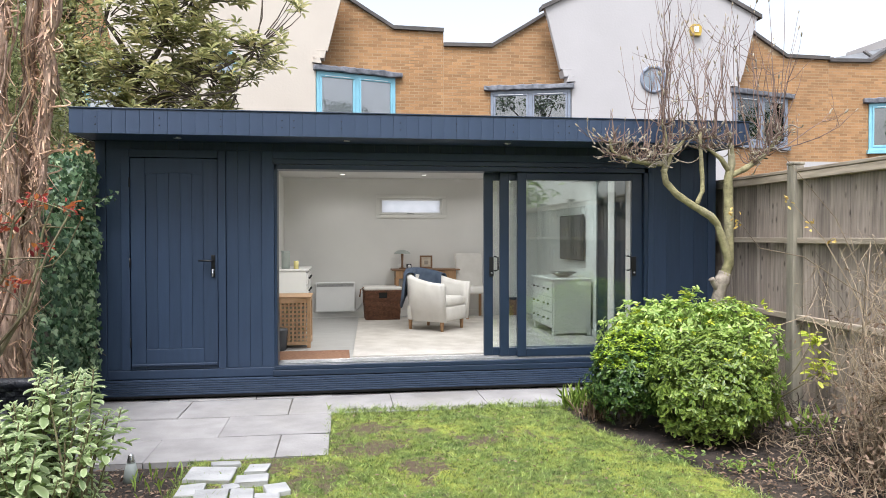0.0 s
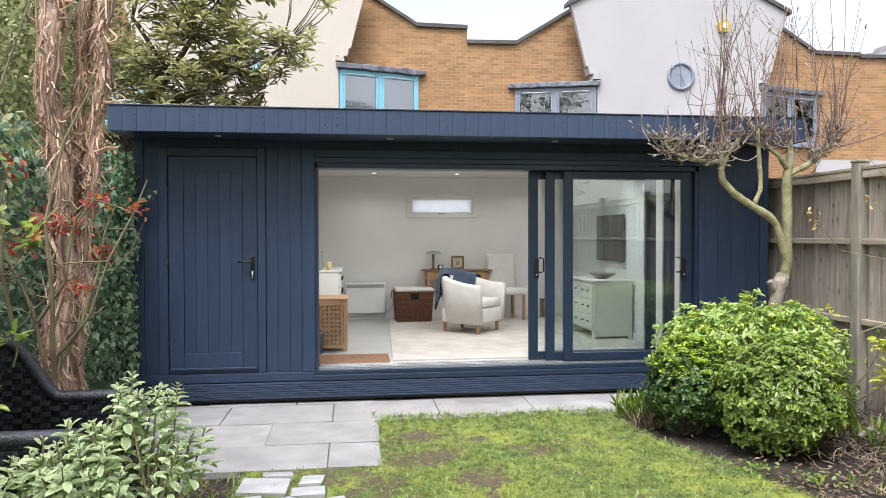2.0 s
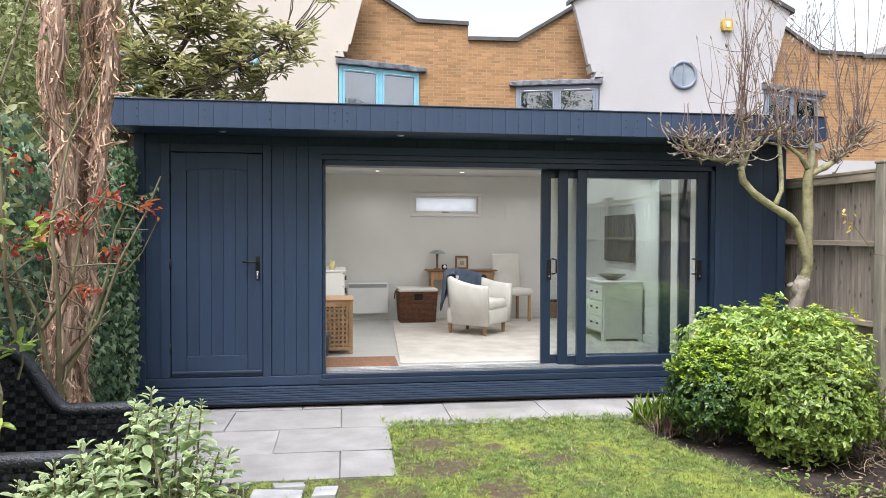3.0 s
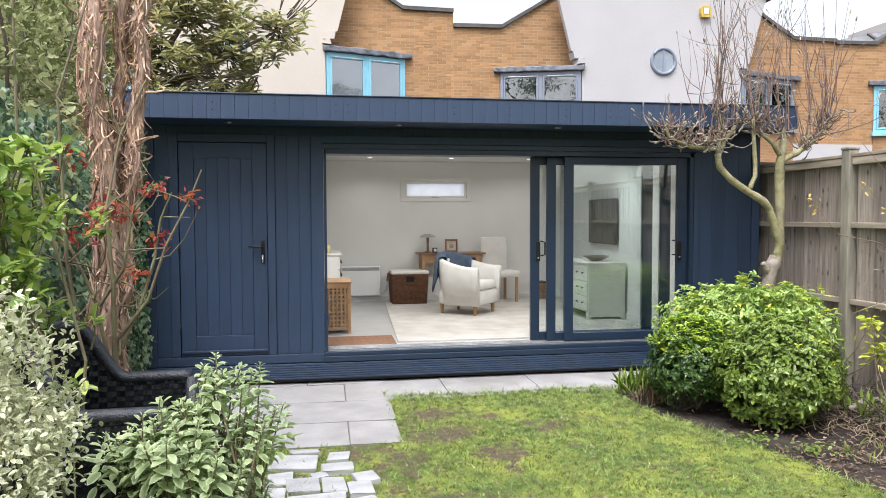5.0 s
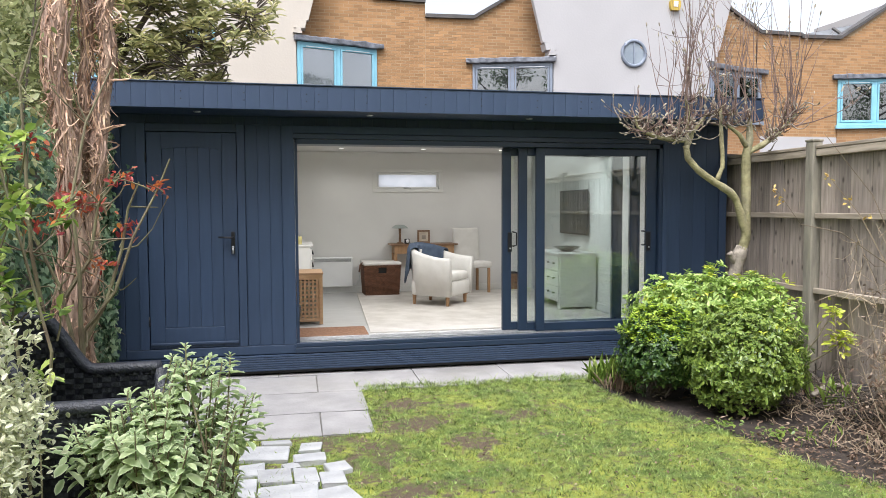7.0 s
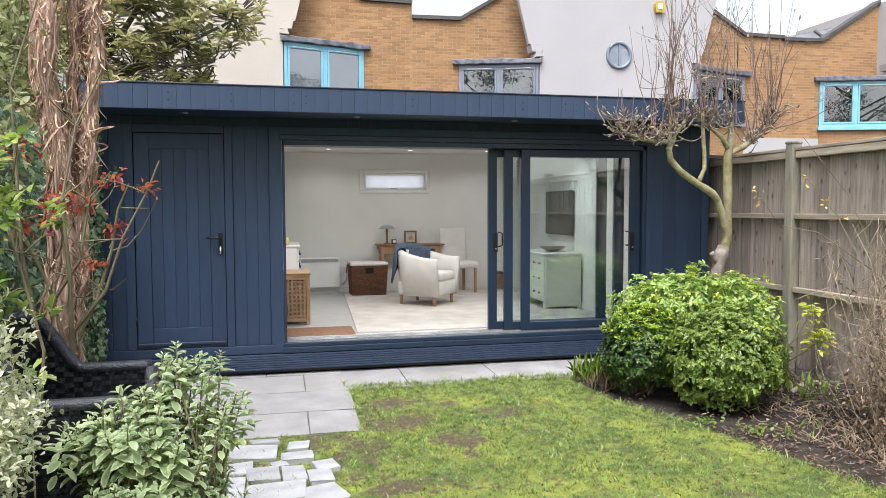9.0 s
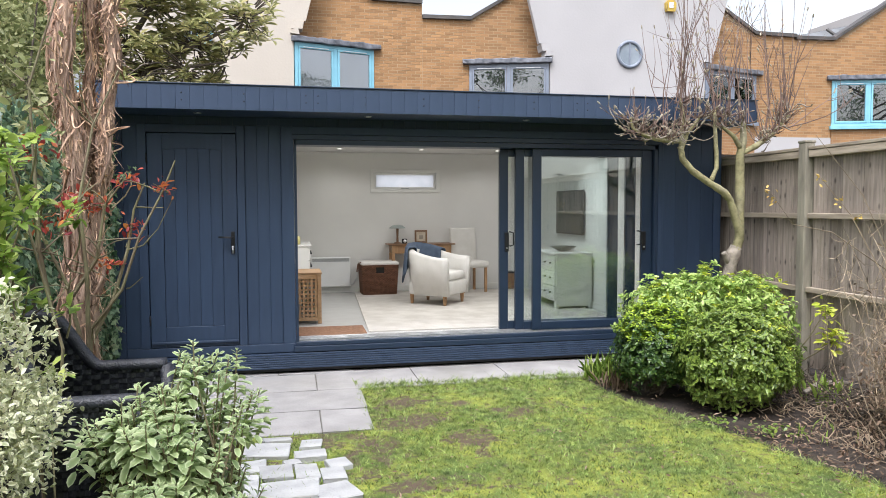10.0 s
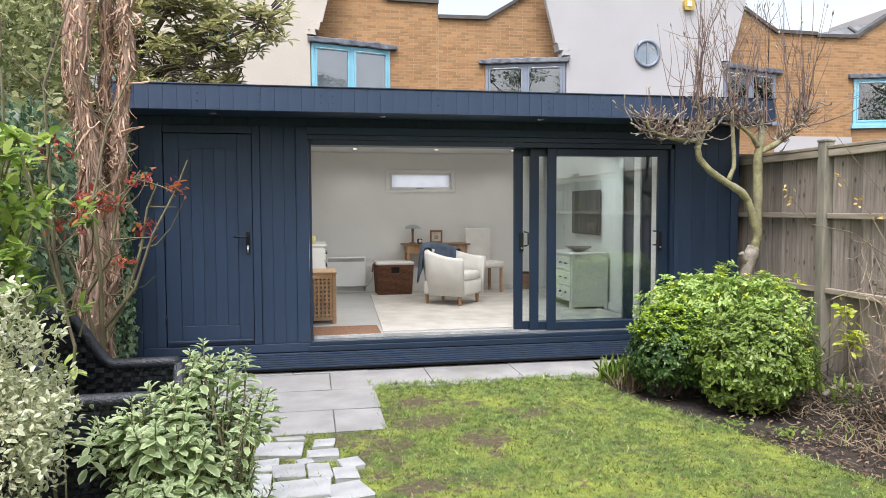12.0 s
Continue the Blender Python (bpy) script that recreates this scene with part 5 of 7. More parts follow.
# fresh green shrub behind it
lime = thing("laurel_shrub", "fresh green broad-leaved evergreen shrub", "shrub")
tips = np.array([(-1.17 + rng.normal(0, 0.13), -4.25 + rng.normal(0, 0.15), 0.85 + 1.0 * rng.random() ** 0.8) for _ in range(190)])
bm = bmesh.new()
add_sticks(bm, [(-1.2 + rng.normal(0, 0.05), -4.2, 0) for _ in range(24)], tips[:24], 0.008, 0.004, 0.08)
add_sticks(bm, tips + np.stack([rng.normal(-0.05, 0.03, len(tips)), rng.normal(0.05, 0.03, len(tips)), rng.uniform(-0.16, -0.08, len(tips))], 1), tips, 0.004, 0.003, 0.08)
part("stem_mass", bm, GREENSTEM, lime)["kind"] = "stuff"
P = np.repeat(tips, 10, axis=0) + rng.normal(0, 0.012, (len(tips) * 10, 3))
D = rng.normal(0, 1, P.shape) * np.array((1, 1, 0.5)) + np.array((0, 0, 0.3))
leaves("foliage", P, D, 0.066 * rng.uniform(0.55, 1.2, len(P)), 0.46, "oval", LEAF_LIME, lime, tumble=0.4)

# rose stems with red young leaves
rose = thing("rose_bush", "thorny rose stems with red and orange young leaves", "shrub")
bm = bmesh.new()
C = (-0.94, -3.62)
main = [[(C[0], C[1], 0), (C[0] - 0.01, C[1], 0.7), (-0.93, -3.6, 1.05), (-0.80, -3.6, 1.22), (-0.72, -3.6, 1.46), (-0.62, -3.58, 1.66), (-0.56, -3.6, 1.80)],
        [(-0.93, -3.6, 1.0), (-0.84, -3.58, 1.18), (-0.78, -3.55, 1.40), (-0.75, -3.55, 1.58), (-0.70, -3.55, 1.70)],
        [(-0.95, -3.62, 0.9), (-1.02, -3.62, 1.25), (-1.15, -3.62, 1.55), (-1.13, -3.6, 1.84)],
        [(-0.94, -3.62, 0.9), (-0.93, -3.65, 1.3), (-0.95, -3.66, 1.62), (-0.90, -3.6, 1.95), (-0.80, -3.55, 2.2)],
        [(-1.0, -3.62, 1.2), (-0.90, -3.6, 1.36), (-0.86, -3.6, 1.6), (-0.77, -3.6, 1.72)],
        [(-1.02, -3.62, 0.6), (-1.2, -3.7, 1.2), (-1.28, -3.7, 1.8), (-1.3, -3.65, 2.5), (-1.15, -3.6, 2.8)],
        [(-1.0, -3.62, 0.6), (-1.1, -3.7, 1.4), (-1.12, -3.7, 2.1), (-0.98, -3.65, 2.6)]]
for pts in main:
    add_tube(bm, pts, [0.011 - 0.0075 * i / (len(pts) - 1) for i in range(len(pts))], 6, False)
for i in range(60):
    pts = main[rng.integers(0, len(main))]
    j = rng.integers(1, len(pts) - 1)
    s = np.array(pts[j]) + rng.normal(0, 0.01, 3)
    add_sticks(bm, [s], [s + rng.normal(0, 0.09, 3) + np.array((0, 0, 0.06))], 0.004, 0.002, 0.1)
part("stem_mass", bm, GREENSTEM, rose)["kind"] = "stuff"
spots = [(-0.77, -3.6, 1.72), (-1.13, -3.6, 1.84), (-0.97, -3.6, 1.62), (-1.0, -3.6, 1.58), (-0.86, -3.6, 1.34), (-0.62, -3.58, 1.68), (-0.90, -3.6, 1.6), (-1.08, -3.6, 1.52), (-0.75, -3.55, 1.5)]
P = np.concatenate([np.array(s) + rng.normal(0, 0.026, (24, 3)) for s in spots])
leaves("red_leaf_mass", P, rng.normal(0, 1, P.shape), 0.038 * rng.uniform(0.6, 1.3, len(P)), 0.45, "oval", LEAF_RED, rose, tumble=0.8)["kind"] = "stuff"
P = np.array([(-1.06 - abs(rng.normal(0.08, 0.26)), -3.66 + rng.normal(0, 0.16), rng.uniform(1.45, 3.0)) for _ in range(620)])
leaves("green_leaf_mass", P, rng.normal(0, 1, P.shape), 0.046 * rng.uniform(0.5, 1.3, len(P)), 0.5, "oval", LEAF_OLIVE, rose, tumble=0.8)["kind"] = "stuff"

# shaggy old trunk
old = thing("old_trunk", "old multi-stemmed trunk with peeling red-brown bark", "tree")
strands = [[(-1.19, -2.90, 0), (-1.19, -2.90, 0.9), (-1.19, -2.90, 1.5), (-1.21, -2.92, 2.2), (-1.20, -2.9, 3.0), (-1.2, -2.9, 3.8)],
           [(-1.15, -2.92, 0), (-1.15, -2.92, 0.95), (-1.13, -2.95, 1.6), (-1.16, -2.98, 2.3), (-1.15, -2.95, 3.0), (-1.12, -2.9, 3.8)],
           [(-1.13, -2.86, 0), (-1.13, -2.86, 0.9), (-1.08, -2.86, 1.5), (-1.01, -2.86, 2.1), (-0.96, -2.86, 2.7), (-0.93, -2.86, 3.8)],
           [(-1.20, -2.84, 0), (-1.19, -2.84, 1.0), (-1.12, -2.84, 1.8), (-1.06, -2.86, 2.4), (-1.05, -2.86, 3.1), (-1.04, -2.86, 3.8)]]
radii = [[0.062, 0.050, 0.030, 0.028, 0.036, 0.042], [0.062, 0.050, 0.032, 0.030, 0.038, 0.046], [0.055, 0.046, 0.036, 0.036, 0.042, 0.046], [0.045, 0.040, 0.024, 0.024, 0.030, 0.036]]


def crook(q):
    """How far a stem strays from its straight line at a place."""
    return Vector((0.045 * noise.noise(q * 2.6) + 0.018 * noise.noise(q * 9), 0.035 * noise.noise(q * 2.6 + Vector((3, 1, 0))), 0))


for pts, rad in zip(strands, radii):
    bm = bmesh.new()
    seg_, rings_ = 26, []
    for i in range(len(pts) - 1):
        for k_ in range(16):
            t_ = k_ / 16
            q = Vector(pts[i]).lerp(Vector(pts[i + 1]), t_)
            r_ = (rad[i] + (rad[i + 1] - rad[i]) * t_) * (1 + 0.28 * noise.noise(q * 6))
            c_ = q + crook(q)
            ring = []
            for m_i in range(seg_):
                th = m_i * math.tau / seg_ + q.z * 0.5
                ridge = 1 - abs(noise.noise(Vector((math.cos(th) * 4.5, math.sin(th) * 4.5, q.z * 2.2 + pts[0][0] * 40)))) * 2
                lump = noise.noise(Vector((math.cos(th) * 2, math.sin(th) * 2, q.z * 11)))
                rr_ = r_ * (0.86 + 0.30 * ridge + 0.16 * lump)
                ring.append(bm.verts.new(c_ + Vector((math.cos(th) * rr_, math.sin(th) * rr_, 0))))
            rings_.append(ring)
    for a_, b_ in zip(rings_, rings_[1:]):
        for k_ in range(seg_):
            bm.faces.new((a_[k_], a_[(k_ + 1) % seg_], b_[(k_ + 1) % seg_], b_[k_]))
    part("stem", bm, BARK_RED, old, "", True)
# twisting woody side stems that climb the main ones
for i in range(30):
    s_ = rng.integers(0, 4)
    pts, rad = strands[s_], radii[s_]
    th, turn = rng.uniform(0, math.tau), rng.normal(0, 1.1)
    lo, hi = rng.uniform(0.2, 2.2), rng.uniform(2.6, 4.9)
    way_p, way_r = [], []
    thick = rng.uniform(0.005, 0.012)
    for k_ in range(26):
        u_ = lo + (hi - lo) * k_ / 25
        j = min(int(u_), 4)
        q = Vector(pts[j]).lerp(Vector(pts[j + 1]), u_ - j)
        r_ = rad[j] * 1.1 + 0.03 * noise.noise(Vector((u_ * 3, i, 0))) + 0.02 * max(0, (k_ - 18) / 7) * (i % 3)
        a_ = th + turn * (u_ - lo) + 1.3 * noise.noise(Vector((u_ * 2, i, 4)))
        way_p.append(q + crook(q) + Vector((math.cos(a_) * r_, math.sin(a_) * r_, 0)))
        way_r.append(thick * (1 + 0.3 * noise.noise(Vector((u_ * 8, i, 2)))) * (1 - 0.5 * k_ / 25))
    tube("side_stem", way_p, way_r, SHRED if i % 2 else BARK_RED, old, 7)
bm = bmesh.new()
for i in range(11000):
    s_ = rng.integers(0, 4)
    pts, rad = strands[s_], radii[s_]
    j = int(rng.choice(5, p=(0.34, 0.2, 0.18, 0.14, 0.14)))
    t_ = rng.random()
    q = Vector(pts[j]).lerp(Vector(pts[j + 1]), t_)
    ax_ = (Vector(pts[j + 1]) - Vector(pts[j])).normalized()
    th = rng.uniform(0, math.tau)
    out = Vector((math.cos(th), math.sin(th), 0))
    r_ = (rad[j] + (rad[j + 1] - rad[j]) * t_) * 1.05
    ln = rng.gamma(2.0, 0.026)
    ax_ = (ax_ + Vector(rng.normal(0, 0.30, 3))).normalized()
    q = q + crook(q)
    wv = out.cross(ax_).normalized() * rng.uniform(0.0015, 0.0075)
    pull = rng.uniform(0.0, 0.014) if rng.random() < 0.86 else rng.uniform(0.014, 0.05)
    sgn = -1 if rng.random() < 0.6 else 1
    prev = None
    for k_ in range(4):
        c_ = q + out * (r_ + pull * (k_ / 3) ** 2) + ax_ * sgn * ln * k_ / 3 + wv * (0.5 * math.sin(k_ * 1.3 + i))
        w_ = wv * (1 - 0.25 * k_)
        cur = (bm.verts.new(c_ - w_), bm.verts.new(c_ + w_))
        if prev:
            bm.faces.new((prev[0], prev[1], cur[1], cur[0]))
        prev = cur
part("bark_fibre", bm, SHRED, old, "loose fibrous strips of bark", True)["kind"] = "stuff"
bm = bmesh.new()
starts, ends = [], []
for i in range(170):
    s_ = rng.integers(0, 4)
    j = rng.integers(2, 5)
    q = Vector(strands[s_][j]).lerp(Vector(strands[s_][j + 1]), rng.random())
    th = rng.uniform(0, math.tau)
    ln = min(rng.gamma(2.0, 0.026), 0.10)
    starts.append(q)
    ends.append(q + Vector((math.cos(th) * ln, math.sin(th) * ln, rng.uniform(-0.10, 0.12))))
add_sticks(bm, starts, ends, 0.006, 0.0025, 0.55, 5, 7)
part("dead_twig", bm, SHRED, old)["kind"] = "stuff"

# ivy over the west fence
ivy = thing("ivy", "dark green ivy covering the side fence", "ivy")
N = 13000
py = rng.uniform(-4.6, 0.02, N)
pz = rng.uniform(0.02, 2.42, N)
bulge = np.array([0.10 * noise.noise(Vector((0, q * 1.8, r * 1.8))) + 0.05 * noise.noise(Vector((4, q * 5, r * 5))) for q, r in zip(py, pz)])
top_z = np.array([2.22 + 0.25 * noise.noise(Vector((q * 2.2, 8, 0))) for q in py])
px = -1.70 + 1.4 * bulge + rng.uniform(-0.09, 0.06, N)
ok = pz < top_z
P = np.stack([px, py, pz], 1)[ok]
D = np.stack([rng.normal(0.25, 0.3, len(P)), rng.normal(-0.1, 0.5, len(P)), rng.normal(-0.8, 0.35, len(P))], 1)
leaves("foliage", P, D, rng.uniform(0.030, 0.070, len(P)), 0.9, "ivy", LEAF_IVY, ivy, facing=np.tile((0.8, -0.5, 0.55), (len(P), 1)), tumble=0.6)
# end of the ivy round the building's corner
M = 2600
P = np.stack([rng.uniform(-1.93, -1.60, M), rng.uniform(-0.24, -0.06, M), rng.uniform(0.05, 2.30, M)], 1)
P[:, 0] += np.array([0.07 * noise.noise(Vector((1, 2, r * 3))) for r in P[:, 2]])
leaves("foliage", P, np.stack([rng.normal(0.1, 0.4, M), rng.normal(-0.2, 0.3, M), rng.normal(-0.8, 0.3, M)], 1), rng.uniform(0.030, 0.066, M), 0.9, "ivy", LEAF_IVY, ivy, facing=np.tile((0.2, -0.8, 0.55), (M, 1)), tumble=0.6)
bm = bmesh.new()
add_sticks(bm, [(-1.64, -0.12, 1.80)], [(-1.42, -0.20, 1.93)], 0.004, 0.002, 0.1)
part("runner", bm, GREENSTEM, ivy)
bm = bmesh.new()
add_sticks(bm, [(-1.64, -0.12, 0.62)], [(-1.52, -0.16, 0.46)], 0.004, 0.002, 0.1)
part("runner", bm, GREENSTEM, ivy)
P = np.array([(-1.62 + 0.2 * t_ + rng.normal(0, 0.015), -0.15 + rng.normal(0, 0.02), 1.82 + 0.10 * t_ + rng.normal(0, 0.02)) for t_ in rng.random(22)])
leaves("runner_leaves", P, rng.normal(0, 1, P.shape) + np.array((0.5, -0.3, 0)), 0.045, 0.9, "ivy", LEAF_IVY, ivy, facing=np.tile((0.2, -1, 0.5), (len(P), 1)))

# tall evergreen hedge beyond the west fence
hedge = thing("hedge", "tall loose evergreen hedge beyond the side fence", "hedge")
HP, HDIR = [], []
for i, (c, s) in enumerate((((-2.75, -0.6, 2.2), (0.55, 1.5, 1.5)), ((-3.2, 1.6, 2.6), (0.7, 1.5, 1.9)), ((-2.7, -2.9, 2.0), (0.55, 1.3, 1.6)), ((-3.9, 3.4, 2.8), (0.8, 1.2, 2.0)), ((-3.9, 4.2, 4.2), (1.3, 0.9, 1.6)), ((-2.75, 0.6, 3.0), (0.5, 0.9, 1.1)))):
    p, d = lumpy(3600, c, s, 6.1 + i, low=-0.6, rough=0.3, depth=0.35)
    HP.append(p)
    HDIR.append(d)
HP, HDIR = np.concatenate(HP), np.concatenate(HDIR)
leaves("foliage", HP, HDIR * 0.6 + rng.normal(0, 0.6, HP.shape), 0.075 * rng.uniform(0.6, 1.3, len(HP)), 0.42, "oval", LEAF_OLIVE, hedge, tumble=0.6)
bm = bmesh.new()
for c in ((-2.75, -0.6), (-3.2, 1.6), (-2.7, -2.9), (-3.9, 3.4)):
    e_ = [(c[0] + rng.normal(0, 0.35), c[1] + rng.normal(0, 0.7), rng.uniform(1.8, 4.0)) for _ in range(40)]
    add_sticks(bm, [(c[0] + rng.normal(0, 0.05), c[1] + rng.normal(0, 0.05), 0) for _ in e_], e_, 0.025, 0.006, 0.05, 5)
part("stem_mass", bm, LIMB, hedge)["kind"] = "stuff"

# evergreen tree behind the garden room
loq = thing("evergreen_tree", "evergreen tree with long leathery yellow-green leaves", "tree")
limbs = [([(-3.3, 5.2, 0), (-3.25, 5.2, 1.6), (-3.1, 5.15, 2.8), (-2.9, 5.1, 3.4)], (0.13, 0.11, 0.09, 0.08)),
         ([(-2.9, 5.1, 3.4), (-2.2, 4.9, 3.75), (-1.5, 4.8, 4.1), (-0.7, 4.7, 4.5)], (0.07, 0.055, 0.04, 0.015)),
         ([(-2.9, 5.1, 3.4), (-2.5, 5.0, 4.1), (-2.1, 4.9, 4.7), (-1.7, 4.9, 5.3)], (0.06, 0.05, 0.04, 0.02)),
         ([(-3.1, 5.15, 2.8), (-3.5, 5.1, 3.8), (-3.6, 5.1, 4.8), (-3.5, 5.1, 5.8)], (0.08, 0.06, 0.05, 0.03)),
         ([(-3.1, 5.15, 2.8), (-4.0, 5.0, 3.7), (-4.8, 5.0, 4.5), (-5.3, 5.0, 5.4)], (0.08, 0.06, 0.045, 0.02)),
         ([(-2.2, 4.9, 3.75), (-1.6, 4.7, 3.75), (-1.0, 4.7, 3.85)], (0.035, 0.025, 0.012)),
         ([(-2.5, 5.0, 4.1), (-3.0, 4.8, 4.9), (-2.8, 4.8, 5.6)], (0.04, 0.03, 0.015))]
bm = bmesh.new()
for pts, rad in limbs:
    add_tube(bm, pts, rad, 8)
heads = []
for i in range(1250):
    while True:
        x, z = rng.uniform(-6.2, 0.0), rng.uniform(3.1, 6.2)
        if x < -0.9 + 0.8 * (z - 3.9) / 1.0 and not (x > -0.25 and z < 4.35) and z < 5.4 + (-x) * 0.35 and noise.noise(Vector((x * 1.1, 2, z * 1.1))) > -0.33:
            if x < -0.05 - max(0, (4.75 - z)) * 0.55:
                break
    heads.append((x, 4.9 + rng.normal(0, 0.45), z))
starts = []
for h in heads:
    best = min(((Vector(h) - Vector(p)).length, p) for pts, _ in limbs[1:] for p in pts)[1]
    starts.append(Vector(best).lerp(Vector(h), 0.25))
add_sticks(bm, starts, heads, 0.012, 0.005, 0.08, 5)
part("trunk", bm, LIMB, loq, "", True)
heads = np.array(heads)
P, D = [], []
for h in heads:
    axis = unit(np.array((rng.normal(0.15, 0.5), rng.normal(-0.35, 0.4), 0.9)))
    for j in range(13):
        th = j * 2.4
        P.append(h + rng.normal(0, 0.012, 3) - axis * 0.006 * j)
        D.append(np.array((math.cos(th), math.sin(th), 0)) + axis * (1.0 - 0.09 * j))
P, D = np.array(P), np.array(D)
leaves("crown", P, D, 0.20 * rng.uniform(0.6, 1.15, len(P)), 0.28, "long", LEAF_LOQUAT, loq, tumble=0.25)

# bare tree with furry buds
mag = thing("budding_tree", "bare small tree with upright twigs and furry buds", "tree")
TY = -0.8


def limb(pts, rads, material=BARK_GREEN, name="branch"):
    q = [(x, TY + dy, z) for x, dy, z in pts]
    fine_p, fine_r = [], []
    for i in range(len(q) - 1):
        for k_ in range(4):
            v = Vector(q[i]).lerp(Vector(q[i + 1]), k_ / 4)
            fine_p.append(v + Vector((0.006 * noise.noise(v * 7), 0.006 * noise.noise(v * 7 + Vector((5, 0, 0))), 0)))
            fine_r.append(0.82 * (rads[i] + (rads[i + 1] - rads[i]) * k_ / 4) * (1 + 0.22 * noise.noise(v * 12)))
    fine_p.append(Vector(q[-1]))
    fine_r.append(rads[-1])
    tube(name, fine_p, fine_r, material, mag, 10)


limb([(4.06, 0, -0.05), (4.05, 0, 0.6), (4.07, 0, 0.93), (4.12, 0, 1.12), (4.15, 0, 1.2)], [0.085, 0.075, 0.075, 0.085, 0.06], BARK_PALE, "trunk")
limb([(4.09, 0, 1.02), (4.03, -0.02, 1.10), (3.995, -0.03, 1.145)], [0.035, 0.034, 0.03], BARK_PALE, "knot")
limb([(4.13, 0, 1.10), (4.165, -0.03, 1.31), (4.10, -0.04, 1.5), (4.04, -0.05, 1.65), (3.97, -0.06, 1.72), (3.81, -0.06, 1.81), (3.64, -0.06, 1.92), (3.54, -0.05, 2.03), (3.52, -0.04, 2.15)], [0.055, 0.05, 0.045, 0.042, 0.042, 0.04, 0.036, 0.034, 0.03])
limb([(3.83, -0.06, 1.83), (3.895, -0.05, 1.95), (3.90, -0.02, 2.19), (3.89, 0, 2.5)], [0.028, 0.026, 0.024, 0.018])
limb([(4.15, 0.02, 1.15), (4.20, 0.03, 1.27), (4.20, 0.03, 1.69), (4.19, 0.03, 2.09), (4.22, 0.02, 2.21), (4.20, 0.0, 2.40)], [0.05, 0.052, 0.052, 0.05, 0.042, 0.025])
limb([(4.19, 0.02, 2.15), (4.10, 0, 2.26), (3.97, 0, 2.35)], [0.03, 0.026, 0.016])
limb([(4.20, 0.03, 2.10), (4.37, 0.05, 2.17), (4.55, 0.05, 2.29), (4.72, 0.05, 2.48)], [0.036, 0.034, 0.03, 0.02])
limb([(3.51, -0.04, 2.20), (3.38, -0.06, 2.20), (3.24, -0.08, 2.21), (3.10, -0.1, 2.25), (3.01, -0.1, 2.30), (2.98, -0.1, 2.40)], [0.028, 0.026, 0.024, 0.02, 0.016, 0.01])
limb([(3.53, -0.04, 2.12), (3.61, 0, 2.28), (3.78, 0.05, 2.45), (4.07, 0.05, 2.47)], [0.026, 0.022, 0.018, 0.012])
limb([(3.52, -0.04, 2.12), (3.53, -0.06, 2.40), (3.50, -0.06, 2.6)], [0.028, 0.022, 0.014])
bm = bmesh.new()
roots = [(2.99, -0.1, 2.38), (3.05, -0.1, 2.28), (3.15, -0.09, 2.24), (3.24, -0.08, 2.22), (3.40, -0.06, 2.22), (3.50, -0.05, 2.35), (3.52, -0.06, 2.55), (3.6, 0, 2.28), (3.75, 0.04, 2.43),
         (3.89, 0, 2.45), (3.97, 0, 2.35), (4.05, 0.05, 2.47), (4.2, 0, 2.38), (4.45, 0.05, 2.22), (4.55, 0.05, 2.30), (4.65, 0.05, 2.40), (4.72, 0.05, 2.48)]
bud_p, bud_d = [], []


def shoot(start, way, length, r, level):
    n_ = 4
    pts = [Vector(start)]
    w_ = Vector(way).normalized()
    for k_ in range(n_):
        w_ = (w_ + Vector(rng.normal(0, 0.13, 3)) + Vector((0, 0, 0.16))).normalized()
        pts.append(pts[-1] + w_ * length / n_)
    add_tube(bm, pts, [r * (1 - 0.75 * k_ / n_) for k_ in range(n_ + 1)], 4, False)
    bud_p.append(np.array(pts[-1]))
    bud_d.append(np.array(w_))
    if level < 2:
        for _ in range(rng.integers(0, 4)):
            j = rng.integers(1, n_)
            shoot(pts[j], w_ + Vector(rng.normal(0, 0.75, 3)), length * rng.uniform(0.2, 0.5), r * 0.55, level + 1)


for x, dy, z in roots:
    for _ in range(2 if x < 3.3 else 5):
        tall_ = rng.uniform(0.15, 0.4) if x < 3.3 else rng.uniform(0.6, 1.5)
        shoot((x + rng.normal(0, 0.03), TY + dy + rng.normal(0, 0.03), z), (rng.normal(0, 0.13), rng.normal(0, 0.12), 1), tall_, 0.0068, 0)
    for _ in range(6):
        shoot((x + rng.normal(0, 0.04), TY + dy, z), (rng.normal(0, 1), rng.normal(-0.2, 0.9), rng.uniform(-0.1, 0.7)), rng.uniform(0.08, 0.30), 0.007, 1)
for x, dy, z in roots[:6] * 2 + roots[9:12] + roots[13:]:
    for _ in range(3):
        shoot((x + rng.normal(0, 0.05), TY + dy, z), (rng.normal(-0.2, 1), rng.normal(-0.2, 0.9), rng.uniform(-0.7, 0.4)), rng.uniform(0.06, 0.22), 0.006, 1)
for x, dx in ((4.7, 1), (4.6, 1), (4.65, 1)):
    shoot((x, TY, 2.35), (dx, rng.normal(0, 0.3), 0.25), rng.uniform(0.5, 0.8), 0.007, 0)
part("twig_mass", bm, TWIG, mag, "thin upright reddish twigs", True)["kind"] = "stuff"
bm = bmesh.new()
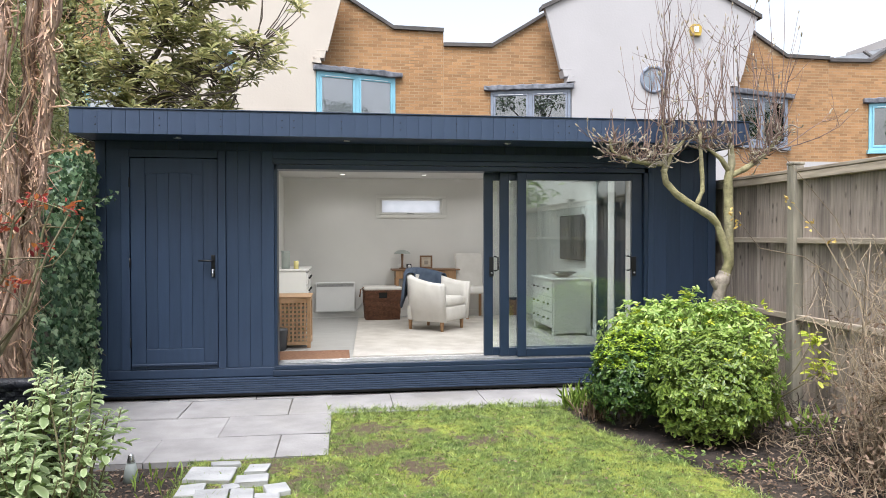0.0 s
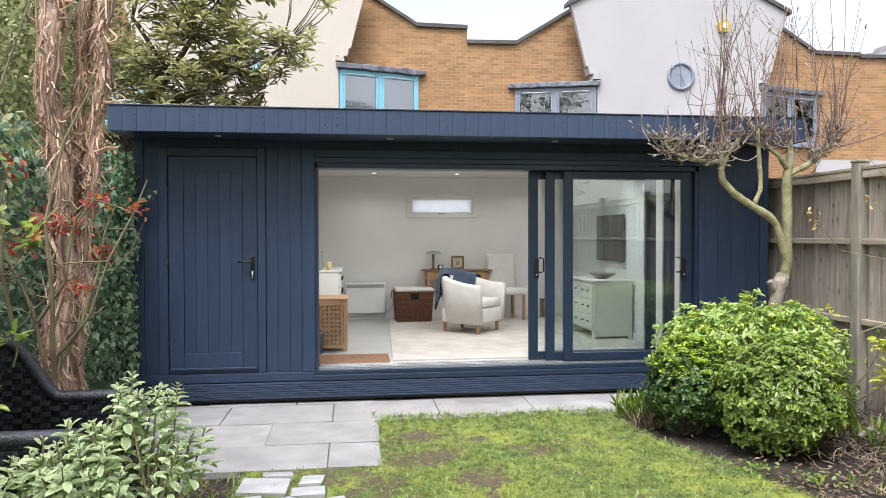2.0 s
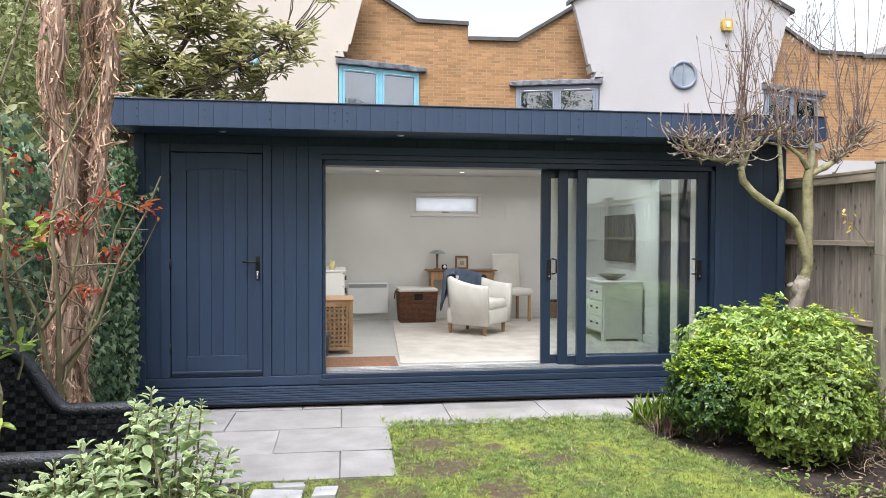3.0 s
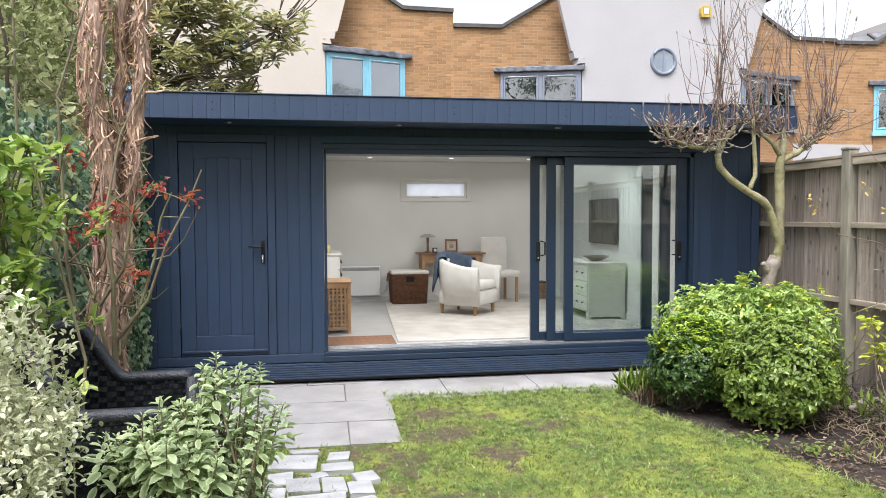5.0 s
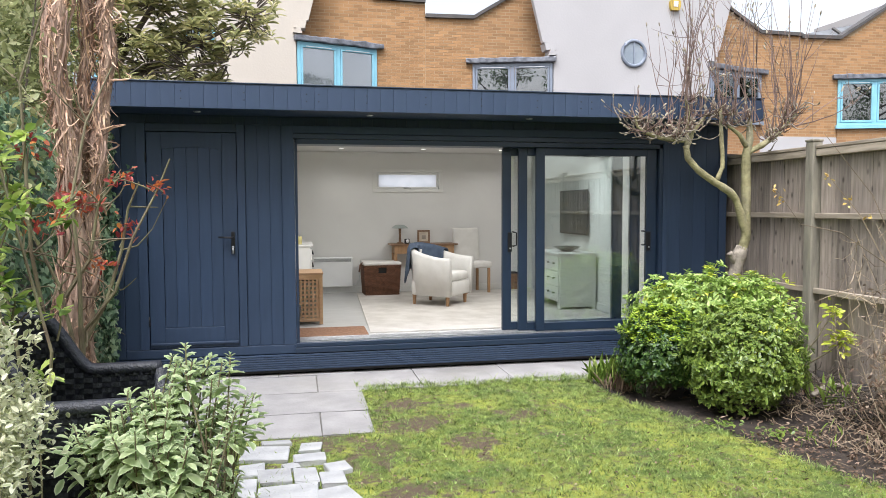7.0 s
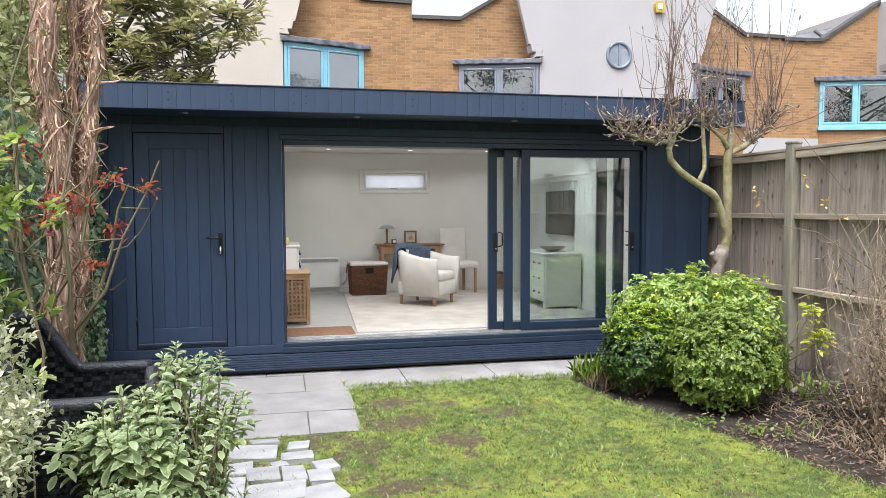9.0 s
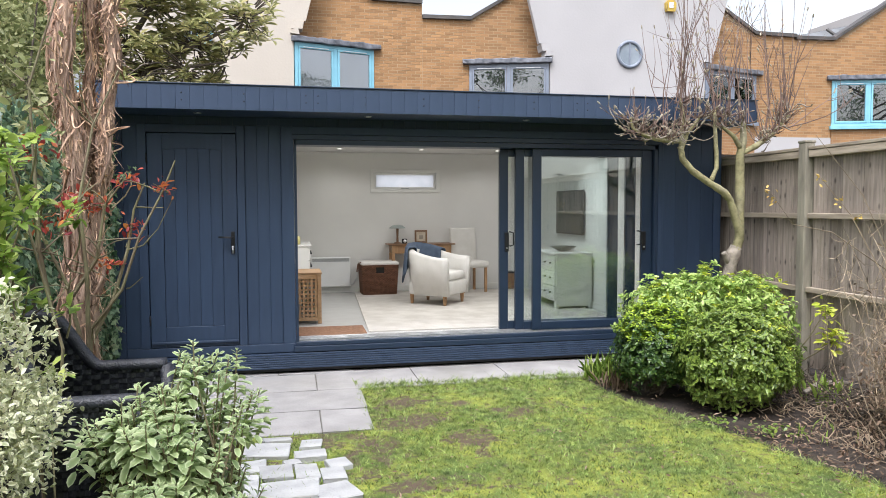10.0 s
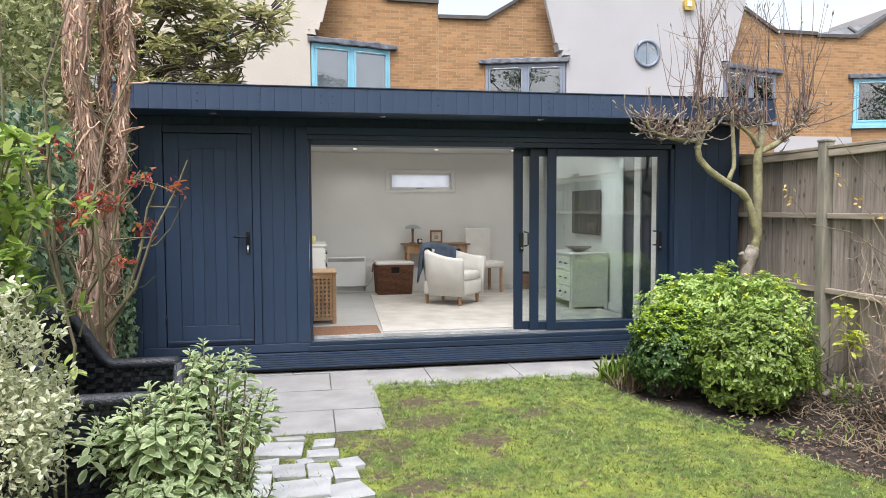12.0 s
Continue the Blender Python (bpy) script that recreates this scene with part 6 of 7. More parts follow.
for x, dy, z in roots:
    for _ in range(5):
        p_ = Vector((x + rng.normal(0, 0.07), TY + dy + rng.normal(0, 0.05), z + rng.normal(-0.01, 0.04)))
        w_ = Vector((rng.normal(0, 1), rng.normal(-0.2, 0.8), rng.normal(0.1, 0.5))).normalized()
        pts = [p_]
        seg_ = rng.uniform(0.02, 0.05)
        for k_ in range(5):
            w_ = (w_ + Vector(rng.normal(0, 0.5, 3)) + Vector((0, 0, 0.12))).normalized()
            pts.append(pts[-1] + w_ * seg_)
        add_tube(bm, pts, [0.008, 0.007, 0.006, 0.005, 0.004, 0.003], 5, False)
        bud_p.append(np.array(pts[-1]))
        bud_d.append(np.array((w_ + Vector((0, 0, 0.6))).normalized()))
part("spur_mass", bm, BARK_PALE, mag, "short gnarled pale side spurs", True)["kind"] = "stuff"
bud_p, bud_d = np.array(bud_p), np.array(bud_d)
bm = bmesh.new()
for p_, d_ in zip(bud_p, bud_d):
    if rng.random() < 0.6:
        d_ = Vector(d_)
        l_ = rng.uniform(0.025, 0.052)
        p_ = Vector(p_)
        add_tube(bm, [p_, p_ + d_ * l_ * 0.4, p_ + d_ * l_ * 0.75, p_ + d_ * l_], [0.003, l_ * 0.18, l_ * 0.14, 0.001], 5, False)
part("bud", bm, BUD, mag, "grey-brown furry buds", True)["kind"] = "stuff"

# dry border along the east fence
dry = thing("dry_shrub", "bare straw-coloured twiggy shrub with a few dead leaves", "shrub")
bm = bmesh.new()
starts, ends = [], []
for i in range(260):
    b_ = Vector((4.12 + rng.normal(0, 0.15), -3.12 + rng.normal(0, 0.2), -0.03))
    ln = rng.uniform(0.5, 1.55)
    d_ = Vector((rng.normal(0.0, 0.16), rng.normal(-0.05, 0.25), 1)).normalized()
    starts.append(b_)
    ends.append(b_ + d_ * ln)
add_sticks(bm, starts, ends, 0.0035, 0.0012, 0.10, 4)
sub_s, sub_e = [], []
for s, t in zip(starts, ends):
    for _ in range(8):
        q = s.lerp(t, rng.uniform(0.25, 0.98))
        sub_s.append(q)
        sub_e.append(q + Vector(rng.normal(0, 0.13, 3)) + Vector((0, 0, 0.06)))
add_sticks(bm, sub_s, sub_e, 0.0024, 0.001, 0.2, 3)
for pts in ([(4.1, -2.7, 1.2), (3.9, -2.65, 1.66), (3.55, -2.6, 2.08)], [(4.1, -2.7, 1.0), (3.85, -2.6, 1.52), (3.6, -2.6, 1.78)], [(4.2, -2.6, 1.1), (3.7, -2.6, 1.4), (3.38, -2.6, 1.46), (3.2, -2.6, 1.68)], [(4.0, -2.8, 0.6), (4.1, -2.7, 1.2), (4.2, -2.6, 1.5)]):
    add_tube(bm, pts, [0.005, 0.0035, 0.0025, 0.002][:len(pts)], 4, False)
part("stem_mass", bm, DRYTWIG, dry)["kind"] = "stuff"
P = np.array([(3.95 + rng.normal(0, 0.17), -3.15 + rng.normal(0, 0.22), abs(rng.normal(0.25, 0.36))) for _ in range(1700)])
leaves("dead_leaves", P, rng.normal(0, 1, P.shape) + np.array((0, 0, -0.6)), 0.04 * rng.uniform(0.5, 1.3, len(P)), 0.4, "thin", LEAF_DRY, dry, tumble=0.9)
P = np.concatenate([np.array(c) + rng.normal(0, 0.014, (6, 3)) for c in ((3.58, -2.6, 1.78), (3.2, -2.6, 1.68), (3.22, -2.6, 1.62), (3.75, -2.6, 1.62), (3.9, -2.6, 1.5))])
leaves("young_leaves", P, rng.normal(0, 1, P.shape), 0.035, 0.45, "oval", LEAF_OCHRE, dry, tumble=0.9)

litter_n = 7000
lx = rng.uniform(2.5, 4.5, litter_n)
ly = rng.uniform(-4.8, -0.55, litter_n)
ok = lx > np.array([bed_edge(q) for q in ly]) + rng.normal(0.02, 0.05, litter_n)
ok &= ~((ly > -2.45) & (ly < -1.2) & (lx < 4.2) & (rng.random(litter_n) < 0.85))
P = np.stack([lx, ly, rng.uniform(-0.045, 0.015, litter_n)], 1)[ok]
D = rng.normal(0, 1, P.shape) * np.array((1, 1, 0.35))
tagged(leaves("leaf_litter", P, D, 0.036 * rng.uniform(0.4, 1.3, len(P)), 0.35, "thin", LEAF_DRY, None, tumble=0.5), "dry brown fallen leaves on the border soil", "leaf litter", kind="stuff")
litter_n = 3200
P = np.stack([rng.uniform(-1.5, 0.1, litter_n), rng.uniform(-4.2, -1.96, litter_n), rng.uniform(-0.045, -0.02, litter_n)], 1)
P = P[P[:, 0] < -0.40 + 0.5 * (P[:, 1] > -2.03)]
D = rng.normal(0, 1, P.shape) * np.array((1, 1, 0.3))
tagged(leaves("bark_mulch", P, D, 0.032 * rng.uniform(0.4, 1.3, len(P)), 0.4, "thin", LEAF_DRY, None, tumble=0.5), "brown bark chips and dead leaves by the stone path", "mulch", kind="stuff")


def tuft(name, label, x, y, count, height, spread, material, width=0.06):
    """A clump of strap leaves; few enough to count are parts of their own."""
    tf = thing(name, label, "plant")
    P_ = np.array([(x + rng.normal(0, spread), y + rng.normal(0, spread), -0.045) for _ in range(count)])
    D_ = np.stack([rng.normal(0, 0.3, count), rng.normal(0, 0.3, count), np.ones(count)], 1)
    L_ = height * rng.uniform(0.55, 1.1, count)
    if count > 60:
        leaves("blade_mass", P_, D_, L_, width, "long", material, tf, facing=rng.normal(0, 1, (count, 3)), tumble=0.2)["kind"] = "stuff"
        return
    for q in range(count):
        leaves("blade", P_[q:q + 1], D_[q:q + 1], L_[q:q + 1], width, "long", material, tf, facing=rng.normal(0, 1, (1, 3)), tumble=0.2)


tuft("grass_tuft", "tuft of long green grass at the lawn corner", 2.78, -0.92, 150, 0.28, 0.08, LEAF_LIME, 0.022)
tuft("daffodil_clump", "clump of strappy green spring bulbs in the bed", 4.15, -2.05, 34, 0.30, 0.06, LEAF_LIME, 0.07)
tuft("bulb_shoots", "pale green bulb shoots in the border", 3.55, -2.75, 14, 0.12, 0.16, LEAF_LIME, 0.06)
tuft("bulb_shoots", "green bulb shoots by the stone path", -0.55, -2.35, 26, 0.13, 0.12, LEAF_LIME, 0.10)
tuft("dead_grass_clump", "clump of dead brown grass by the paving", 2.78, -1.12, 80, 0.20, 0.07, LEAF_DRY, 0.05)
for cx, cy in ((2.95, -2.35), (3.25, -2.62)):
    ws = thing("low_weed", "small low green weed at the border edge", "plant")
    P = np.array([(cx + rng.normal(0, 0.09), cy + rng.normal(0, 0.05), rng.uniform(-0.02, 0.05)) for _ in range(70)])
    leaves("foliage", P, rng.normal(0, 1, P.shape) * np.array((1, 1, 0.4)), 0.035, 0.6, "oval", LEAF_EUON, ws)["kind"] = "stuff"
log = thing("fallen_branch", "grey fallen branch lying in the border", "branch")
tube("branch", [(3.95, -2.05, 0.10), (4.15, -1.95, 0.13), (4.4, -1.9, 0.12), (4.5, -1.88, 0.10)], [0.02, 0.025, 0.022, 0.018], BARK_PALE, log)

# Dead stems, kept dark to stand in for the shrub's shaded hollow too
heap = thing("dead_stem_heap", "heap of dark dead stems, partly standing in for shade behind the shrub", "plant litter", kind="stuff")
bm = bmesh.new()
s_ = [Vector((rng.uniform(3.95, 4.5), rng.uniform(-2.7, -1.35), rng.uniform(-0.03, 0.10))) for _ in range(420)]
e_ = [q + Vector((rng.normal(0, 0.13), rng.normal(0, 0.13), rng.uniform(-0.02, 0.16))) for q in s_]
add_sticks(bm, s_, e_, 0.006, 0.0025, 0.2, 4, 3)
part("stem_mass", bm, LIMB, heap)["kind"] = "stuff"
P = np.array([(rng.uniform(3.9, 4.5), rng.uniform(-2.8, -1.35), rng.uniform(-0.03, 0.16)) for _ in range(500)])
leaves("dead_leaves", P, rng.normal(0, 1, P.shape), 0.045 * rng.uniform(0.5, 1.2, len(P)), 0.45, "thin", LEAF_DRY, heap, tumble=0.8)

# small broken solar light in the bed
sol = thing("solar_light", "small broken glass solar light in the bed", "garden light", (-0.75, -2.2, -0.04))
lathe("glass_shade", [(0.05, 0.0), (0.042, 0.06), (0.03, 0.115)], LAMP_GLASS, sol, 14)
lathe("cap", [(0.022, 0.116), (0.024, 0.14), (0.018, 0.15), (0.018, 0.165), (0.006, 0.18)], STEEL, sol, 12)

# scraps on the lawn
P = np.stack([rng.uniform(-0.3, 3.2, 1300), rng.uniform(-4.5, -0.75, 1300), np.full(1300, 0.012)], 1)
P = P[(P[:, 0] < np.array([bed_edge(q) for q in P[:, 1]])) & ((P[:, 0] > 0.56) | ((P[:, 1] < -2.0) & (P[:, 0] > 0.32)))]
tagged(leaves("lawn_debris", P, rng.normal(0, 1, P.shape) * np.array((1, 1, 0.2)), 0.02 * rng.uniform(0.5, 1.6, len(P)), 0.4, "thin", LEAF_DRY, None, tumble=0.4), "small dead leaf scraps on the lawn", "leaf litter", kind="stuff")

# hedge at the garden's south end, seen as a reflection in the glass
south = thing("south_hedge", "tall mixed green hedge at the end of the garden", "hedge")
HP, HDIR = [], []
for i in range(6):
    p, d = lumpy(2200, (-1.8 + 1.35 * i, -11.0 + rng.normal(0, 0.2), 2.7 + rng.normal(0, 0.25)), (1.0, 0.7, 3.0 + rng.uniform(-0.3, 1.2)), 2.2 + i, low=-0.8, rough=0.3, depth=0.4)
    HP.append(p)
    HDIR.append(d)
HP, HDIR = np.concatenate(HP), np.concatenate(HDIR)
leaves("foliage", HP, HDIR * 0.5 + rng.normal(0, 0.7, HP.shape), 0.16 * rng.uniform(0.6, 1.3, len(HP)), 0.5, "oval", LEAF_CHOI, south, tumble=0.6)
bm = bmesh.new()
e_ = HP[rng.integers(0, len(HP), 120)]
add_sticks(bm, [(q[0] * 0.95, -11.0, 0) for q in e_], e_, 0.03, 0.008, 0.05, 5)
part("stem_mass", bm, LIMB, south)["kind"] = "stuff"

far_tree = thing("tall_tree", "tall leafy tree out of view, for reflections in house windows", "tree")
tube("trunk", [(-2.9, -15.0, 0), (-2.8, -15.0, 3.0), (-3.0, -15.1, 6.0), (-2.8, -15.0, 9.0)], [0.22, 0.18, 0.13, 0.06], LIMB, far_tree, 9)
HP, HDIR, e_ = [], [], []
for i in range(34):
    c = (-2.9 + rng.normal(0, 1.7), -15.0 + rng.normal(0, 1.0), rng.uniform(4.2, 10.2))
    p, d = lumpy(150, c, (0.75, 0.7, 0.5), 1.3 + i, low=-1, rough=0.3, depth=0.5)
    HP.append(p)
    HDIR.append(d)
    e_.append(c)
bm = bmesh.new()
add_sticks(bm, [(-2.9, -15.0, max(2.5, q[2] - 1.8)) for q in e_], e_, 0.06, 0.015, 0.05, 5)
part("limb_mass", bm, LIMB, far_tree)["kind"] = "stuff"
HP, HDIR = np.concatenate(HP), np.concatenate(HDIR)
leaves("crown", HP, HDIR * 0.5 + rng.normal(0, 0.7, HP.shape), 0.17 * rng.uniform(0.6, 1.3, len(HP)), 0.5, "oval", LEAF_IVY, far_tree, tumble=0.6)

# Unseen copies, added only to darken what two house windows reflect
for x, y in ((19.0, -15.0), (31.0, 2.6)):
    copy_thing(far_tree, pose(x + 2.9, y + 15.0, 0))

straw = thing("straw_litter", "pale dry stems lying in the border", "plant litter", kind="stuff")
bm = bmesh.new()
s_, e_ = [], []
for i in range(800):
    y = rng.uniform(-4.6, -1.9)
    x = rng.uniform(max(bed_edge(y) + 0.25, 3.45), 4.5)
    p0 = Vector((x, y, rng.uniform(-0.04, 0.05)))
    s_.append(p0)
    e_.append(p0 + Vector((rng.normal(0, 0.09), rng.normal(0, 0.09), abs(rng.normal(0, 0.06)))))
add_sticks(bm, s_, e_, 0.003, 0.0015, 0.15, 3, 3)
part("stem_mass", bm, DRYTWIG, straw)["kind"] = "stuff"


# ---- rattan armchair ----
def rattan_chair(x, y, rz):
    """A woven armchair: arms and back are one curved panel. Local front is -y."""
    ch = thing("rattan_armchair", "black woven rattan garden armchair", "chair", (x, y, 0), rz)
    half, line = 0.31, 0.36

    def along(s):
        """Place and outward way at s from -1 (one arm's end) to 1 (the other's)."""
        total = line + half * math.pi / 2
        d = abs(s) * total
        sg = 1 if s >= 0 else -1
        if d < half * math.pi / 2:
            a_ = d / half
            return Vector((sg * half * math.sin(a_), half * math.cos(a_), 0)), Vector((sg * math.sin(a_), math.cos(a_), 0))
        return Vector((sg * half, -(d - half * math.pi / 2), 0)), Vector((sg, 0, 0))

    def height(s):
        k_ = min(max((abs(s) - 0.45) / 0.24, 0), 1)
        return 1.14 - 0.23 * (k_ * k_ * (3 - 2 * k_))
    bm_ = bmesh.new()
    n_ = 96
    for r_ in range(46):
        z = 0.06 + r_ * 0.0225
        for i_ in range(n_):
            s0, s1 = -1 + 2 * i_ / n_, -1 + 2 * (i_ + 1) / n_
            if z > min(height(s0), height(s1)) - 0.012:
                continue
            for side_ in (0.017, -0.017):
                w_ = 0.006 * (1 if (i_ // 2 + r_) % 2 else -1)
                p0, o0 = along(s0)
                p1, o1 = along(s1)
                e0 = w_ if i_ % 2 == 0 else -w_ * 0.2
                e1 = w_ if i_ % 2 else -w_ * 0.2
                q0, q1 = p0 + o0 * (side_ + e0), p1 + o1 * (side_ + e1)
                v_ = [bm_.verts.new((q.x, q.y, zz)) for q, zz in ((q0, z - 0.0095), (q1, z - 0.0095), (q1, z + 0.0095), (q0, z + 0.0095))]
                bm_.faces.new(v_)
    weave = part("weave", bm_, RATTAN, ch)
    weave["kind"] = "stuff"
    bm_ = bmesh.new()
    rings_ = []
    for i_ in range(61):
        s = -1 + i_ / 30
        p_, o_ = along(s)
        rings_.append([bm_.verts.new((*(p_ + o_ * k_).xy, z_)) for k_, z_ in ((0.008, 0.05), (0.008, height(s) - 0.01), (-0.008, height(s) - 0.01), (-0.008, 0.05))])
    for a_, b_ in zip(rings_, rings_[1:]):
        for k_ in range(4):
            bm_.faces.new((a_[k_], a_[(k_ + 1) % 4], b_[(k_ + 1) % 4], b_[k_]))
    bm_.faces.new(rings_[0])
    bm_.faces.new(rings_[-1][::-1])
    part("shell", bm_, RATTAN, ch)
    bm_ = bmesh.new()
    add_tube(bm_, [(*along(-1 + i_ / 30)[0].xy, height(-1 + i_ / 30)) for i_ in range(61)], 0.027, 10)
    part("rim", bm_, RATTAN, ch, "", True)
    for sg in (-1, 1):
        tube("arm_front", [(sg * half, -line, 0.0), (sg * half, -line, height(1))], 0.030, RATTAN, ch, 10)
    bm_ = bmesh.new()
    add_box(bm_, -0.285, 0.285, -0.36, 0.22, 0.30, 0.42, 0.03)
    part("seat", bm_, RATTAN, ch)
    return ch


rattan_chair(-0.94, -4.08, 92)


# ---- things inside ----
F = FLOOR
rug = box("rug", 0.80, 3.70, 0.42, 3.97, F + 0.001, F + 0.013, RUG)
rug.data.transform(Matrix.Translation((-0.8, -0.42, -F)))
rug.matrix_world = pose(0.72, 0.46, F, 0, 0, 0)
for v in rug.data.vertices:
    if v.co.x < 0.1:
        v.co.x += 0.042 * v.co.y
tagged(rug, "large cream rug over the pale floor", "rug")
mat_ob = box("door_mat", -0.2, 0.69, 0.30, 0.83, F + 0.001, F + 0.022, COIR, None, 0.004)
tagged(mat_ob, "brown coir door mat inside the threshold", "door mat")


def feet(parent, spots, z0, z1, r0, r1, material, name="leg", square=False):
    for x, y in spots:
        bm_ = bmesh.new()
        if square:
            add_box(bm_, x - r0, x + r0, y - r0, y + r0, z0, z1, 0.003)
        else:
            add_tube(bm_, [(x, y, z0), (x, y, z1)], [r0, r1], 10)
        part(name, bm_, material, parent)


# tub armchair with throw; local front is -y
tub = thing("tub_armchair", "cream linen tub armchair on short wooden legs", "armchair", (1.86, 2.58, F), 50)
feet(tub, ((-0.25, -0.27), (0.25, -0.27), (-0.22, 0.25), (0.22, 0.25)), 0.013, 0.145, 0.020, 0.028, OAK)
bm = bmesh.new()
add_box(bm, -0.285, 0.285, -0.33, 0.27, 0.14, 0.34, 0.03)
part("base", bm, FABRIC, tub, "", True)
bm = bmesh.new()
add_box(bm, -0.235, 0.235, -0.335, 0.20, 0.335, 0.455, 0.04)
part("seat_cushion", bm, FABRIC, tub, "", True)
bm = bmesh.new()
steps = 30
rings = []
for i in range(steps + 1):
    t_ = -1 + 2 * i / steps
    if abs(t_) > 0.55:
        s_ = (abs(t_) - 0.55) / 0.45
        ox, oy = math.copysign(0.36, t_), 0.06 - 0.40 * s_
        nx, ny = math.copysign(1, t_), 0.0
    else:
        a_ = t_ / 0.55 * math.pi / 2
        ox, oy = 0.36 * math.sin(a_), 0.06 + 0.31 * math.cos(a_)
        nx, ny = math.sin(a_), math.cos(a_)
    h_ = 0.645 + 0.145 * (0.5 + 0.5 * math.cos(min(1, abs(t_) * 1.05) * math.pi))
    th = 0.045
    flare = 0.025
    ring = [(ox - nx * 0.11, oy - ny * 0.11, 0.14), (ox - nx * 0.045, oy - ny * 0.045, 0.14), (ox + nx * flare, oy + ny * flare, h_ - 0.035), (ox + nx * (flare - 0.02), oy + ny * (flare - 0.02), h_ - 0.006),
            (ox - nx * 0.045, oy - ny * 0.045, h_), (ox - nx * 0.075, oy - ny * 0.075, h_ - 0.02), (ox - nx * 0.09, oy - ny * 0.09, h_ - 0.06)]
    rings.append([bm.verts.new(c_) for c_ in ring])
for r1_, r2_ in zip(rings, rings[1:]):
    for k_ in range(7):
        bm.faces.new((r1_[k_], r1_[(k_ + 1) % 7], r2_[(k_ + 1) % 7], r2_[k_]))
bm.faces.new(rings[0])
bm.faces.new(rings[-1][::-1])
part("curved_back", bm, FABRIC, tub, "", True)

throw = thing("throw_blanket", "blue-grey wool throw draped over the armchair back", "blanket", (1.86, 2.58, F), 50)
bm = bmesh.new()
rows_ = []
for i in range(21):
    u = i / 20
    a_ = radians(-62 + 150 * u)
    row = []
    for j in range(19):
        v_ = j / 18
        fold = 0.008 * math.sin(u * 15 + v_ * 3)
        hh = 0.645 + 0.145 * (0.5 + 0.5 * math.cos(min(1, abs(-62 + 150 * u) / 90 * 0.55 * 1.05) * math.pi)) + 0.03
        outl = 0.12 + 0.42 * max(0.0, 1 - abs(u - 0.22) * 2.0) ** 1.2
        if v_ < 0.42:
            q = 1 - v_ / 0.42
            r_, z = 0.412 + 0.045 * q + fold, hh - outl * q
        elif v_ < 0.58:
            q = (v_ - 0.42) / 0.16
            r_, z = 0.405 - 0.14 * q, hh + 0.012 * math.sin(q * math.pi)
        else:
            q = (v_ - 0.58) / 0.42
            r_, z = 0.262 - 0.02 * q + fold * 0.6, hh - (0.17 + 0.19 * u) * q
        row.append(bm.verts.new((r_ * math.sin(a_) * 0.98, 0.055 + r_ * math.cos(a_) * 0.88, z)))
    rows_.append(row)
for r1_, r2_ in zip(rows_, rows_[1:]):
    for k_ in range(18):
        bm.faces.new((r1_[k_], r1_[k_ + 1], r2_[k_ + 1], r2_[k_]))
ob = part("cloth", bm, THROW, throw, "", True)
so = ob.modifiers.new("thick", "SOLIDIFY")
so.thickness = 0.012

# dining chair; local front is -y
dc = thing("dining_chair", "cream covered high-back dining chair with wooden legs", "chair", (2.62, 3.78, F), 12)
feet(dc, ((-0.19, -0.19), (0.19, -0.19)), 0.001, 0.42, 0.018, 0.018, OAK, square=True)
feet(dc, ((-0.18, 0.19), (0.18, 0.19)), 0.001, 0.42, 0.018, 0.018, OAK, square=True)
bm = bmesh.new()
add_box(bm, -0.23, 0.23, -0.24, 0.22, 0.39, 0.49, 0.03)
part("seat", bm, FABRIC, dc, "", True)
bm = bmesh.new()
add_box(bm, -0.22, 0.22, 0.165, 0.235, 0.47, 0.99, 0.025)
for v in bm.verts:
    v.co.y += (v.co.z - 0.47) * 0.10
part("backrest", bm, FABRIC, dc, "", True)

# small desk against the back wall
desk = thing("desk", "small brown wooden console desk", "desk", (1.90, 4.0, F))
box("top", -0.53, 0.51, -0.19, 0.195, 0.735, 0.757, DARKWOOD, desk, 0.005)
box("apron", -0.47, 0.45, -0.16, 0.17, 0.61, 0.734, OAK, desk, 0.004)
feet(desk, ((-0.45, -0.14), (0.43, -0.14), (-0.45, 0.15), (0.43, 0.15)), 0.001, 0.609, 0.022, 0.022, OAK, square=True)
box("drawer", -0.2, 0.2, -0.168, -0.161, 0.625, 0.72, DARKWOOD, desk, 0.002)
lamp_ob = thing("table_lamp", "small table lamp with glass mushroom shade", "lamp", (1.54, 4.02, F + 0.758))
lathe("stand", [(0.055, 0), (0.055, 0.012), (0.02, 0.02), (0.016, 0.1), (0.02, 0.2), (0.022, 0.24)], DARKWOOD, lamp_ob, 16)
lathe("shade", [(0.03, 0.285), (0.08, 0.275), (0.125, 0.24), (0.128, 0.232), (0.02, 0.238)], LAMP_GLASS, lamp_ob, 24)
clock = thing("desk_clock", "small black alarm clock", "clock", (1.635, 3.93, F + 0.758), 8)
bm = bmesh.new()
add_box(bm, -0.038, 0.038, -0.025, 0.025, 0, 0.075, 0.012)
part("body", bm, BLACK, clock)
lathe("dial", [(0.026, 0), (0.026, 0.002)], WHITE_ENAMEL, clock, 16)
clock.children[-1].matrix_local = pose(0, -0.026, 0.038, 90, 0, 0)
pic = thing("photo_frame", "small brown wooden picture frame on the desk", "picture frame", (1.915, 4.06, F + 0.758), 0)
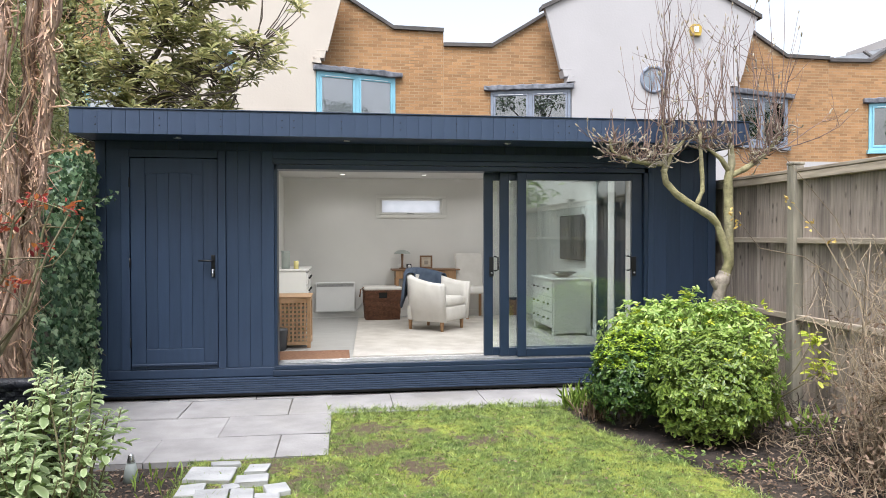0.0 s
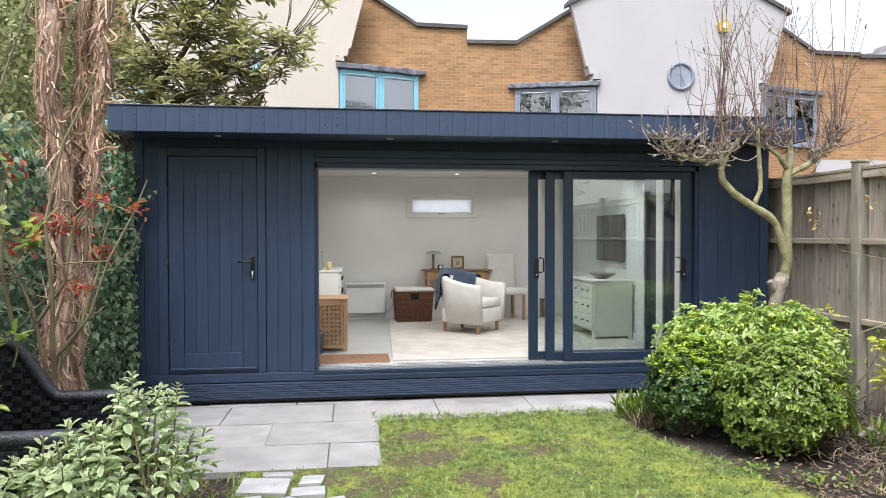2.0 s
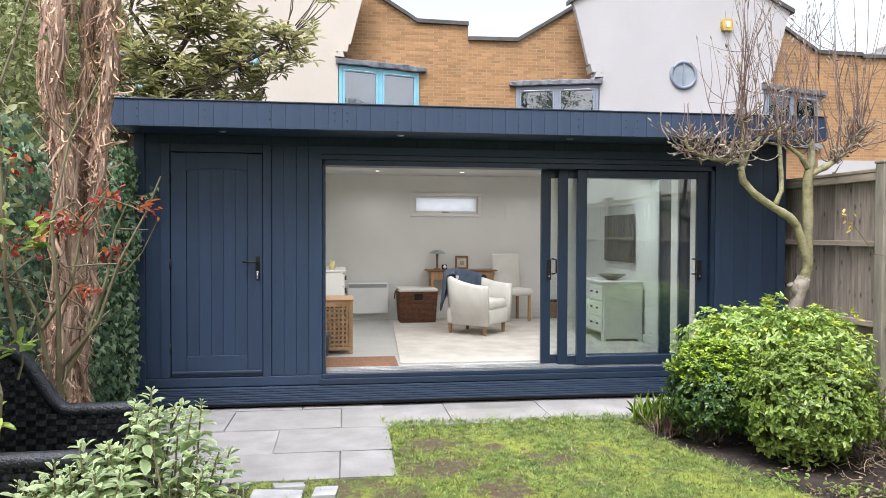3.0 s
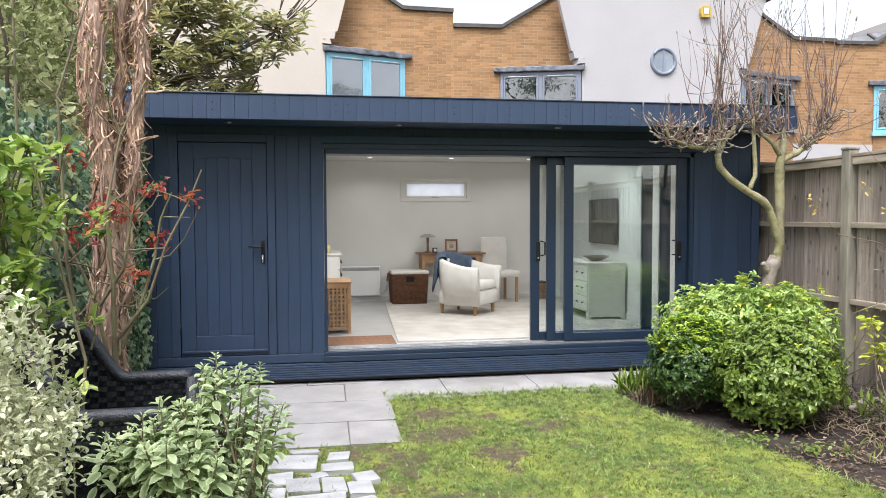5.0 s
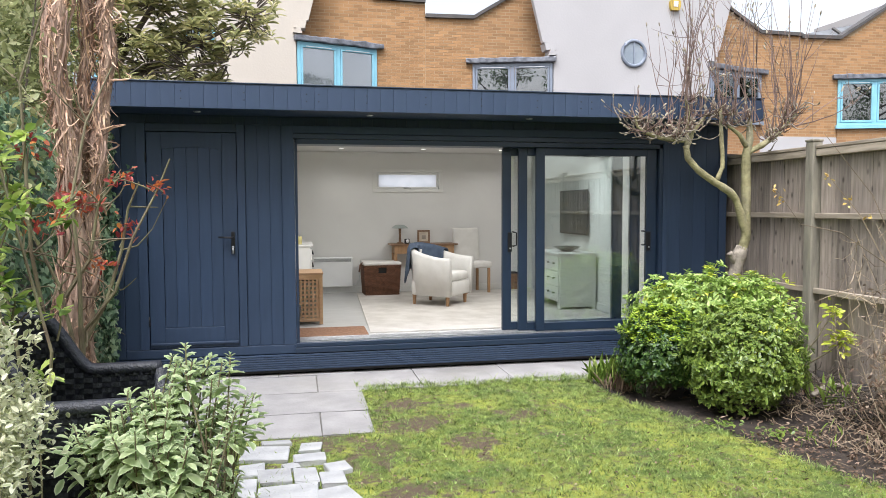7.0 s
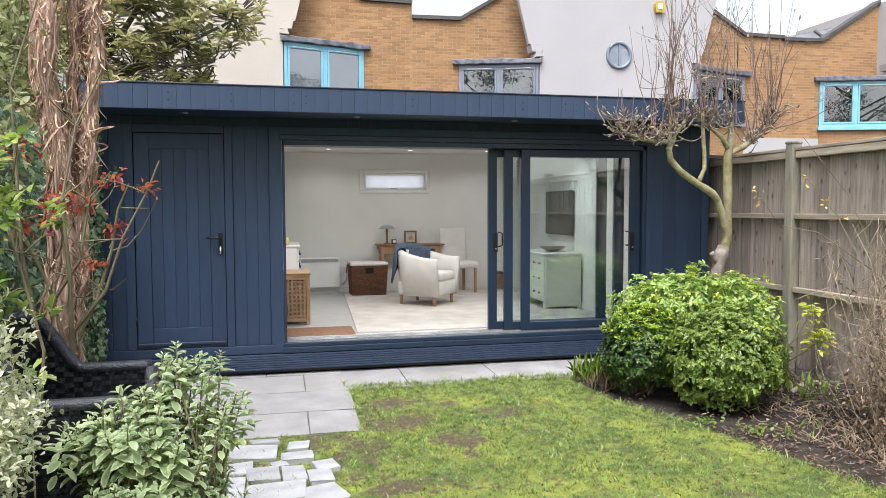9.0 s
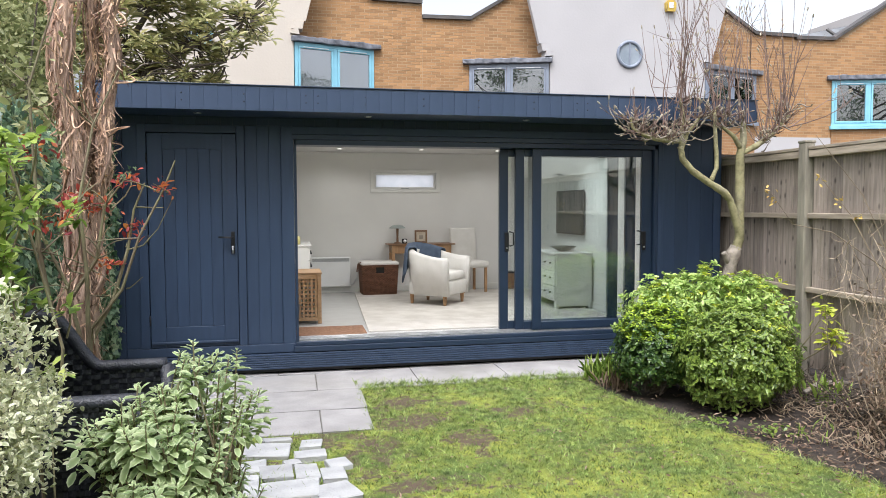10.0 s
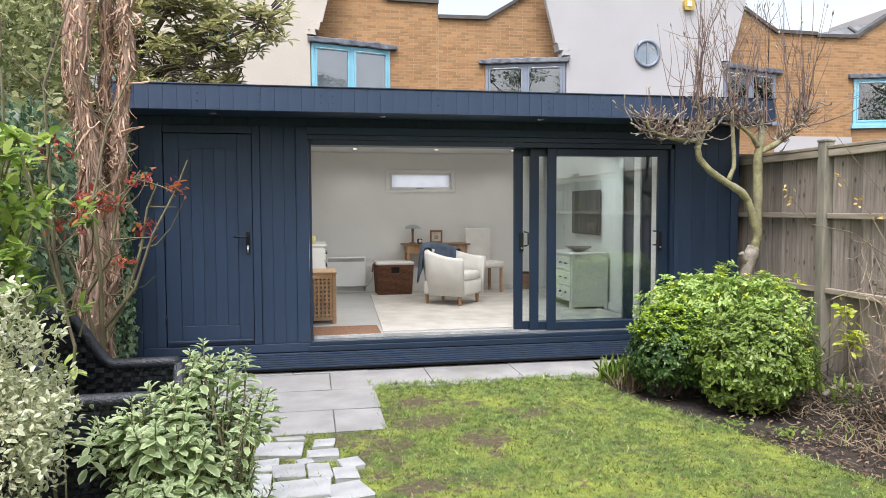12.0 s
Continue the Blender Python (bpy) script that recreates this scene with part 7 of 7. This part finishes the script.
for x0, x1, z0, z1 in ((-0.098, 0.098, 0.0, 0.026), (-0.098, 0.098, 0.174, 0.2), (-0.098, -0.072, 0.027, 0.173), (0.072, 0.098, 0.027, 0.173)):
    box("moulding", x0, x1, -0.012, 0.012, z0, z1, DARKWOOD, pic, 0.004)
box("print", -0.071, 0.071, -0.002, 0.004, 0.027, 0.173, shade("cream_print", (0.66, 0.6, 0.5), (0.5, 0.42, 0.33), 9, 0.7, 0), pic)
box("motif", -0.03, 0.035, -0.004, -0.0025, 0.06, 0.12, shade("brown_print_shape", (0.38, 0.33, 0.28), None, 20, 0.7, 0), pic, label="blurred brown shape")

# wicker basket
bk = thing("wicker_basket", "brown wicker storage basket with white liner", "basket", (1.215, 3.85, F), 2)
bm = bmesh.new()
for r_ in range(26):
    z = 0.012 + r_ * 0.0175
    hw, hd = 0.245 + 0.028 * r_ / 26, 0.195 + 0.02 * r_ / 26
    n_ = 26
    for s_ in range(4):
        for i in range(n_):
            t0_, t1_ = -1 + 2 * i / n_, -1 + 2 * (i + 1) / n_
            o = 0.005 * (1 if (i + r_) % 2 else -1)
            if s_ == 0 and 10 <= i < 16 and 19 <= r_ < 24:
                continue
            if s_ < 2:
                sg = -1 if s_ == 0 else 1
                p0, p1 = Vector((t0_ * hw, sg * (hd + o), z)), Vector((t1_ * hw, sg * (hd - o), z))
            else:
                sg = -1 if s_ == 2 else 1
                p0, p1 = Vector((sg * (hw + o), t0_ * hd, z)), Vector((sg * (hw - o), t1_ * hd, z))
            add_tube(bm, [p0, p1], 0.0095, 4, False)
part("weave", bm, WICKER, bk)
# Black core that paints the shaded hollow behind the weave
box("inside", -0.225, 0.225, -0.178, 0.178, 0.005, 0.44, BLACK, bk)
bm = bmesh.new()
add_box(bm, -0.283, 0.283, -0.228, 0.228, 0.455, 0.505, 0.02)
for v in bm.verts:
    v.co += Vector((0, 0, 0.006 * noise.noise(v.co * 9)))
part("liner", bm, FABRIC, bk, "white folded cloth liner", True)
tube("tie", [(-0.285, -0.18, 0.50), (-0.33, -0.20, 0.47), (-0.345, -0.2, 0.36)], 0.010, WICKER, bk, 6)

# convector heater
ht = thing("wall_heater", "white wall-mounted electric panel heater", "heater", (0.52, 4.13, F + 0.10))
box("body", -0.30, 0.30, -0.035, 0.045, 0, 0.455, WHITE_ENAMEL, ht, 0.012)
for i in range(4):
    box("grille_slot", -0.28, 0.275, -0.0385, -0.0355, 0.388 + i * 0.013, 0.395 + i * 0.013, shade("grey_grille", (0.25, 0.25, 0.26), None, 9, 0.5, 0) if i == 0 else bpy.data.materials["grey_grille"], ht)
for sx in (-0.2, 0.2):
    box("bracket", sx - 0.02, sx + 0.02, 0.046, 0.094, 0.1, 0.35, WHITE_ENAMEL, ht)
cable = thing("heater_cable", "white cable from the heater along the wall", "cable")
tube("cable", [(0.80, 4.17, F + 0.16), (0.86, 4.18, F + 0.12), (0.92, 4.19, F + 0.2), (0.93, 4.2, F + 0.4)], 0.008, WHITE_ENAMEL, cable, 6)

# lattice laundry box
lb = thing("laundry_box", "pale wooden laundry box with square-hole lattice sides", "laundry box", (0.0, 1.43, F))
HW, HD, HH = 0.262, 0.27, 0.58
box("lid", -HW - 0.008, HW + 0.008, -HD - 0.008, HD + 0.008, HH - 0.02, HH, ACACIA, lb, 0.004)
for sx in (-1, 1):
    for sy in (-1, 1):
        cx, cy = sx * (HW - 0.02), sy * (HD - 0.02)
        box("post", cx - 0.02, cx + 0.02, cy - 0.02, cy + 0.02, 0.001, HH - 0.021, ACACIA, lb, 0.003)
for s_ in (-1, 1):
    yy = s_ * (HD - 0.012)
    box("rail", -HW + 0.041, HW - 0.041, yy - 0.009, yy + 0.009, HH - 0.075, HH - 0.021, ACACIA, lb, 0.002)
    box("rail", -HW + 0.041, HW - 0.041, yy - 0.009, yy + 0.009, 0.035, 0.075, ACACIA, lb, 0.002)
    for i in range(10):
        x = -HW + 0.062 + i * 0.0445
        box("slat", x - 0.011, x + 0.011, yy - 0.005, yy + 0.001, 0.076, HH - 0.076, ACACIA, lb)
    for i in range(9):
        z = 0.10 + i * 0.0475
        box("slat", -HW + 0.041, HW - 0.041, yy + 0.0015, yy + 0.007, z - 0.011, z + 0.011, ACACIA, lb)
    xx = s_ * (HW - 0.012)
    box("rail", xx - 0.009, xx + 0.009, -HD + 0.041, HD - 0.041, HH - 0.075, HH - 0.021, ACACIA, lb, 0.002)
    box("rail", xx - 0.009, xx + 0.009, -HD + 0.041, HD - 0.041, 0.035, 0.075, ACACIA, lb, 0.002)
    for i in range(10):
        y = -HD + 0.062 + i * 0.046
        box("slat", xx - 0.005, xx + 0.001, y - 0.011, y + 0.011, 0.076, HH - 0.076, ACACIA, lb)
box("liner", -HW + 0.05, HW - 0.05, -HD + 0.05, HD - 0.05, 0.05, HH - 0.09, FABRIC, lb, label="pale cloth liner inside the box")
bag = thing("grey_bin", "small dark grey bin beside the laundry box", "bin", (-0.10, 1.05, F))
lathe("body", [(0.10, 0.002), (0.12, 0.22), (0.115, 0.24)], shade("dark_grey_plastic", (0.06, 0.065, 0.075), None, 8, 0.5, 0.05), bag, 18)


def drawers(x, y, rz, width, depth, height, rows_, label):
    """A chest whose front looks along local -y."""
    ch = thing("chest_of_drawers", label, "chest of drawers", (x, y, F), rz, group="white chests of drawers")
    box("top", -width / 2 - 0.015, width / 2 + 0.015, -depth / 2 - 0.015, depth / 2, height - 0.025, height, WHITE_PAINT, ch, 0.006)
    box("carcass", -width / 2, width / 2, -depth / 2 + 0.02, depth / 2, 0.10, height - 0.026, WHITE_PAINT, ch, 0.003)
    for s_ in (-1, 1):
        xa, xb = sorted((s_ * width / 2, s_ * (width / 2 - 0.09)))
        bm_ = bmesh.new()
        add_prism(bm_, [(xa, 0.0), (xb, 0.0), (xb, 0.10), (xa, 0.10)], -depth / 2 + 0.02, -depth / 2 + 0.05)
        add_prism(bm_, [(xa, 0.0), (xb, 0.0), (xb, 0.10), (xa, 0.10)], depth / 2 - 0.05, depth / 2)
        part("foot", bm_, WHITE_PAINT, ch)
    for s_ in (-1, 1):
        xa, xb = sorted((s_ * width / 2, s_ * (width / 2 - 0.02)))
        box("side_skirt", xa, xb, -depth / 2 + 0.051, depth / 2 - 0.051, 0.04, 0.099, WHITE_PAINT, ch, 0.002)
    hgt = (height - 0.16) / rows_
    for r_ in range(rows_):
        for s_ in (-1, 1):
            xa, xb = sorted((s_ * 0.012, s_ * (width / 2 - 0.02)))
            z = 0.12 + r_ * hgt
            dr = box("drawer", xa, xb, -depth / 2, -depth / 2 + 0.019, z, z + hgt - 0.012, WHITE_PAINT, ch, 0.004)
            for kx in (0.28, 0.72):
                kxx = xa + (xb - xa) * kx
                tube("knob", [(kxx, -depth / 2 - 0.001, z + hgt / 2), (kxx, -depth / 2 - 0.014, z + hgt / 2), (kxx, -depth / 2 - 0.026, z + hgt / 2)], [0.008, 0.012, 0.013], BLACK, dr, 8)
    return ch


drawers(-0.035, 2.95, 90, 0.90, 0.42, 0.83, 4, "white chest of drawers with black knobs")
drawers(3.455, 2.08, -90, 0.95, 0.50, 0.725, 3, "white chest of drawers under the screen")
jar = thing("glass_vase", "clear greenish glass vase on the chest", "vase", (-0.12, 2.68, F + 0.831))
lathe("vessel", [(0.05, 0), (0.055, 0.02), (0.055, 0.22), (0.06, 0.235), (0.05, 0.225)], LAMP_GLASS, jar, 20)
cand = thing("yellow_candle", "pale yellow pillar candle on the chest", "candle", (0.02, 2.60, F + 0.831))
lathe("wax", [(0.032, 0), (0.032, 0.10), (0.026, 0.104)], shade("pale_yellow_wax", (0.75, 0.66, 0.28), None, 8, 0.5, 0.02), cand, 16)
lathe("wick", [(0.002, 0.104), (0.002, 0.118)], BLACK, cand, 6)
bowl = thing("bowl", "shallow grey decorative bowl on the chest", "bowl", (3.45, 1.95, F + 0.726))
lathe("dish", [(0.06, 0), (0.08, 0.012), (0.17, 0.06), (0.175, 0.066), (0.15, 0.058), (0.05, 0.02)], shade("grey_glazed_bowl", (0.18, 0.19, 0.16), (0.1, 0.11, 0.09), 9, 0.3, 0.1), bowl, 24)
tv = thing("television", "dark flat television on the side wall", "television", (3.70, 2.35, 1.52))
box("casing", -0.022, 0.012, -0.475, 0.475, -0.30, 0.30, BLACK, tv, 0.006)
box("screen", -0.026, -0.0225, -0.462, 0.462, -0.285, 0.288, SCREEN, tv)
box("bracket", 0.013, 0.034, -0.15, 0.15, -0.12, 0.12, BLACK, tv)
socket = thing("wall_socket", "white double wall socket", "socket", (3.732, 3.35, F + 1.0))
box("plate", -0.010, 0.004, -0.073, 0.073, -0.043, 0.043, WHITE_ENAMEL, socket, 0.003)
box("switch", -0.0135, -0.0105, -0.05, -0.03, 0.005, 0.025, STEEL, socket)
crate = thing("dark_box", "small dark storage box by the back wall", "box", (3.32, 4.05, F))
box("body", -0.09, 0.09, -0.10, 0.10, 0.013, 0.26, DARKWOOD, crate, 0.008)
box("lid", -0.095, 0.095, -0.105, 0.105, 0.261, 0.285, BLACK, crate, 0.006)
